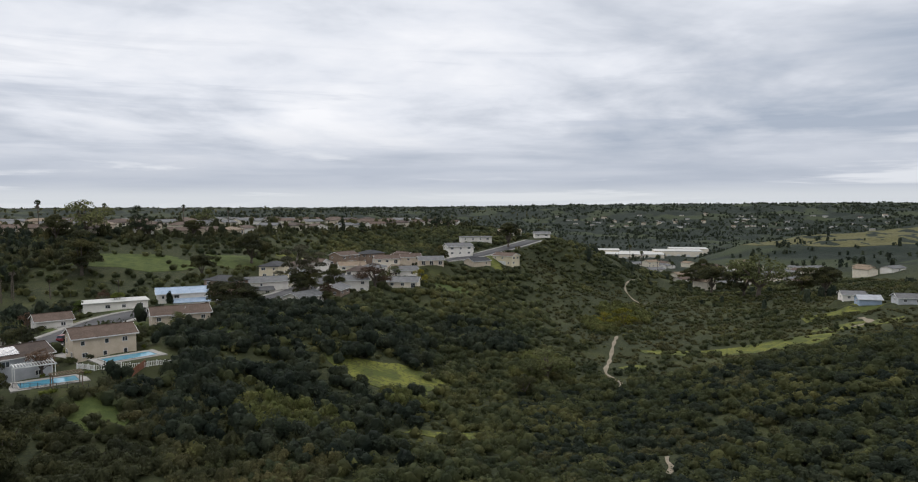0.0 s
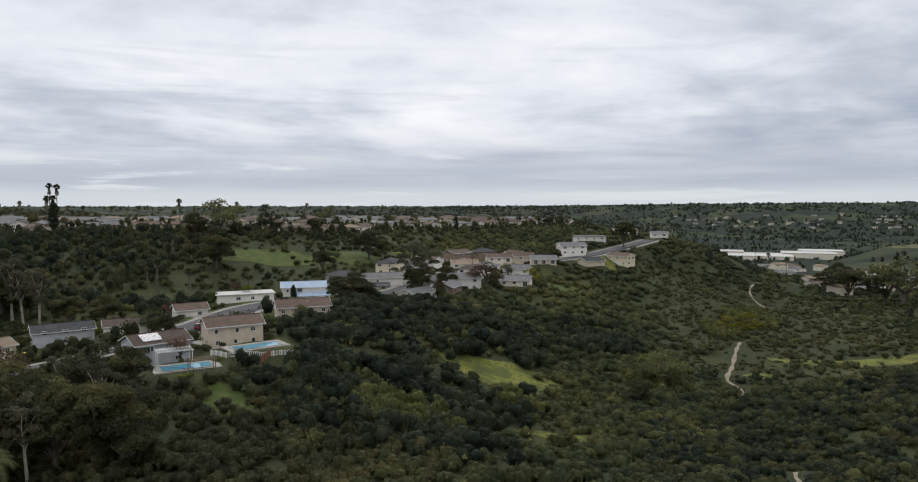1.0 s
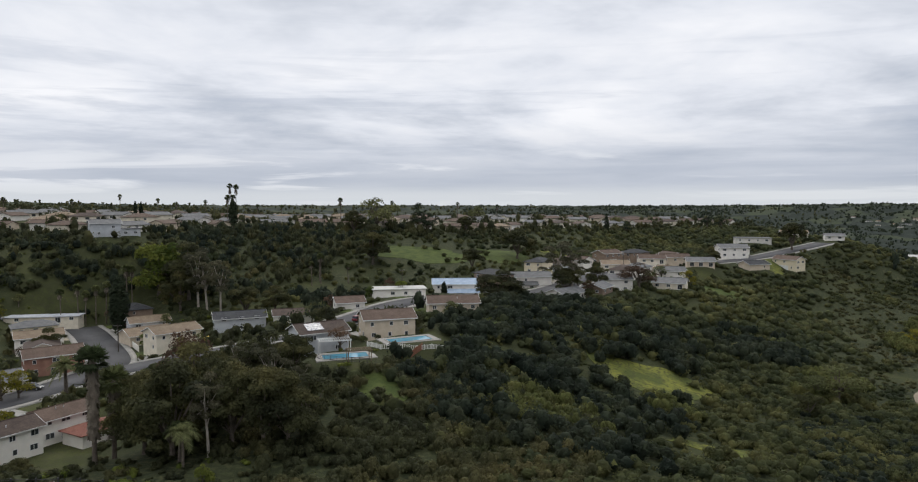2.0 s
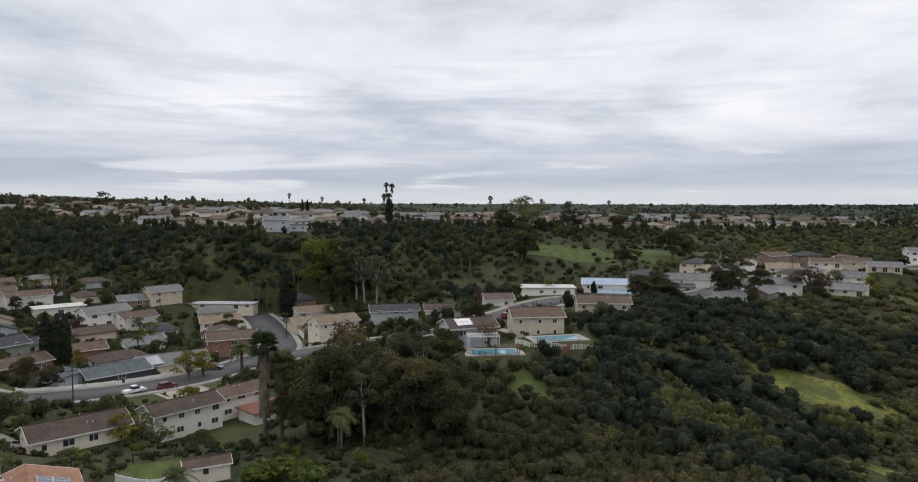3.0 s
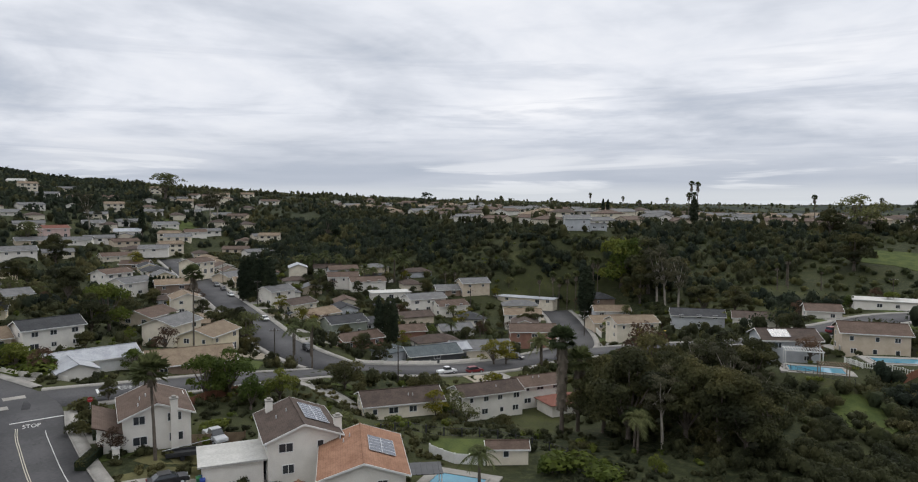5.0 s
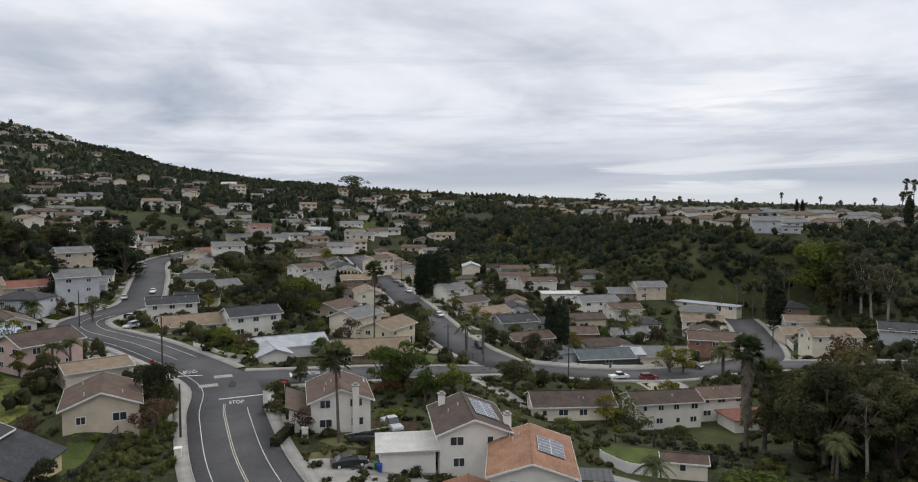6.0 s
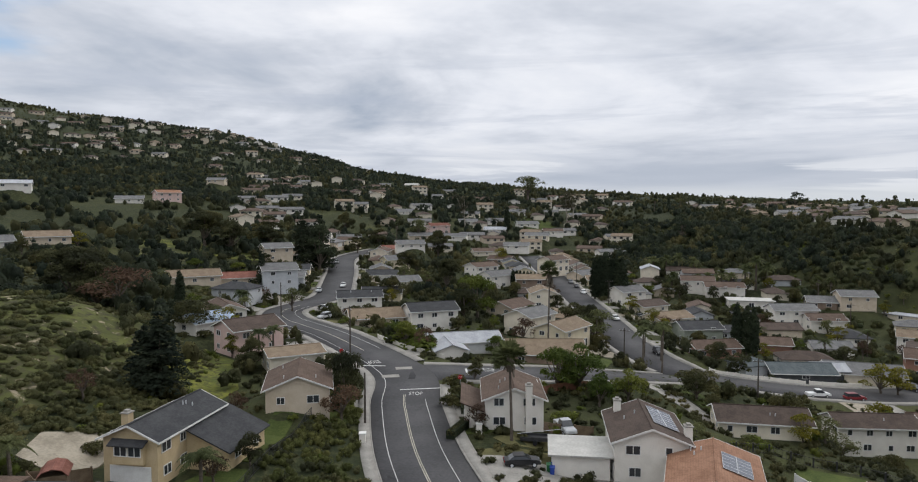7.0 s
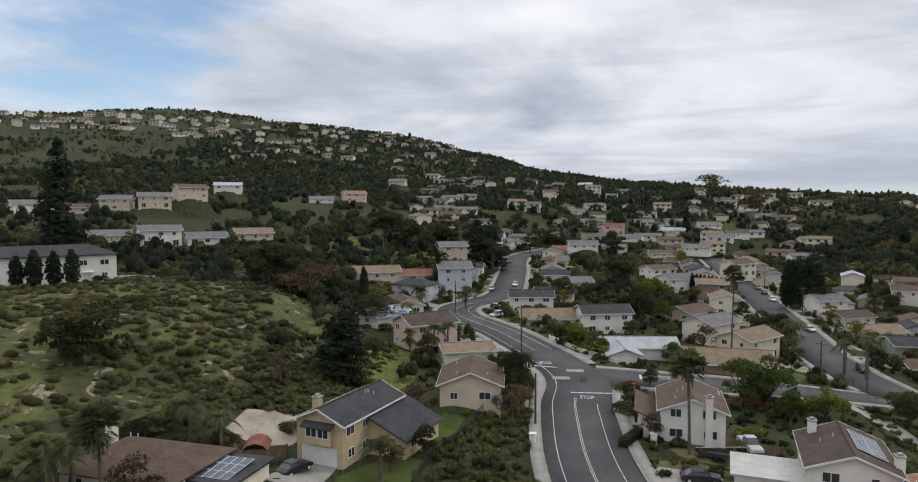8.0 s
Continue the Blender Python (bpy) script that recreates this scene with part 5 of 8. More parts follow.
TREE_KINDS = {
    "oak": ("dark green broadleaf tree with a rounded crown", "tree"),
    "bigoak": ("tall dark green tree with a wide uneven crown", "tree"),
    "bright": ("bright green leafy garden tree", "tree"),
    "olive": ("airy grey-green spreading tree", "tree"),
    "yellowing": ("tree with yellow-green foliage", "tree"),
    "russet": ("tree with thin russet-brown foliage", "tree"),
    "euc": ("tall eucalyptus with a pale bare trunk", "tree"),
    "cypress": ("narrow dark green cypress tree", "cypress"),
    "conifer": ("tall dark conifer with layered branches", "conifer"),
    "pine": ("broad dark green pine tree", "pine"),
    "fan": ("tall thin fan palm with a round head", "palm tree"),
    "skirt": ("fan palm with a skirt of dead fronds", "palm tree"),
    "date": ("stout date palm with arching fronds", "palm tree"),
    "queen": ("slender queen palm with feathery fronds", "palm tree"),
    "shrub": ("rounded dark green garden shrub", "shrub"),
    "yellowshrub": ("yellow-green flowering garden shrub", "shrub"),
    "paleshrub": ("pale grey-green garden shrub", "shrub"),
}


def shrub(seed, r, mat, leaves=420):
    rng = np.random.default_rng(seed)
    blobs = [(rng.uniform(-0.5, 0.5) * r, rng.uniform(-0.5, 0.5) * r, r * rng.uniform(0.35, 0.7), r * 0.55, r * 0.55, r * 0.5) for _ in range(5)]
    stem = Builder().tube([(0, 0, -0.3), (0.05, 0, r * 0.5)], [0.07, 0.04], 5)
    return stem.mesh("trunk", M["bark"]), cloud_mesh("crown", leaf_cloud(rng, blobs, leaves, 0.07 * r + 0.06), M[mat])


def model(kind, v):
    """One of three models of each kind, of unit size class."""
    key = (kind, v)
    if key not in PLANTS:
        s = 100 * v + sum(map(ord, kind))
        PLANTS[key] = {
            "oak": lambda: (*broad_tree(s, 8.0, 4.2, "leaf_tree", 4200), None),
            "bigoak": lambda: (*broad_tree(s, 15.0, 6.4, "leaf_tree", 9500), None),
            "bright": lambda: (*broad_tree(s, 7.0, 3.6, "leaf_bright", 2800), None),
            "olive": lambda: (*broad_tree(s, 7.0, 3.8, "leaf_olive", 1500, open_=0.3), None),
            "yellowing": lambda: (*broad_tree(s, 7.0, 3.4, "leaf_yellow", 1600), None),
            "russet": lambda: (*broad_tree(s, 7.0, 3.6, "leaf_red", 1200, open_=0.3), None),
            "euc": lambda: (*eucalyptus(s, 20.0, 5.0, 3800), None),
            "cypress": lambda: (*column_tree(s, 10.0, 1.2, "leaf_cypress", 3000), None),
            "conifer": lambda: (*column_tree(s, 22.0, 4.2, "leaf_oak", 4200, 1.0), None),
            "pine": lambda: (*broad_tree(s, 13.0, 5.0, "leaf_cypress", 3000), None),
            "fan": lambda: palm(s, 14.0, "fan"),
            "skirt": lambda: palm(s, 13.0, "skirt"),
            "date": lambda: palm(s, 6.0, "date"),
            "queen": lambda: palm(s, 9.0, "queen"),
            "shrub": lambda: (*shrub(s, 1.3, "leaf_tree"), None),
            "yellowshrub": lambda: (*shrub(s, 1.3, "leaf_bright"), None),
            "paleshrub": lambda: (*shrub(s, 1.3, "leaf_olive"), None),
        }[kind]()
    return PLANTS[key]


HEIGHT = {"oak": 8.0, "bigoak": 15.0, "bright": 7.0, "olive": 7.0, "yellowing": 7.0, "russet": 7.0, "euc": 20.0, "cypress": 10.0, "conifer": 22.0, "pine": 13.0, "fan": 15.0, "skirt": 14.0, "date": 8.5, "queen": 11.0, "shrub": 1.7, "yellowshrub": 1.7, "paleshrub": 1.7}
_count = [0]


def tree(kind, x, y, height, spread=1.0, z=None):
    """Plants one tree of a kind at its height; spread widens or narrows it."""
    _count[0] += 1
    kind = "bigoak" if kind == "oak" and height > 9.5 else kind
    trunk, crown, skirt, *top = model(kind, _count[0] % 3)
    k = height / HEIGHT[kind]
    label, cat = TREE_KINDS[kind]
    name = "palm_tree" if cat == "palm tree" else "shrub" if "shrub" in kind else "tree"
    ob = thing(name, x, y, float(sheet_z(x, y)[0]) if z is None else z, (_count[0] * 77) % 360, label, cat)
    if top:
        # palms: the head keeps its size, the trunk its height
        tx, ty, tz = top[0]
        part("trunk", trunk, ob, m=Matrix.Diagonal((1, 1, k, 1)))
        part("crown", crown, ob, m=pose(tx, ty, tz * k) @ Matrix.Diagonal((spread, spread, spread, 1)))
        if skirt:
            part("dead_fronds", skirt, ob, "hanging skirt of dead grey fronds", Matrix.Diagonal((1, 1, k, 1)))
        return ob
    ob.scale = (k * spread, k * spread, k)
    part("trunk", trunk, ob)
    part("crown", crown, ob)
    return ob


# ---- wild scrub: low clumps over canyon and slopes ----
def lobe(rng, cx, cy, cz, rx, ry, rz, sides, rows):
    """An uneven closed dome, the solid heart of a bush: its corners and triangles."""
    phi = np.radians(np.linspace(-48, 62, rows))
    th = np.arange(sides) * 2 * math.pi / sides
    v = [(math.cos(f) * math.cos(t + 0.5 * i), math.cos(f) * math.sin(t + 0.5 * i), math.sin(f)) for i, f in enumerate(phi) for t in th] + [(0, 0, 1)]
    v = np.array(v) * rng.uniform(0.82, 1.12, (len(v), 1)) * np.array((rx, ry, rz)) + np.array((cx, cy, cz))
    f = []
    for i in range(rows - 1):
        for j in range(sides):
            a, b_ = i * sides + j, i * sides + (j + 1) % sides
            f += [(a, b_, b_ + sides), (a, b_ + sides, a + sides)]
    f += [((rows - 1) * sides + j, (rows - 1) * sides + (j + 1) % sides, rows * sides) for j in range(sides)]
    return v, np.array(f)


def clump(rng, leaves, size, lobes):
    """A bush: a few domes grown together under a coat of small leaf sprays."""
    blobs = [(rng.uniform(-0.5, 0.5), rng.uniform(-0.5, 0.5), rng.uniform(0.3, 0.62), *(rng.uniform(0.42, 0.62, 3) * np.array((1, 1, 0.85)))) for _ in range(4)]
    hearts = [(*q[:3], *(0.8 * np.array(q[3:]))) for q in blobs[:lobes]] if lobes > 1 else [(0, 0, 0.42, 0.68, 0.68, 0.50)]
    vs, fs, k = [], [], 0
    for q in hearts:
        v, f = lobe(rng, *q, *((6, 3) if lobes > 1 else (7, 3) if lobes else (6, 2)))
        vs.append(v)
        fs.append(f + k)
        k += len(v)
    lv = leaf_cloud(rng, blobs, leaves, size).reshape(-1, 3)
    return np.concatenate(vs + [lv]), np.concatenate(fs + [np.arange(len(lv)).reshape(-1, 3) + k])


def scrub(name, label, mat, x, y, scale, tall, leaves, size, seed, category="shrub", lobes=3):
    """Scatters clumps of a few shapes at the given places, as one thing that nobody could count."""
    rng = np.random.default_rng(seed)
    shapes = [clump(rng, leaves, size, lobes) for _ in range(7)]
    z = sheet_z(x, y)
    out, tris, base = [], [], 0
    for k in range(7):
        s = np.flatnonzero(np.arange(len(x)) % 7 == k)
        if not len(s):
            continue
        a = rng.uniform(0, 2 * math.pi, len(s))
        ca, sa = np.cos(a)[:, None], np.sin(a)[:, None]
        p, f = shapes[k]
        sc = scale[s][:, None]
        qx = (p[None, :, 0] * ca - p[None, :, 1] * sa) * sc + x[s][:, None]
        qy = (p[None, :, 0] * sa + p[None, :, 1] * ca) * sc + y[s][:, None]
        qz = p[None, :, 2] * sc * tall[s][:, None] + z[s][:, None] - 0.15
        out.append(np.stack([qx, qy, qz], -1).reshape(-1, 3))
        tris.append((f[None] + (base + np.arange(len(s)) * len(p))[:, None, None]).reshape(-1, 3))
        base += len(s) * len(p)
    me = quick_mesh(name, np.concatenate(out), np.concatenate(tris), [mat])
    me.polygons.foreach_set("use_smooth", np.ones(len(me.polygons), bool))
    return tagged(new(name, me), label, category, kind="stuff")

# ---- where the wild scrub and the woods grow ----
def plot_gap(x, y):
    g = np.full(len(x), 1e3)
    for px_, py_, pz_, pr_ in PADS:
        g = np.minimum(g, np.hypot(x - px_, y - py_) - pr_)
    return g


# open grass: middle, half-widths
CLEARINGS = [(-19, 177, 23, 18), (-24, 192, 6, 5), (106, 246, 46, 20), (62, 262, 5, 16), (-66, 122, 7, 8), (-48, 160, 9, 8), (160, 268, 22, 12), (2, 141, 24, 6.5), (-142, 303, 26, 17), (-106, 316, 18, 18), (-78, 352, 16, 12), (-52, 404, 14, 10),
             (-62, 174, 7, 7), (-58, 204, 8, 8), (57, 219, 9, 9), (-4, 322, 17, 18), (18, 385, 9, 16), (173, 302, 24, 10), (-14, 126, 6, 4), (38, 119, 4, 5)]


# kept lawns, where nothing sows itself
LAWN_SPOTS = [(-150, -44, 6), (-140, -36, 5), (-73, -24, 6), (-80, -22, 5), (-88, -20.5, 3.2), (-94, -19.3, 3.2), (-99, -18.6, 3), (-92, 57, 5), (-80, 57, 5), (-155, 39, 6), (-85, -41, 5.5),
    (-229, 178, 5), (-224, 184, 6), (-220, 190, 6), (-214, 196, 6), (-282, 136, 6), (-287, 126, 6), (-280, 141, 6), (-290, 117, 6), (-294, 106, 6), (-257, 151, 6), (-250, 163, 6), (-163, 246, 7), (-149, 249, 6)]


def in_clearing(x, y):
    c_ = np.zeros(len(x), bool)
    for cx, cy, r_ in LAWN_SPOTS:
        c_ |= np.hypot(x - cx, y - cy) < r_
    for cx, cy, rx, ry in CLEARINGS:
        c_ |= ((x - cx) / rx) ** 2 + ((y - cy) / ry) ** 2 < 0.45 + 0.5 * np.sin(x * 0.9) * np.sin(y * 0.8)
    c_ |= np.hypot(x[:, None] - trail_pts[None, :, 0], y[:, None] - trail_pts[None, :, 1]).min(1) < 1.9
    return c_


# trodden paths in the canyon
TRAILS = [[(44, 186, 0), (47, 197, 0), (46, 212, 0), (51, 231, 0), (58, 256, 0), (66, 284, 0)], [(112, 395, 0), (104, 425, 0), (116, 455, 0), (128, 480, 0)], [(33, 107, 0), (35.5, 112, 0), (36.5, 118, 0), (38, 123, 0)], [(150, 258, 0), (162, 268, 0), (168, 284, 0)]]
TRAIL_LINES = [glide(t_, 2.0) for t_ in TRAILS]
trail_pts = np.concatenate(TRAIL_LINES)[:, :2]
rng = np.random.default_rng(5)


def patchy(x, y, size, seed):
    return np.array([noise.noise(Vector((a / size, c_ / size, seed))) for a, c_ in zip(x, y)])


def wild_places(x0, x1, y0, y1, count, thin, gap=5.0, seed=1.0, size=45.0, kerb=5.0):
    x, y = rng.uniform(x0, x1, count), rng.uniform(y0, y1, count)
    keep = (road_near(x, y)[0] > HALF + kerb) & (plot_gap(x, y) > gap) & ~in_clearing(x, y) & (np.hypot(x, y) > 40)
    x, y = x[keep], y[keep]
    keep = patchy(x, y, size, seed) + rng.uniform(-0.25, 0.25, len(x)) > thin
    return x[keep], y[keep]


def cover(name, label, mat, places, lo, hi, leaves, size, seed, tall=(0.8, 1.25), category="shrub", lobes=3):
    x, y = places
    scrub(name, label, M[mat], x, y, rng.uniform(lo, hi, len(x)), rng.uniform(*tall, len(x)), leaves, size, seed, category, lobes)


def near_any(x, y, spots):
    """Which points lie in one of the ellipses (middle, half-widths)."""
    k = np.zeros(len(x), bool)
    for cx, cy, rx, ry in spots:
        k |= ((x - cx) / rx) ** 2 + ((y - cy) / ry) ** 2 < 0.7 + 0.3 * np.sin(x * 0.5) * np.sin(y * 0.6)
    return k


# the canyon: live oaks crowd its western side, willows follow the floor, sage and low brush lie between
WILLOWS = [(-33, 133, 16, 9), (28, 222, 9, 13), (20, 205, 7, 8), (84, 345, 14, 22), (62, 300, 8, 12), (-12, 160, 8, 6), (66, 318, 10, 10)]
x, y = wild_places(-85, 270, 40, 600, 17000, -0.75)
keep = (y > -1.05 * x + 62) & ~((x < -58) & (y < 92)) & (lay(x, y) < 40)
x, y = x[keep], y[keep]
d_ = np.hypot(x, y)
drift = patchy(x, y, 28.0, 9.0) + rng.uniform(-0.15, 0.15, len(x))
willow = near_any(x, y, WILLOWS)
oaks = ~willow & (((x < -8) & (y > 112) & (y < 235) & (x > -75)) | near_any(x, y, [(6, 245, 16, 26)]))
floor_ = ~willow & ~oaks & (x > 40) & (y > 195) & (y < 440)
slope_ = ~willow & ~oaks & ~floor_ & (y > 235)
low_ = ~(willow | oaks | floor_ | slope_)
one = lambda sel: (x[sel], y[sel])
cover("live_oaks", "dark rounded live oaks crowding the canyon side", "leaf_oak", one(oaks), 1.8, 4.0, 120, 0.08, 43, (0.95, 1.35), "trees")
cover("willow_scrub", "pale yellow-green feathery willows along the canyon floor", "leaf_willow", one(willow), 1.6, 3.2, 120, 0.085, 45, (0.9, 1.4))
wx, wy = wild_places(-55, 105, 115, 375, 9000, -0.9, 3.0, 37.0, 30)
sel_ = near_any(wx, wy, WILLOWS)
cover("willow_scrub", "feathery yellow-green willows by the dry stream", "leaf_willow", (wx[sel_], wy[sel_]), 1.4, 2.8, 90, 0.09, 46, (1.0, 1.6))
cover("chaparral", "dark chaparral in clumps on the spur", "leaf_scrub", one(slope_ & (drift > -0.3)), 1.5, 3.3, 42, 0.11, 3, (0.7, 1.1), "shrub", 1)
cover("sagebrush", "low olive sagebrush over the canyon floor", "leaf_sage", one(floor_ & (drift > -0.02)), 1.0, 2.2, 44, 0.12, 13, (0.6, 0.9), "shrub", 2)
cover("chaparral", "scattered dark bushes on the canyon floor", "leaf_scrub", one(floor_ & (drift < -0.05)), 1.2, 2.7, 54, 0.11, 14, (0.7, 1.1), "shrub", 2)
cover("chaparral", "dense dark green chaparral over the canyon", "leaf_scrub", one(low_ & (drift < 0.22)), 1.4, 3.1, 100, 0.085, 15, (0.75, 1.15))
cover("sagebrush", "paler olive sagebrush drifts in the canyon", "leaf_sage", one(low_ & (drift >= 0.22)), 1.2, 2.6, 90, 0.085, 16, (0.7, 1.0))
x, y = wild_places(15, 150, 55, 185, 2300, -0.9, 4.0, 31.0, 30)
cover("chaparral", "thick dark brush on the near slope", "leaf_oak", (x, y), 1.2, 2.7, 90, 0.085, 33, (0.7, 1.05))
x, y = wild_places(-60, 170, 60, 260, 9000, -0.9, 3.0, 35.0, 30)
keep = (y > -1.05 * x + 62) & ~((x > 45) & (y > 200)) & ~near_any(x, y, [(-19, 177, 17, 14), (2, 141, 16, 4)])
cover("low_brush", "low brush that fills the gaps in the chaparral", "leaf_scrub", (x[keep], y[keep]), 0.6, 1.5, 22, 0.14, 34, (0.6, 1.0), "shrub", 1)
x, y = wild_places(-75, 70, 225, 490, 900, -0.6, 1.5, 36.0, 30, 2.4)
keep = road_near(x, y)[0] < 34
cover("garden_trees", "garden trees and bushes along the ridge road", "leaf_wood", (x[keep], y[keep]), 1.0, 2.6, 60, 0.11, 35, (0.9, 1.5), "trees", 2)
# behind the near gardens down to the grove
x, y = wild_places(-105, -20, 45, 135, 1300, -0.6, 4.0, 1.0)
keep = ~((x < -64) & (y < 84)) & (y > -1.05 * x - 8)
x, y = x[keep], y[keep]
cover("chaparral", "mixed bushes behind the gardens", "leaf_wood", (x, y), 1.1, 2.5, 160, 0.085, 23, (0.9, 1.5))
# slope below the mesa: scrub and crowded trees
x, y = wild_places(-480, 30, 105, 560, 9500, -0.6, 5.0, 2.0)
keep = lay(x, y) < 44.5
cover("chaparral", "dark scrub on the slope below the mesa", "leaf_scrub", (x[keep], y[keep]), 1.2, 2.6, 18, 0.17, 4, (0.9, 1.4), "shrub", 1)
x, y = wild_places(-520, -90, 105, 420, 6200, -0.5, 6.0, 4.0, 60)
keep = (lay(x, y) < 45) & (lay(x, y) > 21) & ~((x > -172) & (y > 232))
x, y = x[keep], y[keep]
oak_ = patchy(x, y, 38.0, 61.0) + rng.uniform(-0.2, 0.2, len(x)) > -0.06
cover("woodland", "crowded dark oaks on the slope below the mesa", "leaf_oak", (x[oak_], y[oak_]), 2.0, 4.2, 70, 0.10, 5, (1.0, 1.8), "trees", 2)
cover("woodland", "olive-brown trees on the slope below the mesa", "leaf_wood", (x[~oak_], y[~oak_]), 1.8, 3.8, 70, 0.10, 55, (1.1, 1.9), "trees", 2)
# the bank by the shelf: grass with bushes
x, y = wild_places(-215, -40, -135, -38, 7000, -0.1, 3.0, 6.0, 16)
cover("chaparral", "mixed green and brown bushes over the grassy bank", "leaf_bank", (x, y), 0.45, 1.5, 46, 0.115, 6, (0.6, 1.0), "shrub", 1)
x, y = wild_places(-240, -40, -140, -38, 5000, -0.05, 5.0, 7.0, 20)
cover("sagebrush", "low olive brush on the grassy bank", "leaf_sage", (x, y), 0.4, 1.2, 50, 0.11, 16, (0.6, 0.9), "shrub", 1)
x, y = wild_places(-182, -80, -97, -50, 900, 0.08, 3.0, 52.0, 14)
cover("chaparral", "dark brush clumps on the upper bank", "leaf_scrub", (x, y), 0.7, 2.0, 90, 0.09, 51, (0.7, 1.1))
x, y = wild_places(-112, -84, -54, -36, 330, -0.9, 1.0, 53.0, 14)
cover("chaparral", "dry brown brush at the foot of the bank", "leaf_bank", (x, y), 0.6, 1.4, 120, 0.09, 52, (0.7, 1.1))
x, y = wild_places(-340, -140, -130, -14, 1100, -0.05, 3.0, 54.0, 30)
keep = (np.hypot(x, y) > 165) & (road_near(x, y)[0] > 24)
cover("woodland", "dark trees on the slope behind the upper houses", "leaf_oak", (x[keep], y[keep]), 1.6, 3.4, 110, 0.085, 53, (1.0, 1.7), "trees")
# woods under the mountain and among the far streets
x, y = wild_places(-680, -150, -420, 265, 8500, -0.2, 5.0, 8.0, 50)
keep = (np.hypot(x, y) > 185) & ((y < 150) | (x < -385)) & ~((x > -420) & (y > -75) & (plot_gap(x, y) < 9)) & ~near_any(x, y, [(-262, -104, 26, 18), (-470, -60, 30, 30), (-500, 80, 40, 14)])
x, y = x[keep], y[keep]
oak_ = patchy(x, y, 45.0, 71.0) + rng.uniform(-0.2, 0.2, len(x)) > 0.0
cover("woodland", "dark trees round the far streets", "leaf_oak", (x[oak_], y[oak_]), 1.8, 3.8, 34, 0.14, 7, (1.1, 1.9), "trees", 1)
cover("woodland", "olive and brown trees round the far streets", "leaf_wood", (x[~oak_], y[~oak_]), 1.6, 3.6, 34, 0.14, 77, (1.0, 1.8), "trees", 1)
x, y = wild_places(-430, -150, -60, 150, 3600, -0.4, 1.0, 3.0, 40, 2.6)
cover("garden_bushes", "mixed garden bushes between the houses", "leaf_wood", (x, y), 0.8, 2.2, 50, 0.115, 17, (0.9, 1.6), "shrub", 2)
x, y = wild_places(-430, -110, -60, 190, 1500, -0.1, 0.8, 14.0, 30, 3.4)
cover("garden_trees", "dark garden trees between the houses", "leaf_wood", (x, y), 1.3, 2.9, 90, 0.09, 19, (1.1, 1.8), "trees")
x, y = wild_places(-430, -60, -45, 200, 1300, -0.15, 1.0, 13.0, 40, 2.6)
cover("garden_bushes", "bright green garden bushes between the houses", "leaf_bright", (x, y), 0.7, 1.6, 80, 0.10, 18, (0.8, 1.3), "shrub", 2)
# the mountain flank: low scrub, and trees between the terraces
x, y = wild_places(-1250, -330, -950, 150, 17000, -0.3, 4.0, 5.0, 60)
keep = (np.hypot(x, y) > 480)
x, y = x[keep], y[keep]
big_ = (patchy(x, y, 80.0, 83.0) + rng.uniform(-0.3, 0.3, len(x)) > 0.0) & (lay(x, y) > 60)
cover("woodland", "low grey-green scrub over the mountain flank", "leaf_sage", (x[~big_], y[~big_]), 1.2, 2.8, 5, 0.28, 8, (0.5, 0.9), "shrub", 0)
cover("woodland", "garden trees between the terraces on the mountain", "leaf_wood", (x[big_], y[big_]), 1.6, 3.6, 7, 0.28, 88, (0.9, 1.7), "trees", 0)
x, y = wild_places(-1000, -470, -430, 80, 5200, -0.55, 3.0, 38.0, 60)
keep = np.hypot(x, y) > 500
cover("woodland", "dark woods on the lower mountain flank", "leaf_oak", (x[keep], y[keep]), 1.9, 4.2, 8, 0.25, 91, (0.9, 1.6), "trees", 0)
# trees along the skyline of the mountain
crest_ = glide(LANDFORMS[[i for i, l_ in enumerate(LANDFORMS) if l_[0][:2] == (-700, -980)][0]], 4.0)
pick_ = rng.integers(0, len(crest_), 420)
cover("skyline_trees", "dark trees along the mountain's skyline", "leaf_oak", (crest_[pick_, 0] + rng.normal(0, 18, 420), crest_[pick_, 1] + rng.normal(0, 18, 420)), 1.6, 4.2, 30, 0.16, 89, (1.0, 2.2), "trees", 1)
a_ = np.radians(rng.uniform(62, 100, 260))
r_ = rng.uniform(640, 900, 260)
cover("skyline_trees", "tall dark trees on the skyline beyond the houses", "leaf_wood", (-np.sin(a_) * r_, np.cos(a_) * r_), 1.6, 3.4, 40, 0.14, 90, (1.3, 3.0), "trees", 2)
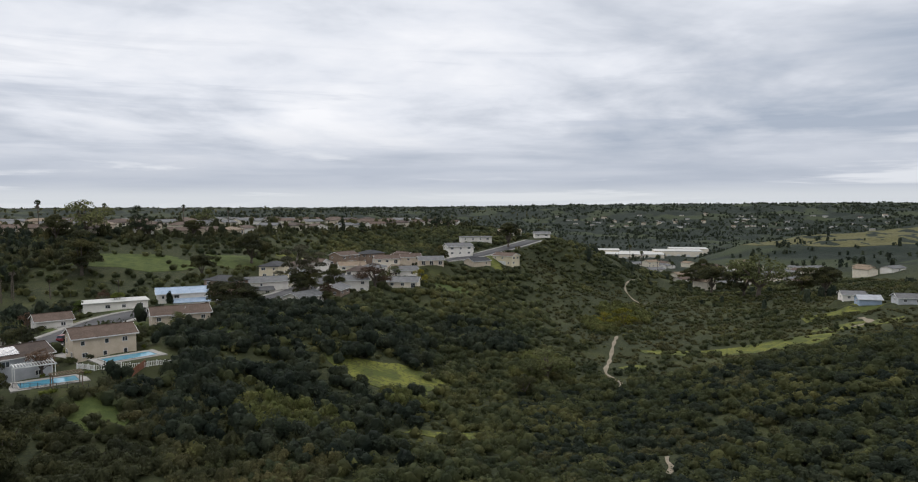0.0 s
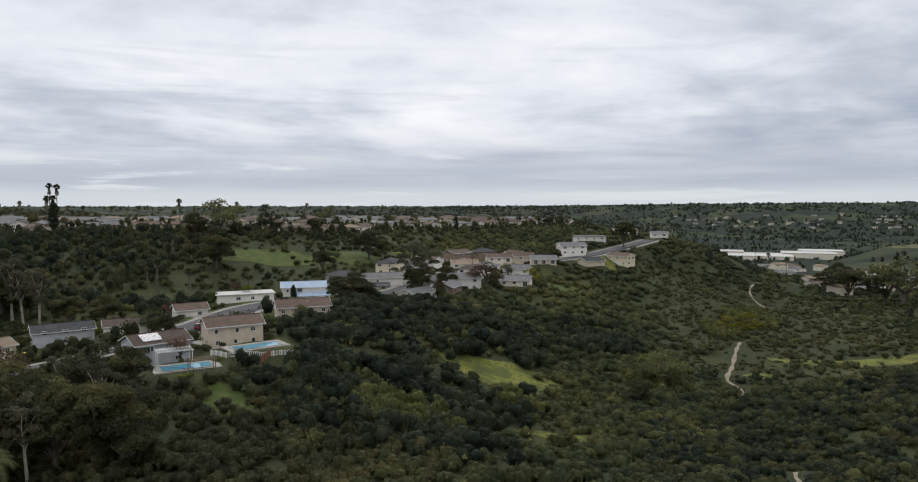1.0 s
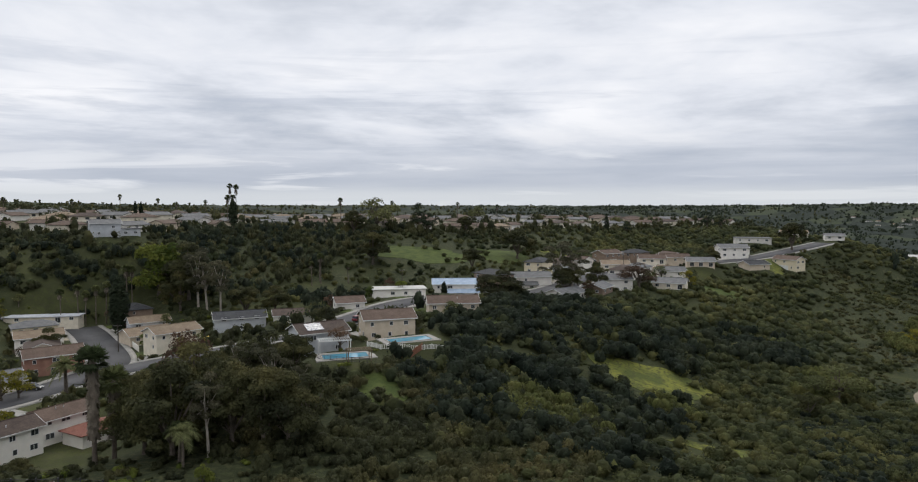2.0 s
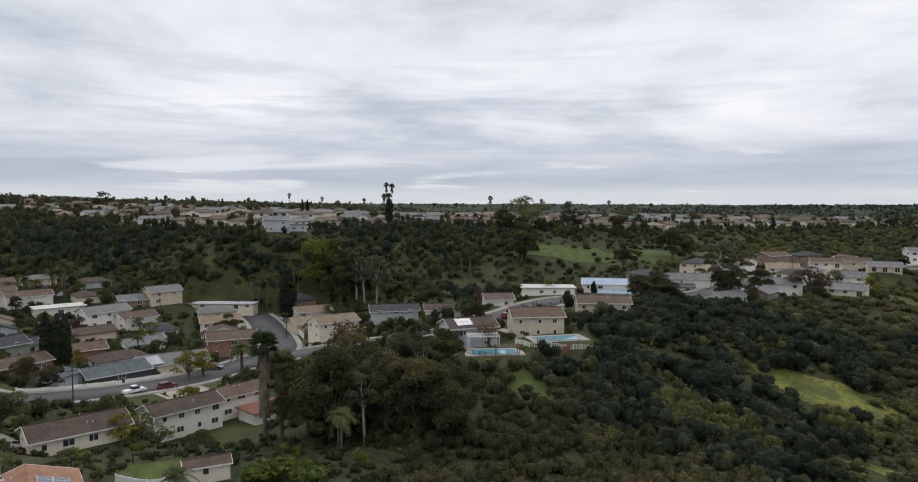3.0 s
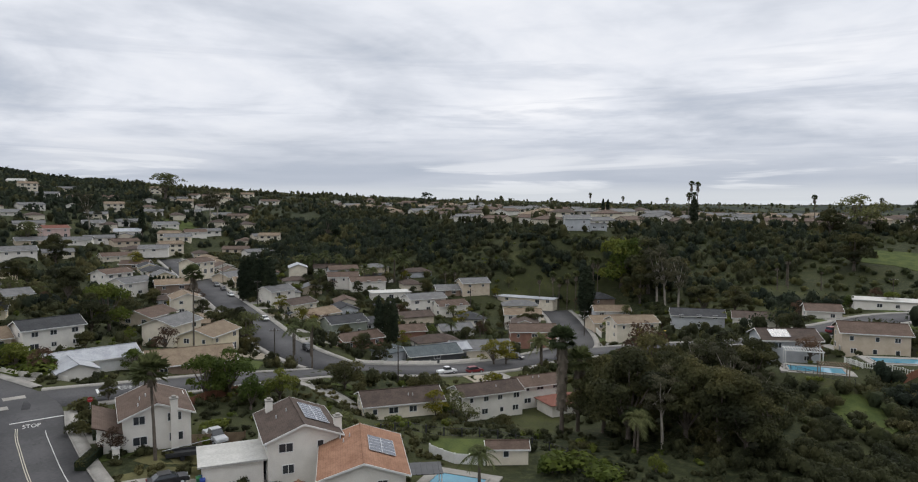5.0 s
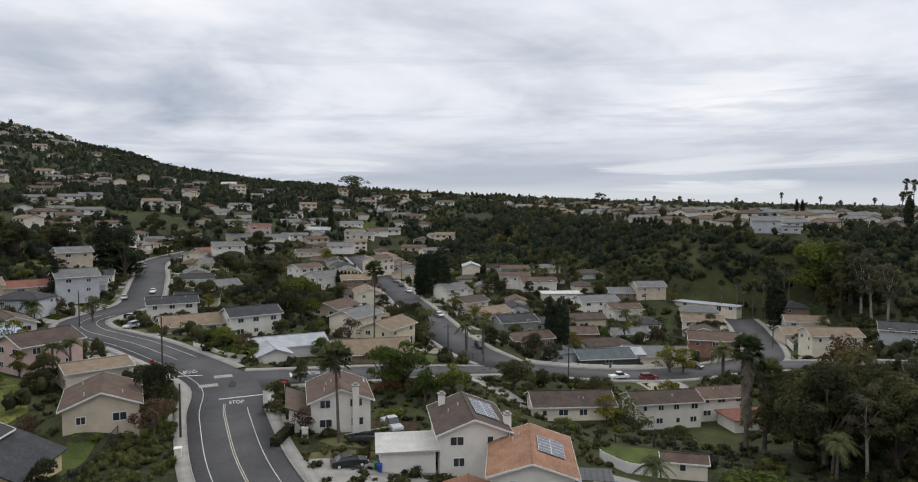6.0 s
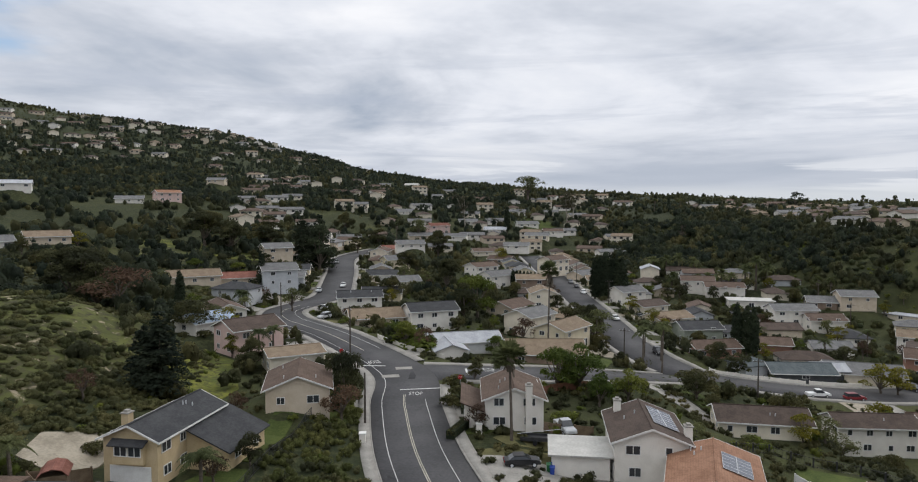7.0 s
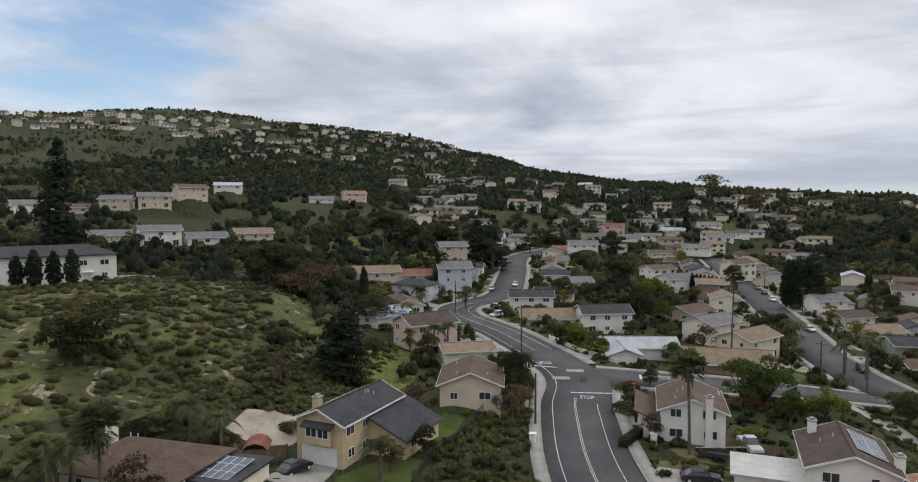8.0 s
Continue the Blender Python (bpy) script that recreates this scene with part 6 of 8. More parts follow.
# trees among the houses on the mesa
x, y = wild_places(-1100, 60, 90, 1100, 6500, -0.15, 3.0, 11.0, 40)
keep = (lay(x, y) > 42.0) & ((y > 205) | (x < -640))
x, y = x[keep], y[keep]
cover("street_trees", "mixed trees between the roofs on the mesa", "leaf_wood", (x, y), 1.4, 3.9, 26, 0.16, 9, (1.0, 2.3), "trees", 1)
x, y = wild_places(-3300, 300, 700, 3600, 4200, -0.2, 5.0, 12.0, 200)
keep = np.hypot(x, y) > 1000
cover("street_trees", "far trees across the mesa top", "leaf_wood", (x[keep], y[keep]), 3.0, 6.5, 8, 0.3, 10, (1.1, 1.8), "trees", 0)
# the valley and the mesas beyond it
x, y = wild_places(80, 1600, 350, 2100, 9000, 0.0, 5.0, 14.0, 120)
keep = ~((x > 165) & (x < 340) & (y > 400) & (y < 770) & (rng.uniform(size=len(x)) < 0.6)) & ~near_any(x, y, [(620, 850, 190, 75)])
x, y = x[keep], y[keep]
cover("valley_trees", "dark trees along the valley floor", "leaf_oak", (x, y), 2.2, 4.8, 8, 0.24, 11, (1.0, 1.8), "trees", 0)
x, y = wild_places(-700, 2900, 1700, 4300, 15000, -0.15, 5.0, 15.0, 220)
cover("far_woods", "far scrub and trees over the mesas", "leaf_oak", (x, y), 4.0, 10.5, 4, 0.3, 12, (0.6, 1.2), "trees", 0)
# gardens close by: low mixed planting between paths and fences
x, y = wild_places(-150, -58, -30, 84, 2200, -0.4, 0.5, 21.0, 18, 2.2)
cover("garden_bushes", "low mixed planting in the near gardens", "leaf_wood", (x, y), 0.4, 1.3, 100, 0.09, 27, (0.8, 1.4))
x, y = wild_places(-118, -64, -20, -8, 420, -0.6, 0.8, 22.0, 12, 1.9)
cover("garden_bushes", "olive and yellow bushes on the roadside bank", "leaf_willow", (x, y), 0.5, 1.3, 130, 0.085, 28, (0.8, 1.4))
x, y = wild_places(-175, -100, 70, 150, 420, -0.3, 0.8, 23.0, 18, 2.4)
cover("garden_bushes", "dark planting round the lower houses", "leaf_wood", (x, y), 0.6, 1.7, 130, 0.085, 29, (0.8, 1.4))
# trees along the mesa rim, before and between the first houses
rim_ = glide(LANDFORMS[0], 3.0)
rim_ = rim_[(rim_[:, 0] > -600)]
pick_ = rng.integers(0, len(rim_), 1100)
x, y = rim_[pick_, 0] + rng.normal(0, 16, 1100), rim_[pick_, 1] + rng.normal(0, 13, 1100)
keep = plot_gap(x, y) > 2
cover("rim_trees", "dark garden trees along the mesa rim", "leaf_wood", (x[keep], y[keep]), 1.2, 3.4, 60, 0.11, 41, (1.0, 1.9), "trees", 2)

# ---- single trees ----
# about the white house on the shelf and the bank below it
tree('conifer', -162.3, -142.8, 33.5, 1.1)
tree('cypress', -114.8, -110.0, 6.6, 1.75)
tree('cypress', -116.9, -107.9, 7.6, 1.75)
tree('cypress', -119.2, -105.5, 7.2, 1.75)
tree('cypress', -121.4, -103.1, 7.3, 1.75)
tree('fan', -50.9, -37.8, 13.1, 0.90)
tree('queen', -58.1, -50.7, 6.5, 1.2)
tree('queen', -59.0, -49.8, 7.2, 1.2)
tree('queen', -59.9, -48.9, 7.2, 1.2)
tree('queen', -58.6, -50.2, 5.5, 1.2)
tree('queen', -76.5, -47.1, 5.3, 1.25)
tree('queen', -76.7, -43.0, 4.3)
tree('olive', -77.2, -49.5, 3.9)
tree('conifer', -111.1, -40.6, 13.4, 1.75)
tree('conifer', -112.4, -43.6, 10.1, 1.7)
tree('oak', -161.7, -79.5, 15.7, 1.25)
tree('oak', -158.2, -73.0, 11.8, 1.2)
tree('cypress', -177.2, -61.6, 11.2)
tree('oak', -84.7, -69.0, 9.2, 1.2)
tree('oak', -81.4, -68.3, 7.2)
tree('russet', -99.8, -46.9, 4.6)
tree('russet', -153.6, -66.4, 9.9, 1.4)
tree('queen', -76.4, -22.8, 5.6, 1.1)
tree('oak', -109.6, -11.7, 8.6, 0.62)
tree('queen', -193.5, -50.5, 8.0, 1.1)
tree('queen', -197.0, -52.0, 7.2, 1.1)
tree('queen', -189.5, -48.5, 6.6, 1.0)
tree('cypress', -106.5, -12.4, 3.7, 2.0)
tree('queen', -108.4, -19.0, 4.6)
tree('queen', -139.2, -32.4, 6.8)
tree('queen', -141.8, -30.1, 7.0)
tree('queen', -147.5, -40.1, 5.1)
tree('oak', -154.5, -50.7, 7.5, 1.2)
tree('olive', -204.3, -39.2, 7.0)
# about the crossing
tree('fan', -94.3, 12.9, 12.6, 1.15)
tree('fan', -166.2, 30.0, 21.2, 1.10)
tree('queen', -161.9, 51.9, 11.8, 1.1)
tree('queen', -157.7, 55.1, 13.9, 1.1)
tree('bright', -121.5, 24.1, 7.7)
tree('bright', -122.7, 28.4, 8.4, 1.1)
tree('bright', -114.1, 29.8, 5.4)
tree('oak', -109.2, 11.0, 3.2)
tree('shrub', -121.5, 6.2, 2.5, 1.3)
tree('oak', -125.3, 9.8, 3.7, 0.8)
tree('shrub', -113.5, 6.0, 2.8)
tree('shrub', -108.5, 5.0, 2.4)
tree('bright', -155.4, -4.0, 5.2, 1.3)
tree('bright', -160.5, -5.6, 4.4, 1.2)
tree('bright', -164.6, -7.6, 4.0, 1.1)
tree('yellowshrub', -159.0, -2.0, 3.6, 1.6)
tree('yellowshrub', -154.0, 1.0, 3.2, 1.6)
tree('yellowshrub', -151.5, -0.2, 4.1, 1.6)
tree('bright', -150.5, 1.7, 3.8)
tree('olive', -186.2, 46.7, 10.0, 1.1)
tree('oak', -199.3, 43.2, 9.4)
tree('oak', -208.3, 11.4, 11.8)
tree('bright', -213.1, 15.8, 13.5)
tree('oak', -263.5, 7.5, 13.3)
tree('oak', -222.7, 20.8, 7.5)
tree('yellowing', -381.6, 39.9, 8.8)
tree('olive', -637.5, 90.0, 23.5, 1.3)
tree('conifer', -290.3, -52.6, 21.7, 1.5)
tree('conifer', -295.6, -45.9, 24.3, 1.5)
tree('conifer', -303.9, -51.0, 18.3, 1.5)
tree('conifer', -226.7, -53.4, 12.8, 0.8)
tree('oak', -291.4, -82.1, 14.1, 1.3)
tree('oak', -297.9, -95.0, 15.9, 1.3)
tree('oak', -324.6, -74.2, 15.5, 1.3)
tree('cypress', -286.6, 35.5, 8.1, 1.2)
tree('cypress', -286.4, 37.0, 8.0, 1.2)
tree('cypress', -286.2, 38.5, 7.9, 1.2)
tree('cypress', -286.0, 40.0, 7.8, 1.2)
tree('cypress', -285.8, 41.5, 7.7, 1.2)
tree('cypress', -285.6, 43.0, 7.6, 1.2)
tree('cypress', -285.4, 44.5, 7.5, 1.2)
tree('cypress', -285.1, 46.0, 7.4, 1.2)
tree('cypress', -284.9, 47.4, 7.3, 1.2)
tree('cypress', -264.1, 64.7, 15.7, 1.2)
tree('cypress', -263.7, 66.3, 16.3, 1.2)
tree('cypress', -263.3, 67.9, 16.9, 1.2)
tree('cypress', -262.9, 69.5, 15.5, 1.2)
tree('cypress', -262.5, 71.1, 16.1, 1.2)
tree('cypress', -262.1, 72.7, 16.7, 1.2)
tree('cypress', -261.6, 74.3, 17.3, 1.2)
tree('cypress', -563.2, 20.0, 12.3, 1.2)
tree('cypress', -563.1, 24.1, 12.8, 1.2)
tree('cypress', -562.9, 28.1, 11.7, 1.2)
tree('cypress', -562.7, 32.1, 12.2, 1.2)
tree('cypress', -563.5, -0.8, 14.4)
tree('cypress', -480.7, 54.0, 18.5)
tree('euc', -512.8, 107.1, 26.7, 1.2)
tree('euc', -518.6, 103.7, 24.7)
tree('euc', -473.0, 24.6, 26.1)
tree('olive', -443.4, -7.2, 13.2)
tree('oak', -412.2, -30.5, 12.3)
tree('oak', -388.5, 5.1, 14.8, 1.2)
tree('oak', -293.3, -8.7, 12.4)
tree('oak', -233.1, -11.2, 7.9)
tree('olive', -273.3, -9.0, 8.1)
tree('fan', -413.0, -19.5, 14.0, 0.60)
tree('oak', -371.3, -38.2, 11.1)
tree('oak', -430.1, -52.0, 12.9)
# in the gardens towards the canyon
tree('cypress', -189.0, 86.7, 14.0, 0.95)
tree('cypress', -188.0, 89.0, 14.0, 0.95)
tree('cypress', -187.2, 90.6, 14.0, 0.95)
tree('date', -142.4, 111.8, 12.9, 1.1)
tree('skirt', -98.3, 82.2, 19.3, 1.44)
tree('skirt', -97.9, 85.7, 14.9, 1.44)
tree('yellowing', -158.1, 107.3, 7.2, 1.2)
tree('yellowing', -156.9, 110.8, 7.0, 1.1)
tree('cypress', -205.5, 183.0, 20.0, 1.5)
tree('fan', -232.8, 181.3, 14.5, 0.75)
tree('fan', -229.3, 185.8, 16.0, 0.75)
tree('fan', -227.8, 187.6, 13.2, 0.75)
tree('fan', -225.6, 190.3, 15.0, 0.75)
tree('fan', -223.3, 192.9, 16.2, 0.75)
tree('fan', -218.3, 198.6, 17.2, 0.75)
tree('fan', -217.2, 199.8, 16.2, 0.75)
tree('date', -286.2, 138.5, 18.1, 1.05)
tree('date', -291.8, 126.2, 10.2, 1.05)
tree('date', -288.0, 134.8, 13.5, 1.05)
tree('date', -284.2, 142.6, 13.5, 1.05)
tree('date', -293.9, 121.2, 8.1, 1.05)
tree('date', -290.2, 129.9, 8.1, 1.05)
tree('date', -299.2, 107.3, 8.1, 1.05)
tree('fan', -262.2, 152.0, 10.3, 0.75)
tree('fan', -260.1, 155.5, 9.8, 0.75)
tree('date', -254.0, 165.4, 7.7, 0.8)
tree('fan', -166.6, 253.1, 11.6, 0.72)
tree('fan', -166.5, 247.2, 10.1, 0.60)
tree('oak', -189.8, 143.7, 10.1)
tree('oak', -200.2, 146.5, 5.2)
tree('queen', -199.0, 130.6, 9.0)
tree('queen', -191.9, 113.7, 6.6)
tree('bright', -210.6, 206.7, 21.2, 0.95)
tree('bright', -205.3, 209.2, 21.1, 0.9)
tree('oak', -198.0, 209.3, 23.2, 1.1)
tree('euc', -186.6, 202.2, 24.2)
tree('euc', -181.6, 201.3, 22.2)
tree('euc', -174.2, 199.9, 20.6)
tree('oak', -193.3, 199.9, 15.3)
tree('oak', -163.0, 200.1, 10.9, 1.3)
tree('oak', -154.9, 206.4, 9.8, 1.3)
tree('bright', -117.9, 57.1, 3.6, 1.2)
tree('bright', -115.3, 60.1, 3.8, 1.2)
tree('yellowing', -110.6, 62.4, 5.2, 1.0)
tree('olive', -112.0, 67.0, 5.0, 1.1)
tree('bright', -120.5, 36.5, 5.6, 1.1)
tree('olive', -119.8, 74.5, 5.3, 1.1)
tree('oak', -130.7, 52.6, 5.9, 1.2)
tree('oak', -109.0, 76.3, 5.0)
tree('shrub', -119.3, 69.4, 3.5, 1.5)
tree('shrub', -113.2, 73.7, 3.4, 1.4)
tree('queen', -77.9, 51.0, 5.4, 1.1)
tree('queen', -77.2, 79.9, 6.7, 1.25)
tree('yellowshrub', -75.3, 64.5, 3.3, 1.6)
tree('yellowshrub', -70.8, 66.5, 2.8, 1.8)
tree('yellowshrub', -76.0, 62.1, 2.3, 1.5)
tree('queen', -174.0, 56.0, 10.8)
tree('queen', -170.8, 59.3, 10.7)
tree('oak', -161.2, 46.4, 3.5)
tree('oak', -192.2, 46.5, 10.0, 0.9)
tree('pine', -288.4, -44.9, 21.1)
# the grove at the head of the canyon
tree('oak', -92.5, 87.1, 14.5)
tree('oak', -83.6, 84.3, 16.0)
tree('euc', -76.5, 84.7, 13.4)
tree('oak', -87.0, 93.1, 17.2)
tree('oak', -76.3, 89.7, 14.4)
tree('oak', -69.3, 89.0, 13.8)
tree('oak', -65.7, 90.6, 12.5)
tree('oak', -67.0, 98.4, 9.5)
tree('euc', -92.2, 112.2, 12.3)
tree('oak', -87.3, 114.0, 13.3)
tree('oak', -85.1, 119.3, 9.9)
tree('oak', -105.4, 119.7, 8.8)
tree('russet', -119.6, 124.6, 12.4)
tree('euc', -78.6, 104.5, 13.2)
tree('oak', -103.8, 160.8, 7.3)
tree('oak', -107.0, 102.4, 8.8)
tree('oak', -100.6, 126.8, 8.2)
tree('euc', -76.3, 108.9, 9.0)
tree('oak', -85.0, 99.9, 6.6)
tree('queen', -79.6, 81.6, 6.7, 1.25)
tree('bright', -69.0, 75.1, 2.6)
# below the pool houses and along the ridge road
tree('oak', -72.2, 220.5, 10.9, 1.5)
tree('oak', -78.4, 224.7, 9.2, 1.2)
tree('date', -79.4, 189.0, 7.0, 0.8)
tree('euc', -56.5, 255.8, 17.9, 1.5)
tree('euc', -61.3, 254.7, 20.2, 1.4)
tree('oak', -57.3, 251.6, 11.0, 1.3)
tree('oak', -51.7, 280.3, 11.0)
tree('russet', -35.7, 287.8, 11.7, 1.3)
tree('russet', -42.1, 289.0, 8.7)
tree('oak', -10.3, 374.9, 9.6, 1.1)
tree('yellowing', -17.6, 309.5, 8.0)
tree('oak', 31.2, 433.9, 16.4, 1.2)
tree('cypress', -102.7, 241.1, 6.3, 1.6)
tree('bright', -114.6, 227.8, 5.5)
tree('oak', -106.0, 280.7, 10.3, 1.2)
tree('oak', -155.0, 280.0, 19.2, 1.1)
tree('conifer', -159.4, 289.0, 18.9, 0.9)
tree('fan', -164.4, 250.9, 12.8, 0.75)
tree('fan', -152.0, 252.8, 8.3, 0.72)
tree('oak', -96.1, 315.7, 14.1, 1.4)
# on the mesa
tree('fan', -255.1, 301.7, 23.5, 0.75)
tree('fan', -252.8, 303.7, 23.1, 0.75)
tree('fan', -256.3, 300.7, 16.8, 0.75)
tree('fan', -254.2, 302.4, 17.1, 0.75)
tree('cypress', -249.5, 297.3, 15.5, 1.3)
tree('olive', -186.2, 340.4, 19.3, 1.2)
tree('pine', -163.5, 348.6, 18.1, 0.8)
tree('pine', -160.9, 355.3, 12.3, 1.1)
tree('fan', -193.3, 372.9, 15.1, 0.60)
tree('fan', -167.9, 417.5, 15.0, 0.60)
tree('fan', -150.1, 445.4, 13.3, 0.60)
tree('olive', -166.4, 450.2, 11.5, 1.2)
tree('conifer', -80.6, 473.2, 13.1)
tree('pine', -17.3, 519.7, 12.5, 1.2)
tree('pine', -8.4, 519.9, 9.8)
tree('pine', -67.5, 475.2, 9.0)
tree('fan', -209.3, 340.9, 17.1, 0.72)
tree('oak', -195.6, 331.6, 12.5, 1.2)
tree('oak', -141.3, 363.5, 10.0, 1.3)
tree('cypress', -309.6, 288.4, 9.7)
tree('cypress', -307.7, 290.5, 9.7)
tree('pine', -405.7, 151.0, 16.6, 1.2)
tree('pine', -530.9, 285.9, 15.4, 1.3)
tree('cypress', -567.9, 198.5, 10.3)
tree('fan', -359.3, 323.0, 14.0, 0.60)
tree('fan', -358.5, 353.0, 12.4, 0.60)
tree('fan', -323.9, 358.4, 11.9, 0.60)
tree('fan', -534.7, 175.8, 11.5, 0.72)
tree('fan', -528.5, 193.7, 11.5, 0.72)
tree('fan', -473.7, 304.5, 11.5, 0.72)
tree('fan', -463.3, 320.0, 11.5, 0.72)
tree('fan', -438.8, 352.9, 11.5, 0.72)
tree('fan', -392.4, 403.9, 11.5, 0.72)
tree('fan', -347.9, 442.8, 11.5, 0.72)
tree('fan', -333.2, 453.9, 11.5, 0.72)
tree('fan', -318.7, 464.1, 11.5, 0.72)
# palm grove under the mesa rim
tree('date', -330.3, 109.0, 11.0, 1.1)
tree('date', -328.4, 114.6, 11.3, 1.1)
tree('date', -326.5, 120.1, 12.8, 1.1)
tree('date', -329.4, 111.8, 8.2, 1.1)
tree('date', -324.2, 126.2, 10.0, 1.1)
# in the canyon
tree('olive', 26.9, 206.3, 9.4, 1.5)
tree('olive', 21.3, 203.9, 6.7, 1.3)
tree('yellowing', 76.5, 315.9, 9.7, 1.4)
tree('yellowing', 66.3, 313.0, 6.8, 1.3)
tree('oak', 17.6, 184.2, 6.3)
tree('olive', 177.2, 402.8, 26.4, 1.3)
tree('oak', 177.5, 424.4, 21.6, 1.3)
tree('oak', 203.9, 378.6, 16.6, 1.4)
tree('oak', 211.5, 419.7, 16.1, 1.3)
tree('oak', 169.5, 491.6, 15.6, 1.5)
tree('oak', 173.8, 468.8, 19.3, 1.4)
tree('cypress', 253.0, 587.9, 24.6)
tree('oak', 208.6, 583.9, 15.9, 1.4)
tree('fan', 150.3, 601.5, 18.6, 0.75)
tree('fan', 159.9, 599.0, 15.9, 0.75)
tree('fan', 173.3, 595.3, 14.9, 0.75)
tree('fan', 184.9, 591.8, 10.6, 0.75)

# ---- houses far off: rows on the mesa, terraces on the mountain, the valley ----
far_rng = random.Random(21)
PROTO = []
for i, (wall_, roof_, kind_, st_, l_, w_) in enumerate((("cream", "brown", "hip", 1, 15, 10), ("white", "grey", "gable", 1, 16, 9), ("tan", "tan", "hip", 1, 14, 10), ("white", "brown", "gable", 1, 13, 9),
                                                       ("tan", "brown", "gable", 1, 15, 9), ("cream", "darkbrown", "hip", 1, 16, 10), ("cream", "grey", "gable", 1, 14, 9), ("cream", "tan", "gable", 2, 13, 9), ("tan", "grey", "gable", 2, 12, 9))):
    PROTO.append(dict(x=0, y=0, z=0, yaw=0, l=l_, w=w_, st=st_, wall=wall_, roof=roof_, kind=kind_, pitch=18, detail=0, blind=("left", "right") if i % 2 else ("back",)))
BUILT = {}
HOME_SPOTS = []


def free_spot(x, y):
    if any((x - a) ** 2 + (y - c_) ** 2 < 150 for a, c_ in HOME_SPOTS):
        return False
    HOME_SPOTS.append((x, y))
    return True


def far_house(k, x, y, yaw, group):
    """Another house of one of the nine models."""
    if not free_spot(x, y):
        return
    z = float(sheet_z(x, y)[0]) + 0.1
    if k not in BUILT:
        s = dict(PROTO[k], x=x, y=y, z=z, yaw=yaw, group=group)
        BUILT[k] = build_house(s, far_rng)
    else:
        ob = copy_thing(BUILT[k], pose(x, y, z, 0, 0, yaw))
        ob["group"] = group


class Suburb:
    """Houses too far and too many to count: walls, roofs and windows joined into one thing."""

    def __init__(self):
        self.v, self.f, self.s, self.mats = [], [], [], []

    def slot(self, mat):
        if mat not in self.mats:
            self.mats.append(mat)
        return self.mats.index(mat)

    def take(self, me, m):
        k, t = len(self.v), self.slot(me.materials[0])
        self.v += [tuple(m @ v.co) for v in me.vertices]
        for p_ in me.polygons:
            self.f.append(tuple(k + i for i in p_.vertices))
            self.s.append(t)

    def add(self, k, x, y, yaw, tall=0.0):
        if not free_spot(x, y):
            return
        s = PROTO[k]
        if ("far", k) not in BUILT:
            h = 2.7 * s["st"] + 0.15
            BUILT[("far", k)] = (wall_mesh(s["kind"], s["l"], s["w"], h, 18, M["wall_" + s["wall"]], 4.0), roof_mesh(s["kind"], s["l"], s["w"], h, 18, 0.5, M["roof_" + s["roof"]]),
                                 Builder().box(-0.9, -0.06, 0, 0.9, 0.02, 1.2).mesh("window", M["glass"]))
        m = pose(x, y, float(sheet_z(x, y)[0]) + 0.1 + tall, 0, 0, yaw)
        wl, rf, wn = BUILT[("far", k)]
        self.take(wl, m)
        self.take(rf, m)
        for st in range(s["st"]):
            for u in (-0.3, 0.02, 0.33):
                for side, face in ((-1, 0), (1, 180)):
                    self.take(wn, m @ pose(u * s["l"], side * s["w"] / 2, 0.95 + 2.7 * st, 0, 0, face))

    def done(self, label):
        me = bpy.data.meshes.new("far_houses")
        me.from_pydata(self.v, [], self.f)
        for m_ in self.mats:
            me.materials.append(m_)
        me.polygons.foreach_set("material_index", np.array(self.s, np.int32))
        tagged(new("far_houses", me), label, "houses", kind="stuff")


RIM = glide(LANDFORMS[0], 4.0)
suburb = Suburb()
for back, step in ((11, 19), (45, 21), (78, 20), (118, 24), (165, 26), (225, 34)):
    d_ = np.gradient(RIM[:, :2], axis=0)
    d_ /= np.linalg.norm(d_, axis=1)[:, None]
    row = RIM[:, :2] + np.stack([d_[:, 1], -d_[:, 0]], -1) * -back
    run, last = 0.0, row[0]
    for q, dd in zip(row, d_):
        if math.dist(q, last) >= step:
            last = q
            if q[0] > -620 and float(lay(*q)[0]) > 42 and math.dist(q, (-256, 213)) > 22 and plot_gap(q[:1], q[1:])[0] > 6:
                spot = (far_rng.randrange(7), q[0] + far_rng.uniform(-2, 2), q[1] + far_rng.uniform(-3, 3), math.degrees(math.atan2(dd[1], dd[0])) + far_rng.choice((0, 0, 90)) + far_rng.uniform(-6, 6))
                if back < 50:
                    far_house(*spot, "houses on the mesa")
                else:
                    suburb.add(*spot)
suburb.done("rows of low houses across the mesa top")

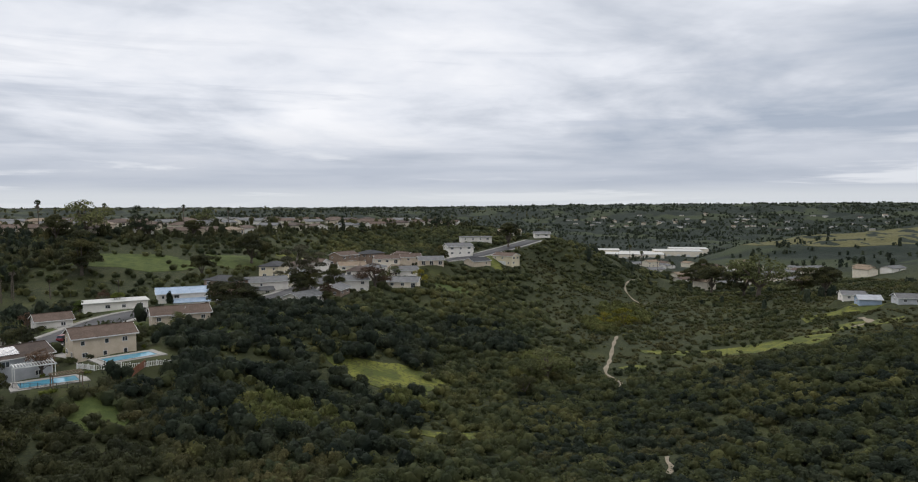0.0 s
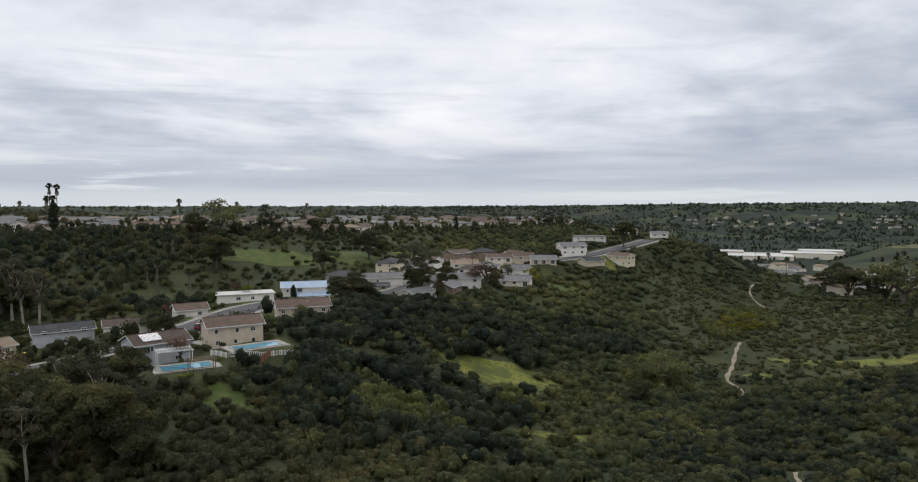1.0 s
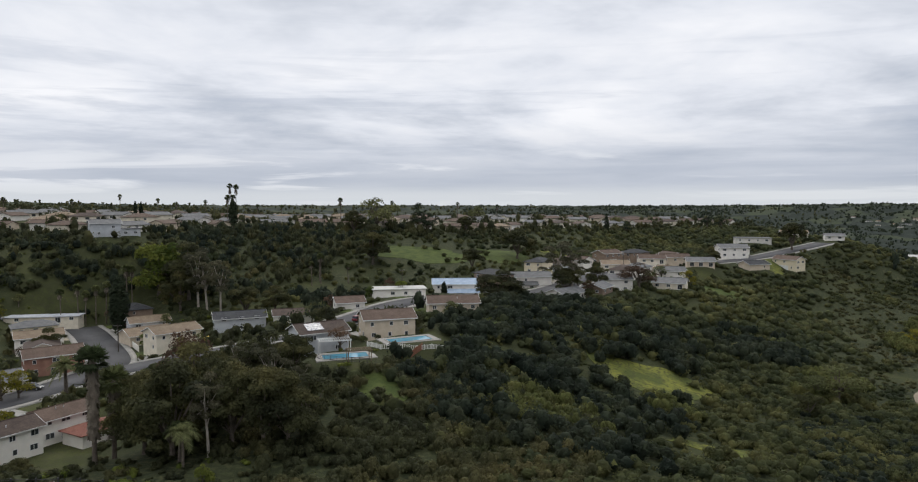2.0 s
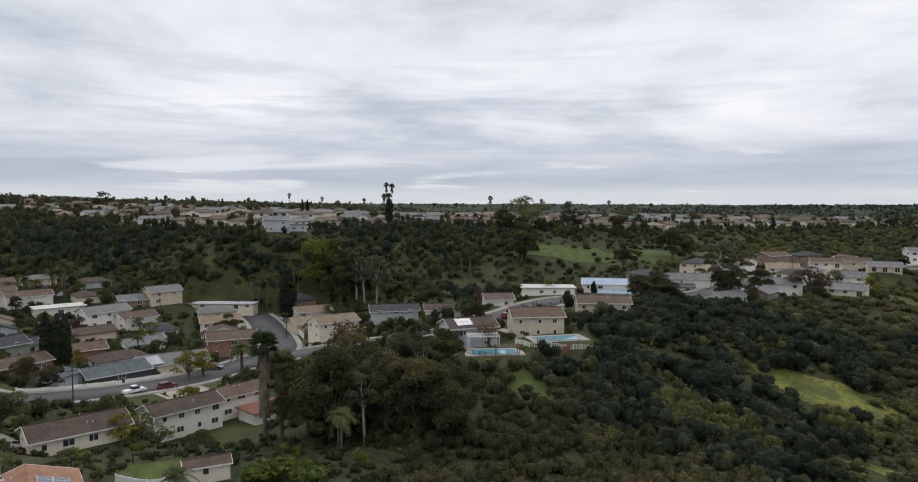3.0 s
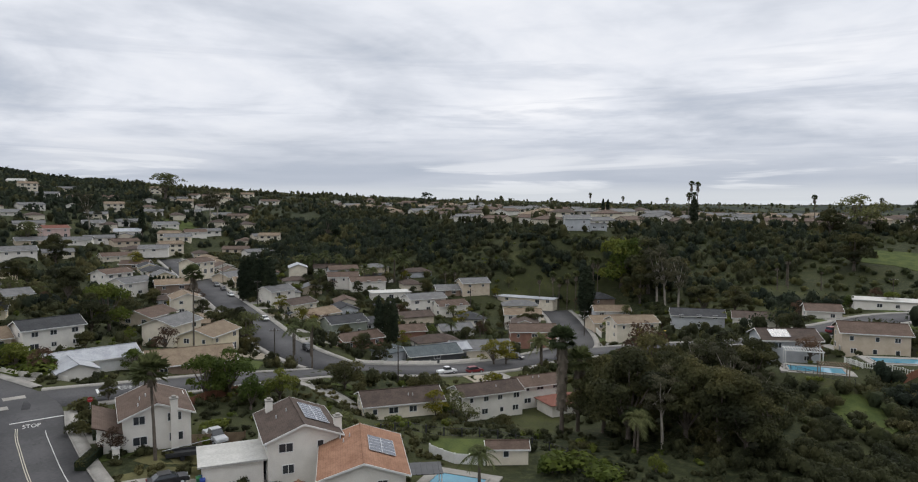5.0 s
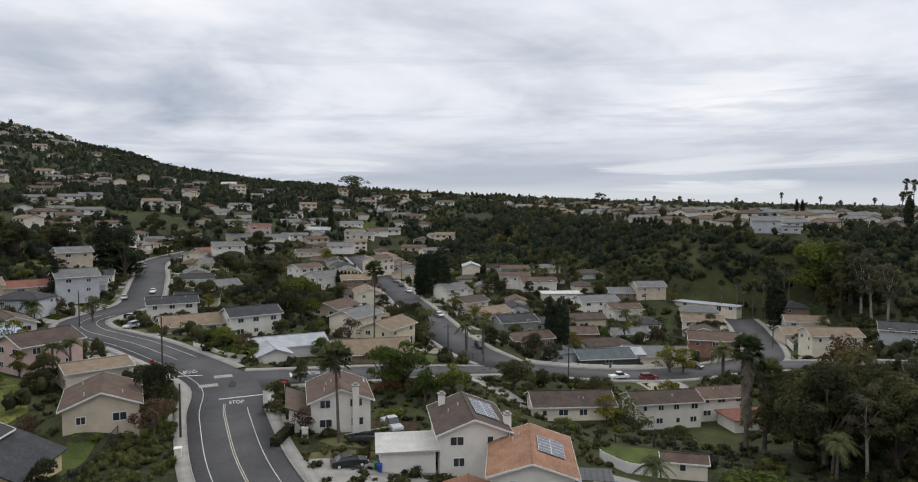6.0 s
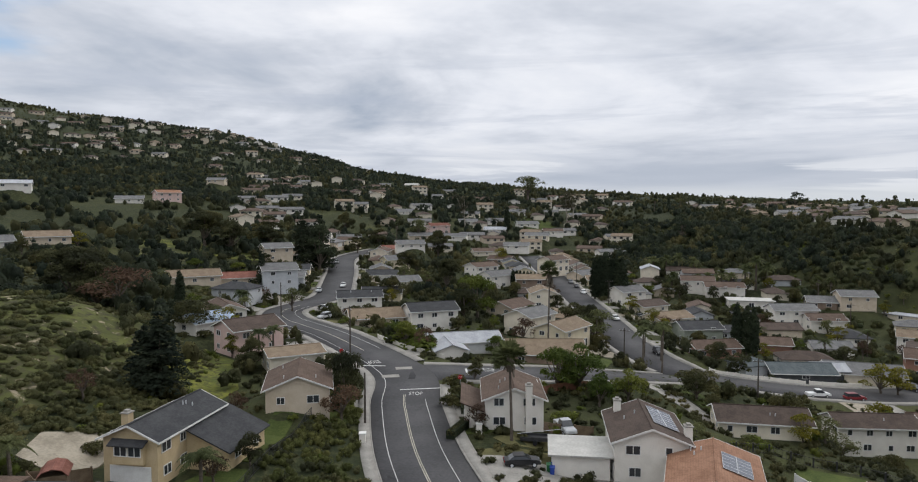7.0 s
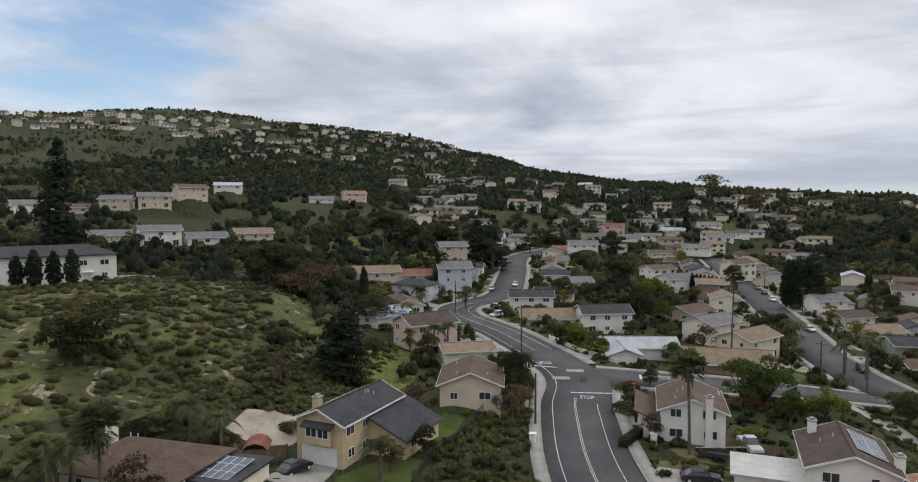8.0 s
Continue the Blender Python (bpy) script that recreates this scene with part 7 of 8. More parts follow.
# terraces along the mountain's contours; the near western flank stays wild
suburb = Suburb()
for level, step in ((72, 34), (82, 26), (92, 22), (102, 19), (112, 17), (122, 15), (131, 14), (140, 14), (149, 13), (157, 15), (163, 18)):
    last = None
    for a in np.arange(94.0, 140.0, 0.25):
        if a > 117 + (level - 72) * 0.12 and level < 136:
            continue
        ds = np.arange(430.0, 1350.0, 6.0)
        px_, py_ = -np.sin(np.radians(a)) * ds, np.cos(np.radians(a)) * ds
        hit_ = np.flatnonzero(lay(px_, py_) > level)
        if not len(hit_):
            continue
        q = (px_[hit_[0]] + far_rng.uniform(-9, 9), py_[hit_[0]] + far_rng.uniform(-9, 9))
        if last is None or math.dist(q, last) > step * far_rng.uniform(0.7, 2.2):
            if last is not None and far_rng.random() < (0.22 if level < 100 else 0.45 if level < 125 and a < 113 else 0.8):
                suburb.add(far_rng.choice((0, 1, 3, 6, 7, 8, 4, 5, 2)), q[0], q[1], a + far_rng.choice((0, 90)) + far_rng.uniform(-30, 30), -far_rng.uniform(0, 1.6))
            last = q
suburb.done("pale houses in terraces up the mountain flank")

# homes among the trees beyond the long street, up to the skyline
suburb = Suburb()
for i in range(115):
    a = far_rng.uniform(74, 106)
    dd = far_rng.uniform(400, 690)
    x_, y_ = -math.sin(radians(a)) * dd, math.cos(radians(a)) * dd
    if plot_gap(np.array([x_]), np.array([y_]))[0] < 5 or road_near(x_, y_)[0][0] < 14 or near_any(np.array([x_]), np.array([y_]), [(-500, 80, 40, 14), (-470, -60, 24, 24)])[0]:
        continue
    suburb.add(far_rng.choice((0, 1, 3, 4, 5, 6, 7)), x_, y_, a + far_rng.choice((0, 0, 90)) + far_rng.uniform(-25, 25))
suburb.done("homes among the trees beyond the long street")

# the valley settlement and the rows on the mesa across it
for i in range(52):
    q = (far_rng.uniform(170, 330), far_rng.uniform(470, 760))
    far_house(far_rng.choice((1, 3, 4, 7, 6)), *q, far_rng.choice((20, 110)) + far_rng.uniform(-8, 8), "houses in the valley")
suburb = Suburb()
for i in range(70):
    a = far_rng.uniform(-33, -8)
    dd = far_rng.choice((2350, 2450, 2560, 2700)) + far_rng.uniform(-20, 20) + a * 6
    suburb.add(far_rng.choice((1, 3, 6, 7)), -math.sin(radians(a)) * dd, math.cos(radians(a)) * dd, a + far_rng.uniform(-20, 20))
suburb.done("pale rows of houses on the mesa across the valley")


def warehouse(x, y, yaw, l, w, h):
    ob = thing("warehouse", x, y, float(sheet_z(x, y)[0]), yaw, "long pale warehouse with a flat white roof", "warehouse", "warehouses")
    part("wall", Builder().box(-l / 2, -w / 2, -4, l / 2, w / 2, h).mesh("wall", M["wall_cream"]), ob)
    part("roof", Builder().box(-l / 2 - 0.3, -w / 2 - 0.3, h, l / 2 + 0.3, w / 2 + 0.3, h + 0.5).mesh("roof", M["roof_white"]), ob)
    for i in range(int(l / 14)):
        door(ob, -l / 2 + 7 + i * 14, -w / 2, 0.1, 4.8, 4.2, 0, "garage_door")


for i, (dx, dy, l_, w_) in enumerate(((0, 0, 90, 46), (80, 40, 70, 50), (-40, 60, 70, 40), (30, 90, 90, 44), (120, 110, 60, 40))):
    warehouse(255 + dx, 1010 + dy, -12, l_, w_, 8 + i % 2)

# ---- gardens: trees and shrubs round every house ----
garden = random.Random(8)
GREENS = ("oak", "oak", "bright", "olive", "russet", "oak", "yellowing")
planted = []


def free_ground(x, y, need):
    if road_near(x, y)[0][0] < HALF + 2.6 or plot_gap(np.array([x]), np.array([y]))[0] < 0.3:
        return False
    return all((x - a) ** 2 + (y - c_) ** 2 > need * need for a, c_ in planted)


for s in HOUSES:
    if math.hypot(s["x"], s["y"]) > 330:
        continue
    reach = 0.45 * (s["l"] + s["w"]) / 2 + 1.8
    for i in range(6):
        a = garden.uniform(0, 6.28)
        q = reach + garden.uniform(0.6, 4.0)
        x_, y_ = s["x"] + q * math.cos(a), s["y"] + q * math.sin(a)
        if not free_ground(x_, y_, 3.0):
            continue
        planted.append((x_, y_))
        if i < 2:
            tree(garden.choice(GREENS), x_, y_, garden.uniform(3.5, 6.5), garden.uniform(0.8, 1.15))
        else:
            if math.hypot(x_, y_) > 225:
                continue
            tree(garden.choice(("shrub", "shrub", "yellowshrub", "paleshrub")), x_, y_, garden.uniform(1.0, 2.2), garden.uniform(0.9, 1.5))


# ---- flat pieces laid on the ground: drives, lawns, terraces, dirt ----
def laid(name, label, category, mat, poly, lift=0.06, kind="structure", step=2.5, level=None):
    """A sheet that follows the ground inside a polygon given by its corners."""
    bm = bmesh.new()
    vs = [bm.verts.new((x, y, 0)) for x, y in poly]
    bm.faces.new(vs)
    x0, x1 = min(p[0] for p in poly), max(p[0] for p in poly)
    y0, y1 = min(p[1] for p in poly), max(p[1] for p in poly)
    for axis, a, b_ in ((0, x0, x1), (1, y0, y1)):
        k = a + step
        while k < b_:
            co_ = Vector((k, 0, 0)) if axis == 0 else Vector((0, k, 0))
            no_ = Vector((1, 0, 0)) if axis == 0 else Vector((0, 1, 0))
            bmesh.ops.bisect_plane(bm, geom=bm.verts[:] + bm.edges[:] + bm.faces[:], plane_co=co_, plane_no=no_)
            k += step
    zs = sheet_z([v.co.x for v in bm.verts], [v.co.y for v in bm.verts])
    for v, z in zip(bm.verts, zs):
        v.co.z = (z if level is None else level) + lift
    bmesh.ops.recalc_face_normals(bm, faces=bm.faces[:])
    up_ = sum(f.normal.z for f in bm.faces)
    if up_ < 0:
        bmesh.ops.reverse_faces(bm, faces=bm.faces[:])
    ext = bmesh.ops.extrude_face_region(bm, geom=bm.faces[:])
    for v in ext["geom"]:
        if isinstance(v, bmesh.types.BMVert):
            v.co.z += 0.0
    low = [v for v in bm.verts if v not in set(g_ for g_ in ext["geom"] if isinstance(g_, bmesh.types.BMVert))]
    for v in low:
        v.co.z -= 0.5
    me = bpy.data.meshes.new(name)
    bm.to_mesh(me)
    bm.free()
    me.materials.append(mat)
    return tagged(new(name, me), label, category, kind=kind)


def quad_at(x, y, yaw, l, w):
    c_, s_ = math.cos(radians(yaw)), math.sin(radians(yaw))
    return [(x + u * c_ - v * s_, y + u * s_ + v * c_) for u, v in ((-l / 2, -w / 2), (l / 2, -w / 2), (l / 2, w / 2), (-l / 2, w / 2))]


# drives from the plots to the nearest street, and front lawns beside them
for s in HOUSES:
    d0, _ = road_near(s["x"], s["y"])
    if not (10 < d0[0] < 30) or math.hypot(s["x"], s["y"]) > 330:
        continue
    k = np.hypot(_road_pts[:, 0] - s["x"], _road_pts[:, 1] - s["y"]).argmin()
    ux, uy = s["x"] - _road_pts[k, 0], s["y"] - _road_pts[k, 1]
    n_ = math.hypot(ux, uy)
    ux, uy = ux / n_, uy / n_
    off = garden.choice((-3.2, 3.2))
    cx, cy = _road_pts[k, 0] - uy * off, _road_pts[k, 1] + ux * off
    a0, a1 = HALF + 1.75, d0[0] - 3.0
    if a1 - a0 < 2.0:
        continue
    mx, my = cx + ux * (a0 + a1) / 2, cy + uy * (a0 + a1) / 2
    yaw_ = math.degrees(math.atan2(uy, ux))
    laid("driveway", "pale concrete drive up to the house", "driveway", M["concrete"], quad_at(mx, my, yaw_, a1 - a0, 5.0), 0.10)
    lx, ly = _road_pts[k, 0] + uy * off * 1.1 + ux * (a0 + a1) / 2, _road_pts[k, 1] - ux * off * 1.1 + uy * (a0 + a1) / 2
    laid("lawn", "front lawn beside the drive", "lawn", M[garden.choice(("lawn", "lawn", "dry_lawn", "soil"))], quad_at(lx, ly, yaw_, a1 - a0, 6.0), 0.07)

# the open grass and dirt in the canyon and on the bank
for cx, cy, rx, ry, mt, nm, lb in ((-19, 177, 15, 12, "meadow", "meadow", "yellow-green grass clearing in the canyon"), (106, 246, 34, 13, "meadow", "meadow", "yellow-green grass clearing in the canyon"), (-142, 303, 25, 15, "lawn", "grass_slope", "green grass slope below the mesa rim"), (-106, 316, 17, 17, "lawn", "grass_slope", "green grass slope below the mesa rim"), (-78, 352, 15, 11, "meadow", "grass_slope", "open grass on the slope by the ridge road"), (156, 262, 18, 10, "meadow", "meadow", "green slope below the valley houses"), (-66, 122, 6.5, 7.5, "lawn", "grass_slope", "steep green grass below the pool house"), (-4, 322, 14, 15, "lawn", "grass_slope", "green grass on the spur below the ridge road"), (18, 385, 8, 15, "meadow", "grass_slope", "yellow-green grass on the spur's crest"), (-60, 174, 6, 6, "lawn", "grass_slope", "green grass below the houses"), (-57, 204, 7, 7, "lawn", "grass_slope", "green grass below the houses"), (2, 141, 15, 3, "meadow", "meadow", "strip of grass along the near slope"), (172, 302, 22, 9, "meadow", "grass_slope", "yellow-green slope below the valley houses"), (57, 219, 5, 5, "meadow", "meadow", "patch of grass beside the path"), (-262, -104, 24, 16, "bank", "grass_slope", "dry brown grass hill between the trees"), (-290, -92, 12, 34, "meadow", "grass_slope", "bright green grass strip up the slope"), (-500, 80, 38, 12, "lawn", "grass_slope", "green grass slope above the far street")):
    pts_ = [(cx + rx * (1 + 0.18 * math.sin(3 * a + cx) + 0.1 * math.sin(7 * a)) * math.cos(a), cy + ry * (1 + 0.2 * math.sin(2 * a + cy) + 0.12 * math.sin(5 * a + 1)) * math.sin(a)) for a in (i * math.pi / 9 for i in range(18))]
    laid(nm, lb, "grass", M[mt], pts_, 0.12)
laid("grass_slope", "olive grass hill over the valley", "grass", M["dry_lawn"], [(370, 905), (420, 800), (520, 760), (640, 770), (760, 800), (780, 890), (700, 930), (560, 940), (450, 930)], 0.3, step=20.0)


def trail(points, width, label):
    """A trodden path that winds over the ground."""
    line_ = glide(points, 2.0)
    d_ = np.gradient(line_[:, :2], axis=0)
    d_ /= np.linalg.norm(d_, axis=1)[:, None]
    wv = width * (0.8 + 0.3 * np.sin(np.arange(len(line_)) * 0.9))[:, None] / 2
    a_ = line_[:, :2] + np.stack([-d_[:, 1], d_[:, 0]], -1) * wv
    b2 = line_[:, :2] - np.stack([-d_[:, 1], d_[:, 0]], -1) * wv
    co_ = np.concatenate([np.column_stack([e, sheet_z(e[:, 0], e[:, 1]) + 0.25]) for e in (a_, line_[:, :2], b2)])
    k = len(line_)
    q = np.array([(r * k + i, (r + 1) * k + i, (r + 1) * k + i + 1, r * k + i + 1) for r in range(2) for i in range(k - 1)])
    tagged(new("path", quick_mesh("path", co_, q, [M["path"]])), label, "path", kind="structure")


trail(TRAILS[0], 1.5, "pale trodden dirt path through the canyon")
trail(TRAILS[1], 1.3, "pale trodden dirt path through the canyon")
trail(TRAILS[2], 1.1, "bare earth track in the scrub")
trail(TRAILS[3], 3.2, "bare earth cutting on the slope")
laid("grass_bank", "yellow-green grassy bank with bare earth and rocks", "grass", M["bank"], [(-56, -52), (-70, -55), (-84, -52), (-96, -49), (-112, -48), (-130, -50), (-150, -54), (-180, -66), (-215, -74), (-215, -90), (-165, -96), (-130, -100), (-95, -108), (-60, -92)], 0.14, step=3.0)
laid("grass_slope", "bright green grass strip beside the gardens", "grass", M["meadow"], [(-108, -33), (-120, -31), (-138, -37), (-146, -45), (-130, -46), (-116, -43)], 0.14, step=3.0)
laid("bare_slope", "pale bare soil slope behind the house", "soil", M["soil"], [(-79, -39.5), (-84, -37.3), (-90, -37.5), (-92, -41), (-88, -46), (-81, -45)], 0.15)

# ---- road markings ----
def stripe(street, x_from, x_to, off, width, mat, label, lift=0.145):
    line_ = ROADS[street]
    sel = np.flatnonzero((line_[:, 0] <= x_from) & (line_[:, 0] >= x_to))
    co_, q = ribbon(line_[sel], off - width / 2, off + width / 2, lift, 0.02)
    tagged(new("road_marking", quick_mesh("road_marking", co_, q, [mat])), label, "road marking", kind="structure")


stripe("main", -40, -200, 3.8, 0.10, M["paint_white"], "worn white edge line on the asphalt")
stripe("main", -40, -117, 0.38, 0.09, M["paint_yellow"], "double yellow centre line on the asphalt")
stripe("main", -40, -117, 0.14, 0.09, M["paint_yellow"], "double yellow centre line on the asphalt")
stripe("main", -40, -113, -3.2, 0.10, M["paint_white"], "white lane line on the asphalt")
stripe("main", -146, -215, 0.2, 0.12, M["paint_yellow"], "yellow centre line on the asphalt")
stripe("main", -146, -215, -3.6, 0.12, M["paint_white"], "worn white edge line on the asphalt")


def painted_bar(x, y, yaw, l, w, z=None):
    z = float(road_near(x, y)[1][0]) + 0.146 if z is None else z
    ob = new("road_marking", Builder().box(-l / 2, -w / 2, -0.02, l / 2, w / 2, 0.0).mesh("road_marking", M["paint_white"]))
    ob.matrix_basis = pose(x, y, z, 0, 0, yaw)
    tagged(ob, "white stop line painted across the lane", "road marking", kind="structure")


def road_word(text, x, y, yaw, size, stretch=1.6):
    """A word painted on the carriageway."""
    curve = bpy.data.curves.new("road_word", "FONT")
    curve.body, curve.size, curve.align_x, curve.align_y = text, size, "CENTER", "CENTER"
    curve.extrude, curve.offset = 0.004, 0.0
    curve.materials.append(M["paint_white"])
    ob = tagged(new("road_word", curve), "white STOP painted on the asphalt", "road marking", kind="structure")
    ob.matrix_basis = pose(x, y, float(road_near(x, y)[1][0]) + 0.15, 0, 0, yaw) @ Matrix.Diagonal((1.0, stretch, 1.0, 1.0))


painted_bar(-118.6, 0.2, 97, 7.4, 0.4)
painted_bar(-135.3, -9.2, 84, 4.4, 0.4)
painted_bar(-131.5, 8.6, 2, 4.6, 0.4)
road_word("STOP", -115.6, -0.7, 91, 0.95, 2.7)
road_word("STOP", -138.4, -9.6, -70, 1.05, 3.2)
road_word("STOP", -133.4, 13.0, 175, 1.05, 3.2)
for x_, y_ in ((-127.5, -5.6), (-133.5, -3.4)):
    laid("road_patch", "pale concrete patch in the asphalt", "road patch", M["concrete"], quad_at(x_, y_, 8, 2.0, 3.2), 0.02, level=26.62)

# ---- cars ----
PAINT = {}


def car_paint(key, colour):
    if key not in PAINT:
        m, n, b = material(key + "_car_paint", 0.3, 0.5)
        n.put(b.inputs["Base Color"], n.mix(n.noise(object_pos(n), 0.8, 2.0), tuple(v * 0.9 for v in colour), colour))
        PAINT[key] = m
    return PAINT[key]


m, n, b = material("tyre_rubber", 0.9, 0.2)
n.put(b.inputs["Base Color"], n.mix(n.noise(object_pos(n), 8.0, 2.0), (0.012, 0.012, 0.013), (0.025, 0.025, 0.026)))
M["tyre"] = m
m, n, b = material("lamp_glass", 0.1, 0.6)
n.put(b.inputs["Base Color"], n.mix(n.noise(object_pos(n), 3.0, 1.0), (0.55, 0.55, 0.55), (0.7, 0.7, 0.68)))
M["lamp_glass"] = m
m, n, b = material("tail_lamp", 0.2, 0.5)
n.put(b.inputs["Base Color"], n.mix(n.noise(object_pos(n), 3.0, 1.0), (0.25, 0.01, 0.01), (0.4, 0.02, 0.02)))
M["tail_lamp"] = m
COLOURS = {"white": (0.72, 0.72, 0.71), "black": (0.02, 0.02, 0.022), "red": (0.20, 0.025, 0.03), "silver": (0.42, 0.43, 0.44), "yellow": (0.65, 0.45, 0.03), "blue": (0.05, 0.09, 0.2), "grey": (0.14, 0.145, 0.15)}
# side outlines: (x, z) of the lower body and of the cabin
SHAPES = {
    "saloon": ([(-2.25, 0.35), (-2.28, 0.75), (-2.1, 0.92), (-1.3, 0.98), (0.9, 0.98), (1.95, 0.86), (2.25, 0.68), (2.28, 0.35)], [(-1.75, 0.95), (-1.05, 1.42), (0.25, 1.45), (1.15, 0.95)]),
    "estate": ([(-2.25, 0.38), (-2.3, 0.8), (-2.22, 1.0), (0.95, 1.02), (1.95, 0.92), (2.28, 0.72), (2.3, 0.38)], [(-2.15, 1.0), (-1.95, 1.62), (0.2, 1.66), (1.1, 1.0)]),
    "pickup": ([(-2.6, 0.45), (-2.62, 1.08), (1.1, 1.08), (2.25, 1.02), (2.55, 0.85), (2.6, 0.45)], [(-0.75, 1.06), (-0.6, 1.75), (0.55, 1.78), (1.25, 1.06)]),
    "van": ([(-2.9, 0.45), (-2.95, 1.2), (2.0, 1.2), (2.75, 1.05), (2.9, 0.45)], [(-2.9, 1.18), (-2.8, 2.3), (1.2, 2.35), (2.1, 1.18)]),
}
CAR_PARTS = {}


def extrude_outline(outline, half, tuck, mat, name):
    """A body drawn from the side, tucked in towards the top, with eased edges."""
    bm = bmesh.new()
    top = max(z for _, z in outline)
    low = min(z for _, z in outline)
    rows = []
    for s_ in (-1, 1):
        rows.append([bm.verts.new((x, s_ * (half - tuck * (z - low) / (top - low)), z)) for x, z in outline])
    k = len(outline)
    bm.faces.new(rows[0])
    bm.faces.new(rows[1][::-1])
    for i in range(k):
        bm.faces.new((rows[0][i], rows[1][i], rows[1][(i + 1) % k], rows[0][(i + 1) % k]))
    bmesh.ops.recalc_face_normals(bm, faces=bm.faces[:])
    bmesh.ops.bevel(bm, geom=bm.edges[:], offset=0.06, segments=2, affect="EDGES")
    me = bpy.data.meshes.new(name)
    bm.to_mesh(me)
    bm.free()
    me.materials.append(mat)
    return me


def car(kind, colour, x, y, yaw, label, z=None):
    """A parked vehicle: body, glazed cabin with its roof, wheels with rims, lamps."""
    key = (kind, colour)
    if key not in CAR_PARTS:
        low, cab = SHAPES[kind]
        paint = car_paint(colour, COLOURS[colour])
        half = 0.9 if kind != "van" else 1.0
        roof_z = max(z_ for _, z_ in cab)
        xs_ = [x_ for x_, z_ in cab if z_ > roof_z - 0.2]
        CAR_PARTS[key] = (extrude_outline(low, half, 0.06, paint, "body"), extrude_outline(cab, half - 0.06, 0.16, M["glass"], "cabin"),
                          Builder().box(min(xs_) - 0.02, -half + 0.2, roof_z - 0.03, max(xs_) + 0.02, half - 0.2, roof_z + 0.05).mesh("roof_panel", paint),
                          Builder().tube([(0, -0.11, 0), (0, 0.11, 0)], [0.34, 0.34], 14).mesh("tyre", M["tyre"]),
                          Builder().tube([(0, -0.12, 0), (0, 0.12, 0)], [0.2, 0.2], 10).mesh("rim", M["alu"]),
                          Builder().box(-0.04, -0.16, -0.07, 0.04, 0.16, 0.07).mesh("headlight", M["lamp_glass"]), Builder().box(-0.04, -0.14, -0.08, 0.04, 0.14, 0.08).mesh("tail_light", M["tail_lamp"]))
    body, cabin, top, tyre, rim, head, tail = CAR_PARTS[key]
    z = float(max(sheet_z(x, y)[0] + 0.1, road_near(x, y)[1][0] + 0.13 if road_near(x, y)[0][0] < HALF + 1 else -99)) if z is None else z
    ob = thing("car", x, y, z, yaw, label, "car")
    part("body", body, ob)
    part("cabin", cabin, ob, "dark glazed cabin")
    part("roof_panel", top, ob)
    front = max(p_[0] for p_ in SHAPES[kind][0])
    for wx in (-front * 0.6, front * 0.62):
        for wy in (-0.8, 0.8):
            wheel = part("wheel", tyre, ob, "black tyre", pose(wx, wy, 0.34))
            part("rim", rim, wheel, "alloy rim")
    for wy in (-0.6, 0.6):
        part("headlight", head, ob, "clear headlight", pose(front - 0.03, wy, 0.66))
        part("tail_light", tail, ob, "red tail light", pose(-front + 0.03, wy, 0.78))
    return ob


car("saloon", "black", -86.0, 13.2, 92, "black saloon car parked on the drive")
car("saloon", "black", -74.8, -32.6, 160, "dark saloon car parked by the garage")
car("pickup", "white", -151.6, 88.6, 88, "white pickup truck parked at the kerb")
car("estate", "red", -151.2, 96.8, 88, "dark red estate car parked at the kerb")
car("pickup", "yellow", -151.0, 167.8, -12, "bright yellow pickup on the drive")
car("saloon", "white", -206.5, -30.0, 60, "white saloon parked on the drive")
car("estate", "silver", -190.5, -27.6, -30, "silver estate car parked beside the street")
car("saloon", "white", -252.0, -30.4, 2, "white saloon parked at the kerb")
car("saloon", "silver", -241.0, -37.4, 4, "silver saloon parked at the kerb")
car("estate", "grey", -322.0, -42.5, 8, "dark grey car on the far street")
for x_, y_, kind_, col_, lb_ in ((-296, 64.3, "saloon", "black", "black saloon parked at the kerb"), (-279, 63.6, "saloon", "white", "white saloon parked at the kerb"), (-309, 64.3, "estate", "grey", "dark grey estate parked at the kerb"),
                                 (-221, 61.2, "saloon", "white", "white saloon parked at the kerb"), (-177, 60.6, "estate", "black", "black estate car parked at the kerb"), (-342, 64.6, "van", "white", "white van parked at the kerb"),
                                 (-262, 74.5, "estate", "silver", "silver estate on a drive"), (-234, 73.5, "saloon", "black", "black saloon on a drive"), (-205, 71.5, "saloon", "grey", "grey saloon on a drive"), (-355, 64.8, "saloon", "silver", "silver saloon parked at the kerb")):
    car(kind_, col_, x_, y_, 0 if y_ < 70 else 90, lb_)
car("estate", "black", -160.5, 117.0, 20, "black estate car on a drive")
car("saloon", "white", -86.5, 247.0, 60, "white saloon outside the blue-roofed house")
car("saloon", "silver", -82.8, 249.5, 60, "silver saloon outside the blue-roofed house")
car("van", "white", -112.0, 236.0, 15, "white motor van beside the house")
car("estate", "red", -100.5, 173.0, 80, "red estate car in the street")
car("saloon", "black", -62.0, 282.0, 95, "black saloon on the ridge road")
car("saloon", "white", -33.0, 362.0, 50, "white saloon on the ridge road")
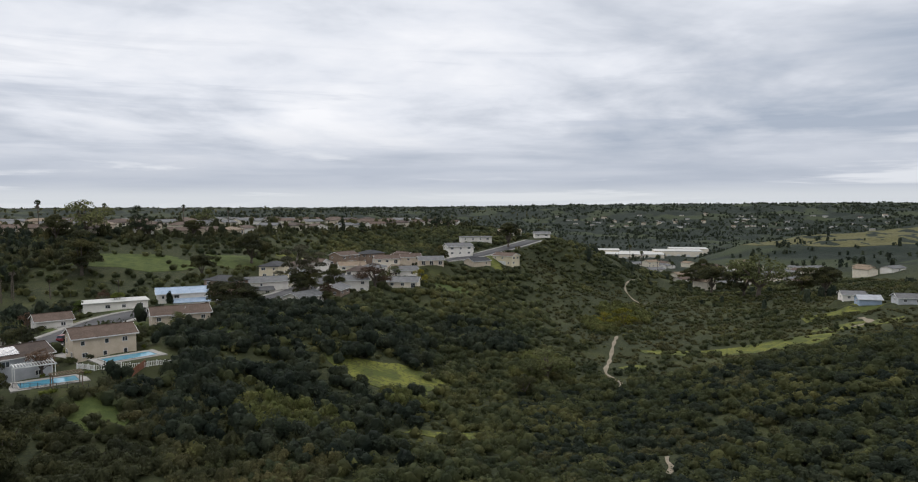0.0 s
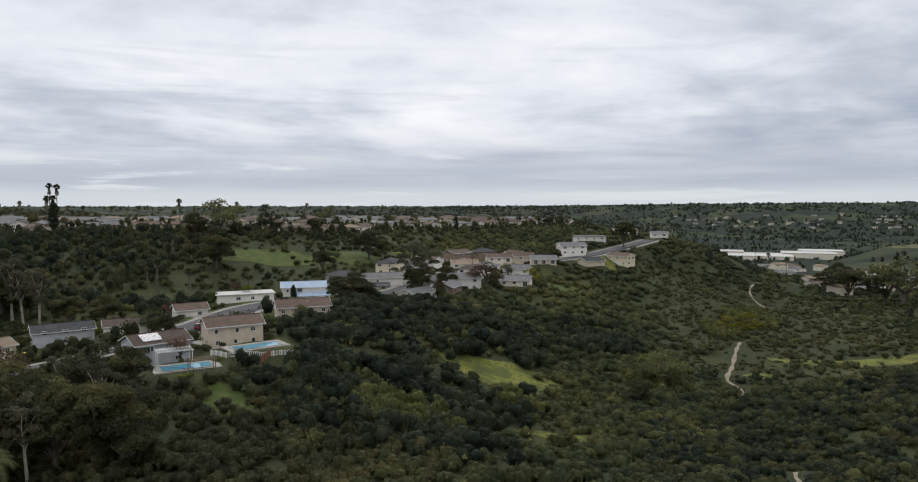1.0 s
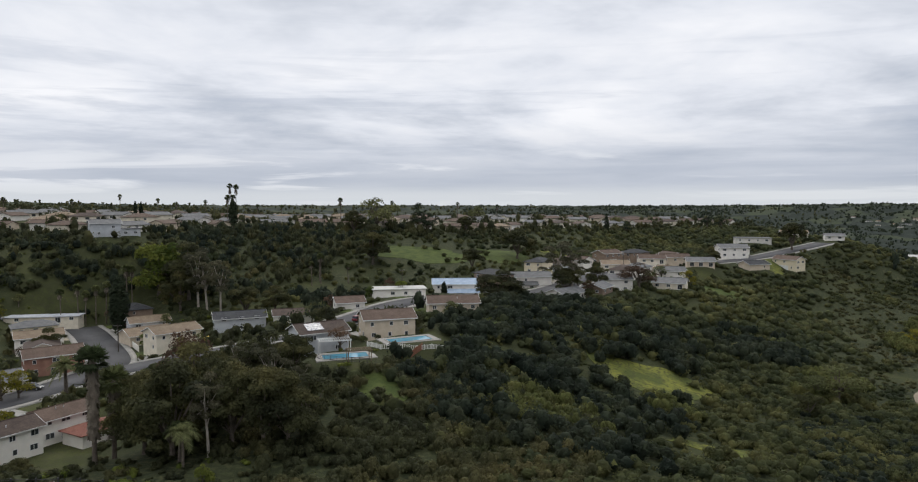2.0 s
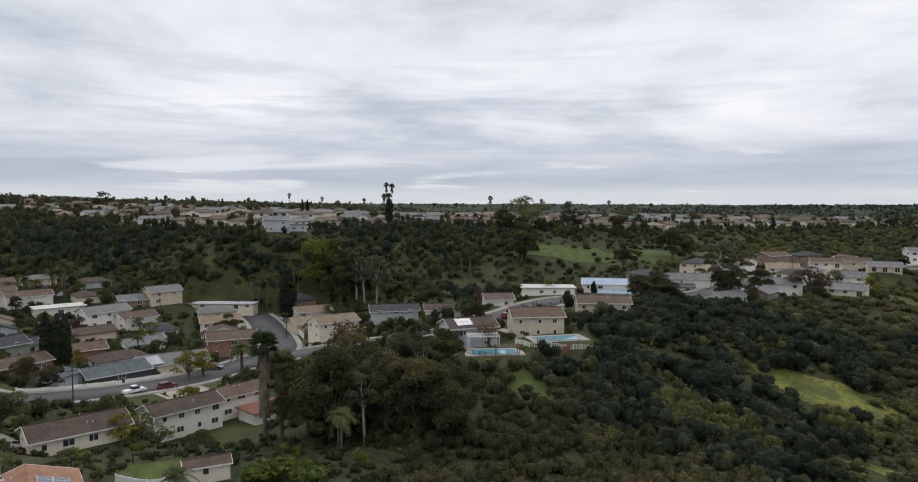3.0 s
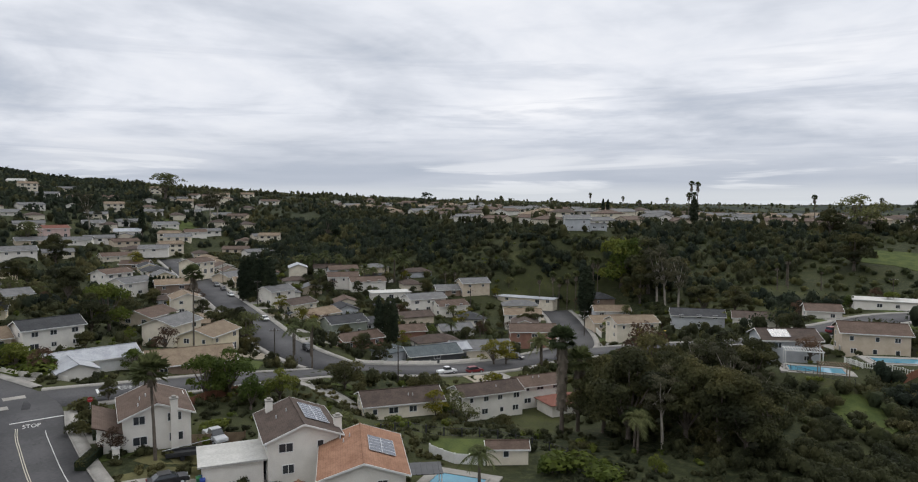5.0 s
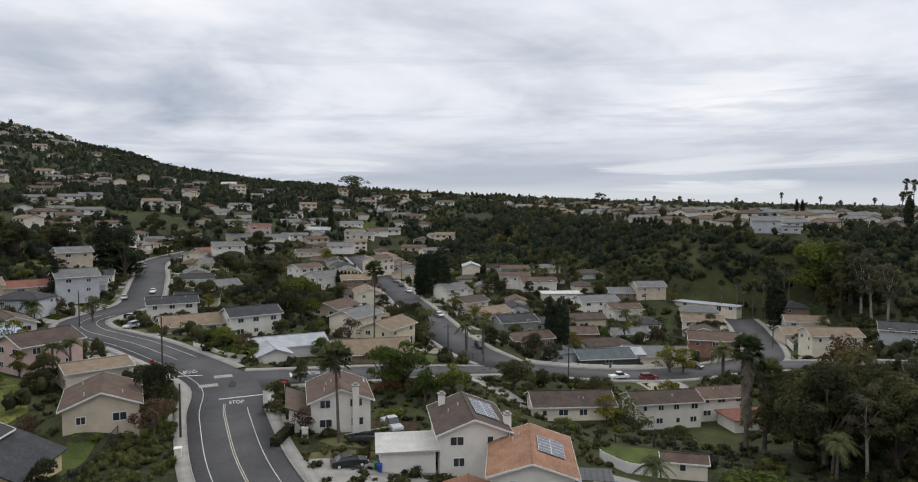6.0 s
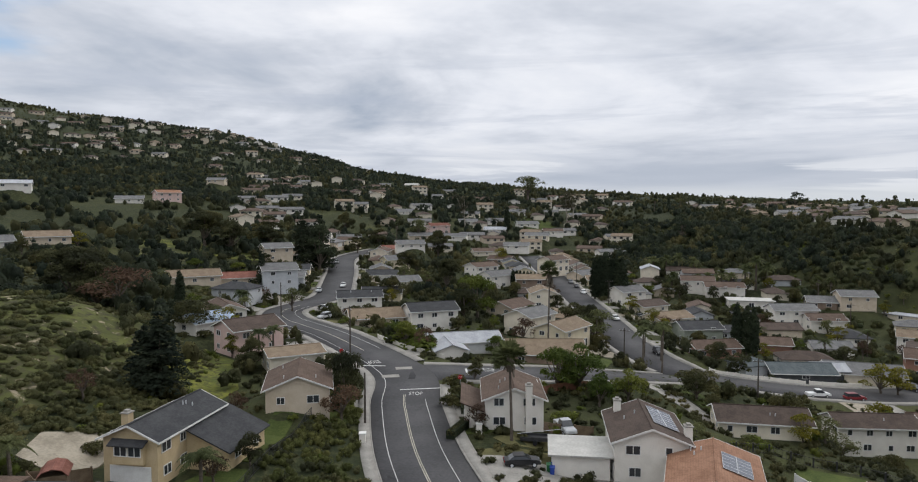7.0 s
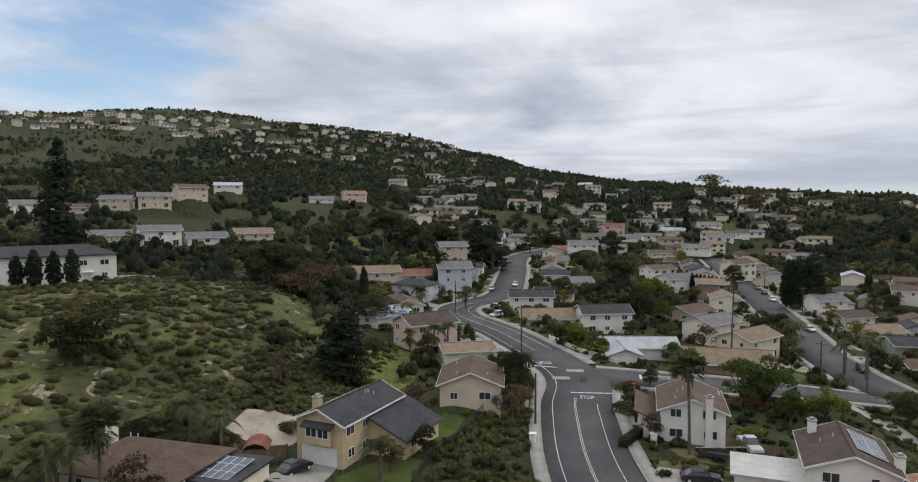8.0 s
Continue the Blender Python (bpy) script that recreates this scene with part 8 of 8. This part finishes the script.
car("pickup", "silver", -98.5, 21.0, 10, "silver pickup beside the white house")


# ---- poles, wires, fences, walls ----
POLE_TOPS = {}


def utility_pole(x, y, h, yaw, key=None, arms=True):
    ob = thing("utility_pole", x, y, float(sheet_z(x, y)[0]), yaw, "dark wooden utility pole with a crossarm" if arms else "plain dark wooden street pole", "pole")
    part("post", Builder().tube([(0, 0, -0.8), (0, 0, h * 0.5), (0, 0, h)], [0.17, 0.15, 0.11], 9).mesh("post", M["pole"]), ob)
    if arms:
        arm = part("crossarm", Builder().box(-1.2, -0.06, h - 0.75, 1.2, 0.06, h - 0.62).mesh("crossarm", M["pole"]), ob)
        for u in (-1.1, -0.5, 0.5, 1.1):
            part("insulator", Builder().tube([(u, 0, h - 0.62), (u, 0, h - 0.42)], [0.05, 0.04], 6).mesh("insulator", M["lamp_glass"]), arm)
    POLE_TOPS[key] = (x, y, float(sheet_z(x, y)[0]) + h - 0.45)
    return ob


utility_pole(-141.4, -14.6, 10.8, 20, "a")
utility_pole(-100.8, -7.6, 7.6, 10, "b", False)
utility_pole(-144.2, 71.2, 9.0, 80, "c")
utility_pole(-164.0, 48.0, 9.5, 60, "d")
utility_pole(-232.0, 146.0, 9.5, 60, "e")
utility_pole(-196.0, -40.5, 9.5, 20, "f")
utility_pole(-250.0, 66.5, 9.5, 90, "g")
utility_pole(-116.0, 232.0, 9.5, 30, "h")
utility_pole(-66.0, 276.0, 9.5, 30, "i")
utility_pole(-48.0, 330.0, 9.5, 30, "j")
utility_pole(-178.0, 158.0, 9.0, 30, "k")
utility_pole(-309.0, 67.0, 9.5, 90, "l")


def wire(a, c_):
    p, q = POLE_TOPS[a], POLE_TOPS[c_]
    n_ = 12
    pts_ = [(p[0] + (q[0] - p[0]) * t, p[1] + (q[1] - p[1]) * t, p[2] + (q[2] - p[2]) * t - 4 * 0.9 * t * (1 - t)) for t in (i / n_ for i in range(n_ + 1))]
    tagged(new("overhead_wire", Builder().tube(pts_, [0.012] * len(pts_), 4).mesh("overhead_wire", M["metal_dark"])), "thin overhead wire between utility poles", "wire")


for a, c_ in (("a", "f"), ("c", "d"), ("g", "l"), ("d", "g"), ("i", "j"), ("e", "k")):
    wire(a, c_)


def fence(points, h, kind, label, post_every=2.4):
    """Follows the ground between corners: each post and each panel is a part."""
    x0, y0 = points[0]
    ob = thing("fence" if kind not in ("wall",) else "garden_wall", x0, y0, float(sheet_z(x0, y0)[0]), 0, label, "fence" if kind != "wall" else "wall")
    o = Vector((x0, y0, float(sheet_z(x0, y0)[0])))
    spots = []
    for a, c_ in zip(points, points[1:]):
        k = max(1, round(math.dist(a, c_) / post_every))
        spots += [(a[0] + (c_[0] - a[0]) * i / k, a[1] + (c_[1] - a[1]) * i / k) for i in range(k)]
    spots.append(points[-1])
    mat = {"white": M["trim"], "wall": M["wall_white"], "wood": M["wood"], "red": M["redwood"], "metal": M["metal_dark"], "rail": M["trim"], "grey": M["metal_dark"]}[kind]
    tall, thick = (h + 0.12, 0.09) if kind != "metal" else (h + 0.05, 0.04)
    post_me = Builder().box(-thick, -thick, -0.5, thick, thick, tall).mesh("post", mat)
    zs = sheet_z([p[0] for p in spots], [p[1] for p in spots])
    for i, (p, z) in enumerate(zip(spots, zs)):
        part("post", post_me, ob, m=Matrix.Translation(Vector((p[0], p[1], z)) - o))
        if i + 1 < len(spots):
            q, z2 = spots[i + 1], zs[i + 1]
            ln = math.dist(p, q)
            if ln < 0.2:
                continue
            sl = (z2 - z) / ln
            b_ = Builder()
            bar_at = []
            t = {"wall": 0.08, "white": 0.04}.get(kind, 0.025)
            if kind in ("metal", "grey", "rail"):
                for zz in (0.12, h - 0.1):
                    b_.hull([(0.05, -0.02, zz), (ln - 0.05, -0.02, zz + sl * ln), (0.05, 0.02, zz), (ln - 0.05, 0.02, zz + sl * ln), (0.05, -0.02, zz + 0.05), (ln - 0.05, -0.02, zz + 0.05 + sl * ln), (0.05, 0.02, zz + 0.05), (ln - 0.05, 0.02, zz + 0.05 + sl * ln)],
                            [(0, 2, 3, 1), (4, 5, 7, 6), (0, 1, 5, 4), (2, 6, 7, 3), (0, 4, 6, 2), (1, 3, 7, 5)])
                e_ = 0.05 if kind == "rail" else 0.014
                k = int(ln / (0.5 if kind == 'grey' else 0.26 if kind == 'metal' else 0.36))
                for j in range(1, k):
                    u = j * ln / k
                    bar_at.append(u)
                bar_me = Builder().box(-e_, -e_, 0.05, e_, e_, h).mesh("bar", mat)
            else:
                b_.hull([(0.08, -t, -0.4), (ln - 0.08, -t, -0.4 + sl * ln), (0.08, t, -0.4), (ln - 0.08, t, -0.4 + sl * ln), (0.08, -t, h), (ln - 0.08, -t, h + sl * ln), (0.08, t, h), (ln - 0.08, t, h + sl * ln)],
                        [(0, 2, 3, 1), (4, 5, 7, 6), (0, 1, 5, 4), (2, 6, 7, 3), (0, 4, 6, 2), (1, 3, 7, 5)])
            yaw_ = math.degrees(math.atan2(q[1] - p[1], q[0] - p[0]))
            at_ = Matrix.Translation(Vector((p[0], p[1], z)) - o) @ pose(0, 0, 0, 0, 0, yaw_)
            part("rails" if bar_at else "panel", b_.mesh("panel", mat), ob, m=at_)
            for u in bar_at:
                part("bar", bar_me, ob, m=at_ @ Matrix.Translation((u, 0, sl * u)))
    return ob


fence([(-161.4, -10.6), (-150.0, -3.2), (-143.6, 4.6)], 0.9, "wall", "low white rendered wall along the pavement", 3.0)
fence([(-103.8, 8.6), (-99.2, 8.9), (-97.6, 19.6), (-98.4, 25.0)], 1.5, "wood", "dark brown board fence round the yard")
fence([(-78.2, -19.5), (-84.4, -18.4), (-101.5, -15.4)], 1.3, "metal", "black metal garden fence")
fence([(-76.8, -37.0), (-79.6, -35.9)], 1.8, "wood", "weathered board fence beside the garage")
fence([(-76.8, -37.0), (-74.6, -40.0), (-72.5, -38.0)], 1.8, "wood", "weathered board fence beside the garage")
fence([(-130.0, -104.0), (-137.0, -102.4), (-147.1, -94.7)], 1.2, "rail", "white balustrade at the edge of the shelf", 1.8)
fence([(-196.0, 175.0), (-184.0, 168.0), (-172.6, 160.8)], 1.8, "wall", "white rendered garden wall with piers", 2.6)
fence([(-165.6, 69.5), (-163.6, 84.0), (-163.0, 92.0)], 1.0, "wall", "pale garden wall with piers along the pavement", 2.2)
fence([(-163.0, 93.0), (-163.2, 106.0)], 1.1, "wall", "low cream wall along the pavement", 3.0)
fence([(-91.3, 50.7), (-86.4, 52.2), (-83.6, 55.6)], 1.5, "white", "white panel fence round the garden", 2.4)
fence([(-96.5, 40.0), (-101.0, 52.0), (-91.0, 66.5), (-81.0, 69.0), (-77.0, 64.5)], 1.4, "grey", "dark chain fence behind the garden", 3.0)
fence([(-115.0, 18.0), (-121.0, 24.0), (-124.0, 30.0)], 1.4, "red", "red-brown stained fence by the corner")
fence([(-146.0, 20.5), (-148.0, 32.0)], 1.4, "red", "red-brown stained fence by the pavement")
fence([(-70.4, 136.8), (-67.0, 138.0), (-66.0, 142.0)], 1.5, "red", "red-brown fence stepping down the slope")
fence([(-60.6, 148.0), (-66.8, 141.0), (-75.0, 139.0), (-80.0, 141.5)], 1.1, "rail", "white railing round the pool terrace", 1.8)
fence([(-71.5, 130.2), (-78.0, 127.4), (-84.6, 127.8)], 1.1, "metal", "dark railing round the lower pool", 1.8)
fence([(-62.5, -34.5), (-58.0, -36.0), (-52.0, -44.0)], 1.5, "metal", "dark wire fence beside the palms", 2.5)


# ---- pools and terraces ----
def pool(x, y, yaw, l, w, z, label):
    """Water behind a raised coping, on a terrace set into the slope."""
    ob = thing("swimming_pool", x, y, z, yaw, label, "pool")
    part("terrace", Builder().box(-l / 2 - 1.7, -w / 2 - 1.2, -3.0, l / 2 + 1.7, w / 2 + 2.0, 0.0).mesh("terrace", M["concrete"]), ob, "pale concrete terrace")
    b_ = Builder()
    t = 0.35
    b_.box(-l / 2 - t, -w / 2 - t, 0.0, l / 2 + t, -w / 2, 0.12).box(-l / 2 - t, w / 2, 0.0, l / 2 + t, w / 2 + t, 0.12).box(-l / 2 - t, -w / 2, 0.0, -l / 2, w / 2, 0.12).box(l / 2, -w / 2, 0.0, l / 2 + t, w / 2, 0.12)
    part("coping", b_.mesh("coping", M["concrete"]), ob)
    part("water", Builder().box(-l / 2, -w / 2, 0.004, l / 2, w / 2, 0.05).mesh("water", M["water"]), ob, "clear blue pool water")
    return ob


POOL_WORDS = ("blue garden pool with a pale terrace", "pale blue garden pool with a white-railed terrace", "bright blue garden pool behind a white fence")
for (px_, py_, pt_, pl_, pw_, pz_), words_ in zip(POOLS, POOL_WORDS):
    pool(px_, py_, pt_, pl_, pw_, pz_, words_)


def patio_roof(x, y, z, yaw, l, w, h):
    """A dark ribbed patio roof on posts."""
    ob = thing("patio_roof", x, y, z, yaw, "dark ribbed patio roof on posts beside the pool", "patio roof")
    for sx in (-l / 2 + 0.2, l / 2 - 0.2):
        for sy in (-w / 2 + 0.2, w / 2 - 0.2):
            part("post", Builder().box(sx - 0.07, sy - 0.07, -0.6, sx + 0.07, sy + 0.07, h).mesh("post", M["trim"]), ob)
    part("sheet", Builder().box(-l / 2, -w / 2, h, l / 2, w / 2, h + 0.08).mesh("sheet", M["metal_dark"]), ob)
    for i in range(7):
        u = -l / 2 + (i + 0.5) * l / 7
        part("rib", Builder().box(u - 0.05, -w / 2, h + 0.082, u + 0.05, w / 2, h + 0.15).mesh("rib", M["metal_dark"]), ob)


patio_roof(-80.6, 43.6, 20.6, 66, 5.5, 4.2, 2.7)


def pergola(x, y, z, yaw, l, w, h, mat, label, name="pergola"):
    ob = thing(name, x, y, z, yaw, label, name)
    for sx in (-l / 2, l / 2):
        for sy in (-w / 2, w / 2):
            part("post", Builder().box(sx - 0.08, sy - 0.08, -0.6, sx + 0.08, sy + 0.08, h).mesh("post", mat), ob)
    part("beam_frame", Builder().box(-l / 2 - 0.3, -w / 2 - 0.1, h, l / 2 + 0.3, -w / 2 + 0.1, h + 0.2).mesh("beam", mat), ob)
    part("beam_frame", Builder().box(-l / 2 - 0.3, w / 2 - 0.1, h, l / 2 + 0.3, w / 2 + 0.1, h + 0.2).mesh("beam", mat), ob)
    k = int(l / 0.5)
    for i in range(k + 1):
        u = -l / 2 + i * l / k
        part("slat", Builder().box(u - 0.05, -w / 2 - 0.4, h + 0.2, u + 0.05, w / 2 + 0.4, h + 0.32).mesh("slat", mat), ob)


pergola(-85.6, 136.0, 25.4, 40, 7.0, 3.4, 2.5, M["trim"], "white pergola over the pool terrace")
pergola(-75.6, 130.0, 25.2, 40, 5.0, 2.6, 2.4, M["wood"], "dark timber pergola at the terrace edge")


def gazebo(x, y, z):
    ob = thing("gazebo", x, y, z, 20, "white pavilion tent with a pointed roof", "gazebo")
    for sx in (-2, 2):
        for sy in (-2, 2):
            part("post", Builder().box(sx - 0.07, sy - 0.07, -0.4, sx + 0.07, sy + 0.07, 2.3).mesh("post", M["trim"]), ob)
    part("canopy", Builder().hull([(-2.3, -2.3, 2.2), (2.3, -2.3, 2.2), (2.3, 2.3, 2.2), (-2.3, 2.3, 2.2), (-0.7, -0.7, 3.2), (0.7, -0.7, 3.2), (0.7, 0.7, 3.2), (-0.7, 0.7, 3.2), (0, 0, 3.9), (-2.2, -2.2, 2.12), (2.2, -2.2, 2.12), (2.2, 2.2, 2.12), (-2.2, 2.2, 2.12), (0, 0, 3.6)],
         [(0, 1, 5, 4), (1, 2, 6, 5), (2, 3, 7, 6), (3, 0, 4, 7), (4, 5, 8), (5, 6, 8), (6, 7, 8), (7, 4, 8), (0, 9, 10, 1), (1, 10, 11, 2), (2, 11, 12, 3), (3, 12, 9, 0), (10, 9, 13), (11, 10, 13), (12, 11, 13), (9, 12, 13)]).mesh("canopy", M["trim"]), ob, "white fabric canopy")


gazebo(-130.5, -108.0, float(sheet_z(-130.5, -108.0)[0]))


# ---- clipped hedges, posts and small things by the crossing ----
def hedge(x, y, yaw, l, w, h, label):
    rng_ = np.random.default_rng(int(abs(x * 10)))
    k = max(2, int(l / (w * 0.7)))
    blobs = [(-l / 2 + l * (i + 0.5) / k, 0, h * 0.55, l / k * 0.75, w * 0.5, h * 0.5) for i in range(k)]
    ob = thing("hedge", x, y, float(sheet_z(x, y)[0]), yaw, label, "hedge")
    part("core", Builder().box(-l / 2 + 0.1, -w / 2 + 0.12, -0.2, l / 2 - 0.1, w / 2 - 0.12, h * 0.82).mesh("core", M["leaf_cypress"]), ob)
    part("leaves", cloud_mesh("leaves", leaf_cloud(rng_, blobs, int(260 * l), 0.09), M["leaf_tree"]), ob)


hedge(-98.4, 6.4, 155, 9.0, 1.5, 1.4, "clipped dark green hedge along the pavement")
hedge(-107.0, 7.4, 178, 4.5, 2.0, 1.2, "clipped dark green hedge by the corner")
hedge(-94.0, 24.0, 95, 5.0, 1.0, 0.8, "low hedge along the white garage wall")


def post_box(x, y, label):
    ob = thing("pillar", x, y, float(sheet_z(x, y)[0]), 0, label, "pillar")
    part("shaft", Builder().box(-0.4, -0.4, -0.4, 0.4, 0.4, 1.45).mesh("shaft", M["wall_white"]), ob)
    part("cap", Builder().box(-0.48, -0.48, 1.45, 0.48, 0.48, 1.6).mesh("cap", M["trim"]), ob)


post_box(-96.6, 8.6, "square white rendered gate pillar")
post_box(-93.4, -7.2, "square cream box beside the pavement")


def stop_sign(x, y, yaw):
    ob = thing("stop_sign", x, y, float(sheet_z(x, y)[0]), yaw, "red octagonal stop sign on a thin post", "sign")
    part("post", Builder().tube([(0, 0, -0.3), (0, 0, 2.1)], [0.035, 0.035], 6).mesh("post", M["alu"]), ob)
    pts_ = [(0.42 * math.cos(math.pi / 8 + i * math.pi / 4), 0.42 * math.sin(math.pi / 8 + i * math.pi / 4)) for i in range(8)]
    plate = part("plate", Builder().hull([(u, -0.03, 2.4 + v) for u, v in pts_] + [(u, -0.005, 2.4 + v) for u, v in pts_], [tuple(range(8)), tuple(range(15, 7, -1))] + [(i, 8 + i, 8 + (i + 1) % 8, (i + 1) % 8) for i in range(8)]).mesh("plate", car_paint("sign_red", (0.35, 0.02, 0.025))), ob, "red octagonal plate")
    curve = bpy.data.curves.new("word", "FONT")
    curve.body, curve.size, curve.align_x, curve.align_y, curve.extrude = "STOP", 0.27, "CENTER", "CENTER", 0.002
    curve.materials.append(M["trim"])
    word = part("word", curve, plate, "white word STOP", pose(0, -0.034, 2.4, 90, 0, 0))


stop_sign(-117.6, 6.8, 90)
stop_sign(-138.5, -16.0, -80)


def bin_(x, y, yaw, mat, label):
    ob = thing("wheelie_bin", x, y, float(sheet_z(x, y)[0]) + 0.05, yaw, label, "bin")
    part("body", Builder().hull([(-0.24, -0.26, 0), (0.24, -0.26, 0), (0.24, 0.26, 0), (-0.24, 0.26, 0), (-0.3, -0.34, 1.0), (0.3, -0.34, 1.0), (0.3, 0.34, 1.0), (-0.3, 0.34, 1.0)], [(0, 3, 2, 1), (4, 5, 6, 7), (0, 1, 5, 4), (1, 2, 6, 5), (2, 3, 7, 6), (3, 0, 4, 7)]).mesh("body", mat), ob)
    part("lid", Builder().hull([(-0.33, -0.38, 1.0), (0.33, -0.38, 1.0), (0.33, 0.38, 1.0), (-0.33, 0.38, 1.0), (-0.3, -0.34, 1.06), (0.3, -0.34, 1.06), (0.3, 0.34, 1.14), (-0.3, 0.34, 1.14)], [(0, 3, 2, 1), (4, 5, 6, 7), (0, 1, 5, 4), (1, 2, 6, 5), (2, 3, 7, 6), (3, 0, 4, 7)]).mesh("lid", mat), ob)


bin_(-85.4, 16.9, 80, car_paint("bin_blue", (0.02, 0.06, 0.32)), "blue wheeled bin beside the garage")
bin_(-86.2, 16.6, 85, car_paint("bin_green", (0.03, 0.16, 0.05)), "green wheeled bin beside the garage")
bin_(-86.6, 17.0, 85, car_paint("bin_blue", (0.02, 0.06, 0.32)), "blue wheeled bin beside the garage")


def boat_trailer(x, y, yaw):
    ob = thing("trailer", x, y, float(sheet_z(x, y)[0]), yaw, "small flat trailer with a mast lying on it", "trailer")
    part("bed", Builder().box(-2.0, -0.9, 0.5, 2.0, 0.9, 0.75).box(-2.0, -0.95, 0.75, 2.0, -0.85, 1.05).box(-2.0, 0.85, 0.75, 2.0, 0.95, 1.05).mesh("bed", M["metal_dark"]), ob)
    part("drawbar", Builder().tube([(2.0, 0, 0.55), (3.4, 0, 0.5)], [0.06, 0.05], 6).mesh("drawbar", M["metal_dark"]), ob)
    part("mast", Builder().tube([(-2.4, 0.1, 1.15), (3.6, 0.2, 2.0)], [0.05, 0.04], 6).mesh("mast", M["alu"]), ob)
    for sy in (-1.05, 1.05):
        part("wheel", Builder().tube([(0, sy - 0.1, 0.32), (0, sy + 0.1, 0.32)], [0.32, 0.32], 12).mesh("wheel", M["tyre"]), ob)


boat_trailer(-94.9, 16.2, 80)


def garden_shed(x, y, yaw):
    ob = thing("garden_shed", x, y, float(sheet_z(x, y)[0]), yaw, "brown timber shed with a rounded red-brown roof", "shed")
    part("wall", Builder().box(-1.6, -1.3, -0.4, 1.6, 1.3, 1.9).mesh("wall", M["wood"]), ob)
    part("roof", Builder().slab([(-1.8, -1.5, 1.85), (1.8, -1.5, 1.85), (1.8, -0.9, 2.5), (-1.8, -0.9, 2.5)], 0.08).slab([(-1.8, -0.9, 2.5), (1.8, -0.9, 2.5), (1.8, 0, 2.75), (-1.8, 0, 2.75)], 0.08).slab([(1.8, 1.5, 1.85), (-1.8, 1.5, 1.85), (-1.8, 0.9, 2.5), (1.8, 0.9, 2.5)], 0.08).slab([(1.8, 0.9, 2.5), (-1.8, 0.9, 2.5), (-1.8, 0, 2.75), (1.8, 0, 2.75)], 0.08).mesh("roof", M["roof_red"]), ob)


garden_shed(-75.4, -37.6, 20)
# lawn, walk and drive of the golden house, and the near gardens
laid("yard", "bare brown yard beside the parked trailer", "yard", M["dry_lawn"], [(-95.2, 10.4), (-97.6, 13.1), (-97.2, 18.6), (-93.5, 18.0), (-92.8, 12.0)], 0.085)
laid("lawn", "mown green lawn before the golden house", "lawn", M["lawn"], [(-76.0, -28.0), (-83.6, -23.6), (-83.2, -19.4), (-70.0, -20.0), (-70.0, -27.0)], 0.10)
laid("lawn", "green lawn inside the black fence", "lawn", M["lawn"], [(-85.5, -20.0), (-101.0, -17.0), (-101.0, -20.5), (-86.2, -23.0)], 0.10)
laid("driveway", "pale concrete drive before the garage", "driveway", M["concrete"], [(-79.0, -28.9), (-79.3, -33.4), (-70.0, -34.0), (-69.0, -28.6)], 0.12)
laid("lawn", "bright green back lawn", "lawn", M["lawn"], [(-92.0, 52.5), (-98.0, 53.5), (-92.0, 63.0), (-87.5, 59.0), (-86.5, 54.0)], 0.10)
laid("lawn", "corner lawn beside the palms", "lawn", M["lawn"], [(-147.0, 38.0), (-158.0, 43.0), (-170.0, 48.0), (-168.0, 40.0), (-150.0, 32.0)], 0.10)
laid("driveway", "pale concrete drive beside the flat-roofed garage", "driveway", M["concrete"], [(-82.5, 8.0), (-89.0, 7.4), (-88.6, 17.2), (-84.0, 17.4)], 0.12)
